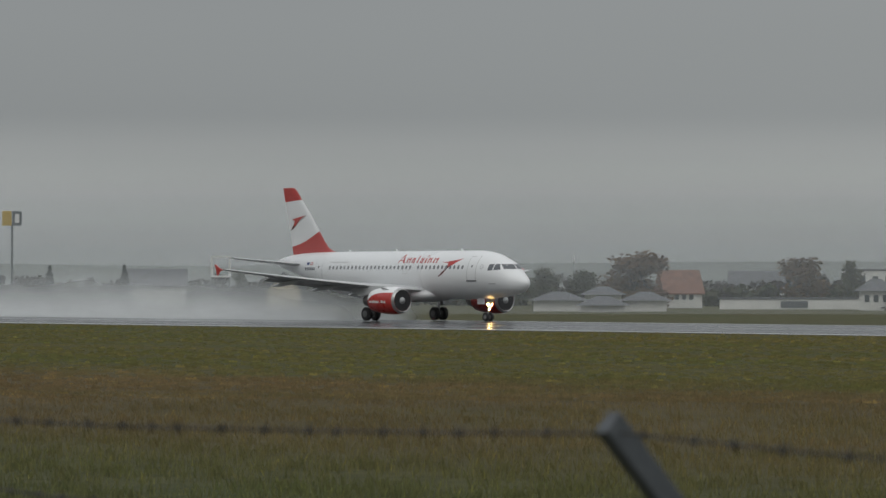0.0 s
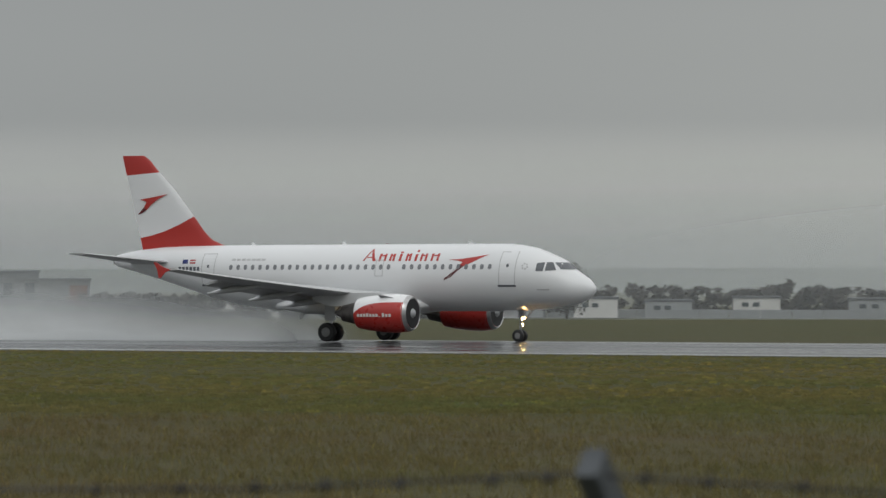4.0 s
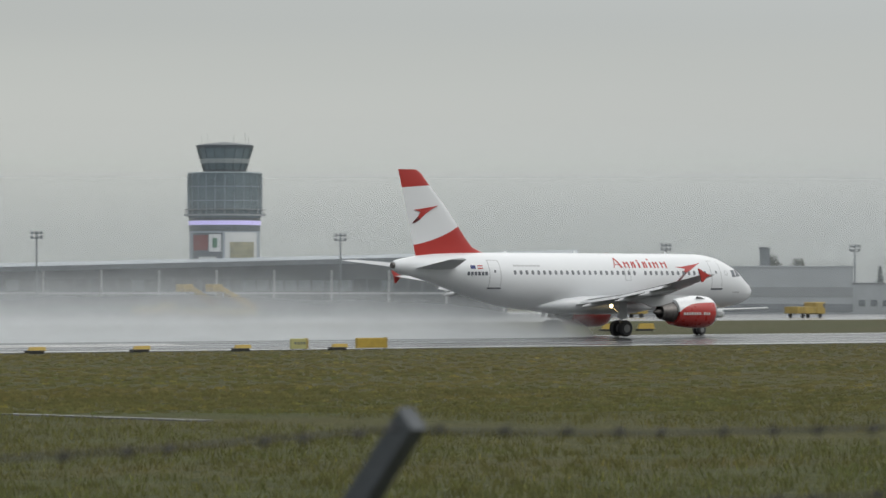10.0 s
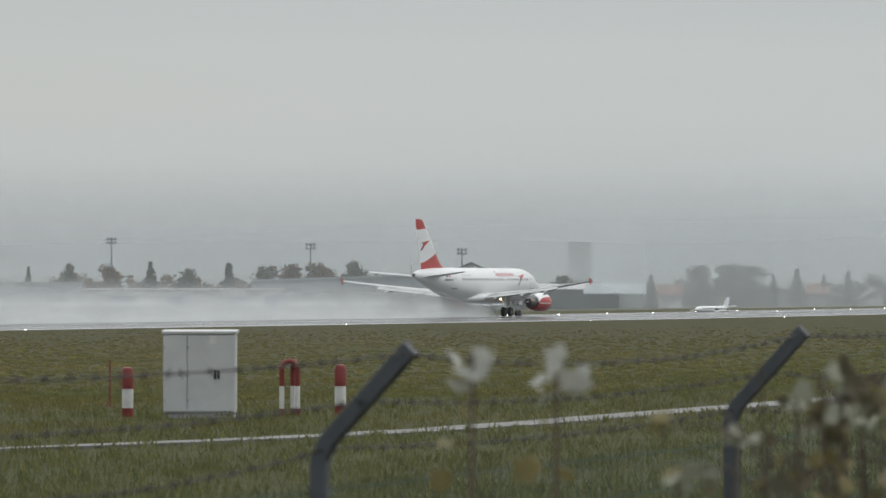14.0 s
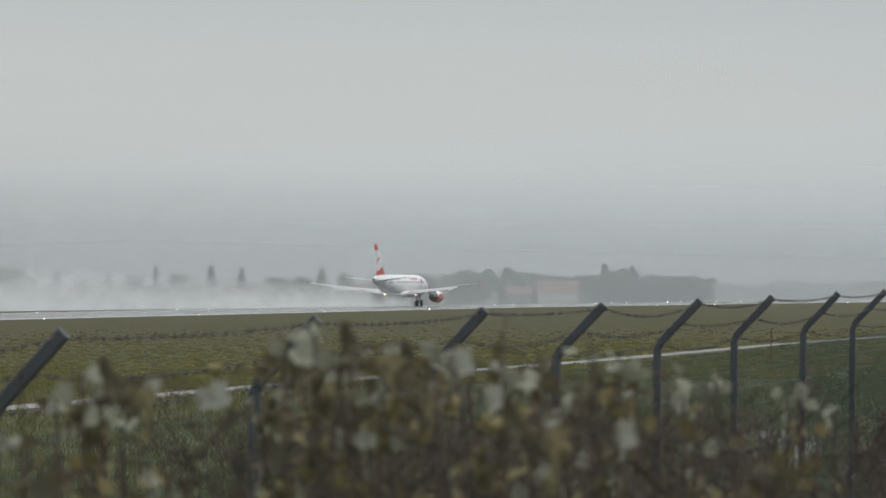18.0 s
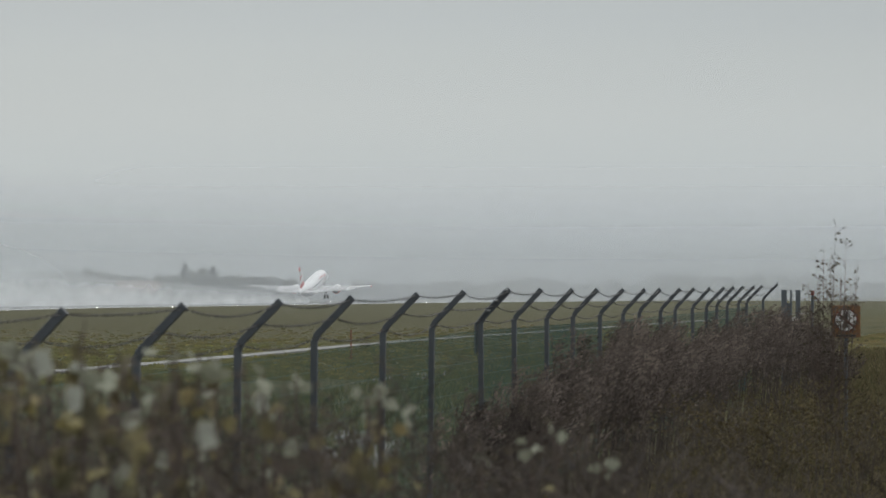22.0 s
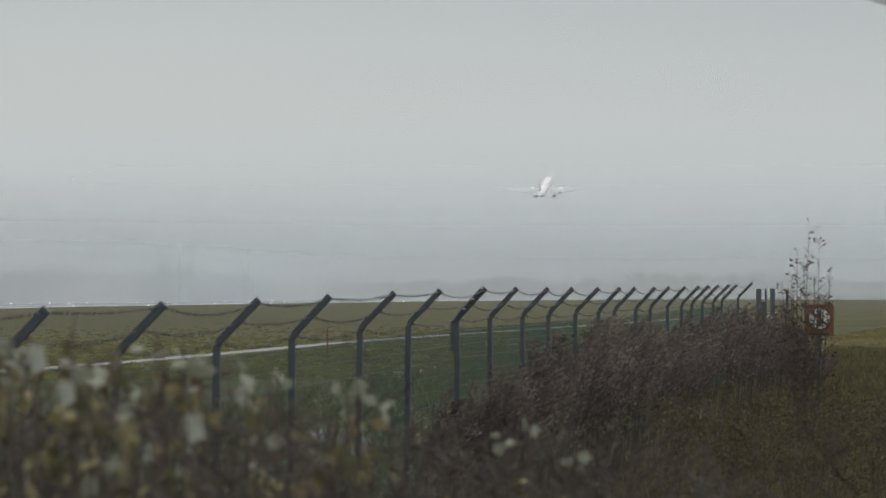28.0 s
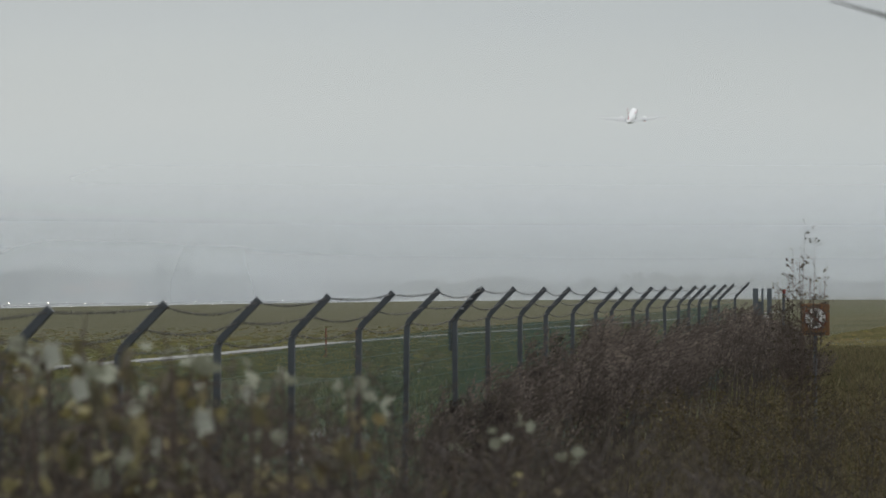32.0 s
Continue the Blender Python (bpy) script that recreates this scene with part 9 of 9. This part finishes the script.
def twig():
    """The tip of a bare branch that hangs in from a roadside tree."""
    x, y = polar(87.3, 9.0)
    z = EYE[2] + 9 * math.tan(radians(4.2))
    root = thing("tree_branch", "bare grey branch of a roadside tree", "branch", pose(x + .1, y - .86, 0))
    part("trunk", Shape().tube([(0, -1.2, ground_z(x, y - 2) - .2), (.05, -1.1, 3.2), (.1, -.9, 5.2)], [.09, .07, .04], 8), M_BARK, root, "", True)
    part("branch", Shape().tube([(.05, -1.1, 3.4), (0, -.3, z - .10), (-.05, .35, z + .02), (-.08, .80, z + .015), (-.08, .95, z + .06)], [.03, .016, .008, .005, .002], 6), M_BARK, root, "", True)
    part("side_twig", Shape().tube([(-.05, .4, z + .02), (-.05, .62, z - .03)], [.006, .002], 5), M_BARK, root, "", True)


twig()


# ---- movement ----
def motions():
    # seconds, nose station along the runway, height of the wheels, nose-up degrees
    run = [(0, -242.7, 0, 0), (1, -210.6, 0, 0), (2, -175.7, 0, 0), (3, -137.9, 0, 0), (3.5, -118, 0, 0), (4.5, -75.9, 0, 0), (5.5, -31.7, 0, 0), (6, -8.5, 0, 0),
           (7, 39.7, 0, 0), (8, 90.5, 0, 0), (9, 143.6, 0, 0), (10, 199.1, 0, 0), (11, 256.8, 0, 0), (12, 316.8, 0, 0), (13, 379.7, 0, 0), (14, 444.7, 0, 0),
           (15, 511.7, 0, 0), (16, 581, 0, 0), (17, 653.5, 0, 0), (18, 728.8, 0, 0), (19, 806.3, 0, 0), (20, 885.5, 0, 0), (20.5, 924, 0, 1.5), (21, 964, .0, 6), (22, 1044, .9, 11), (23, 1127, 4.4, 13.5),
           (24, 1209, 7.4, 15), (25, 1296, 13.0, 15), (26, 1383, 21.8, 15), (27, 1470, 31.5, 15), (28, 1562, 41.1, 15), (29, 1645, 51.4, 15),
           (30, 1726, 61.6, 15), (31, 1808.6, 72.8, 15), (32, 1890.6, 84.4, 15)]
    off = {28: 1.6, 29: 1.2, 30: 1.0, 31: 2.0, 32: 3.4}     # metres that it drifts off the centreline
    run = [(t, x, z + (rise(x - 16) if t < 22.5 else 0), p) for t, x, z, p in run]
    walk(AIRLINER, [(t, pose(x - 16.11, RUNWAY_Y + off.get(t, 0), z, 0, -p, 0)) for t, x, z, p in run])
    # the cloud keeps up with the wheels until they leave the ground, then hangs and settles; a thin veil drifts on
    trail = [(t, x - 16.11, 0) for t, x, z, p in run if t <= 21]
    trail += [(22, 1010, -.6), (23, 1040, -3.2), (24, 1056, -6.6), (25, 1062, -9.4), (26, 1066, -11.4), (28, 1070, -13), (30, 1072, -13.6), (32, 1074, -14)]
    walk(SPRAY, [(t, pose(x, RUNWAY_Y, z + rise(x))) for t, x, z in trail])
    drift = [(t, x) for t, x, z in trail if t <= 21] + [(22, 1080)] + [(23, 1270), (24, 1375), (25, 1410), (26, 1425), (28, 1445), (30, 1460), (32, 1470)]
    walk(DRIFT, [(t, pose(x, RUNWAY_Y, rise(x))) for t, x in drift])

    # the wheels fold away once it climbs
    for ob, (hx, hy, hz), turn_x, turn_y in GEAR:
        rest = ob.matrix_basis.copy()
        walk(ob, [(t, pose(hx, hy, hz, turn_x * k, turn_y * k, 0) @ pose(-hx, -hy, -hz) @ rest) for t, k in ((0, 0), (28.2, 0), (29, .4), (29.7, .8), (30.2, 1), (32, 1))])


motions()
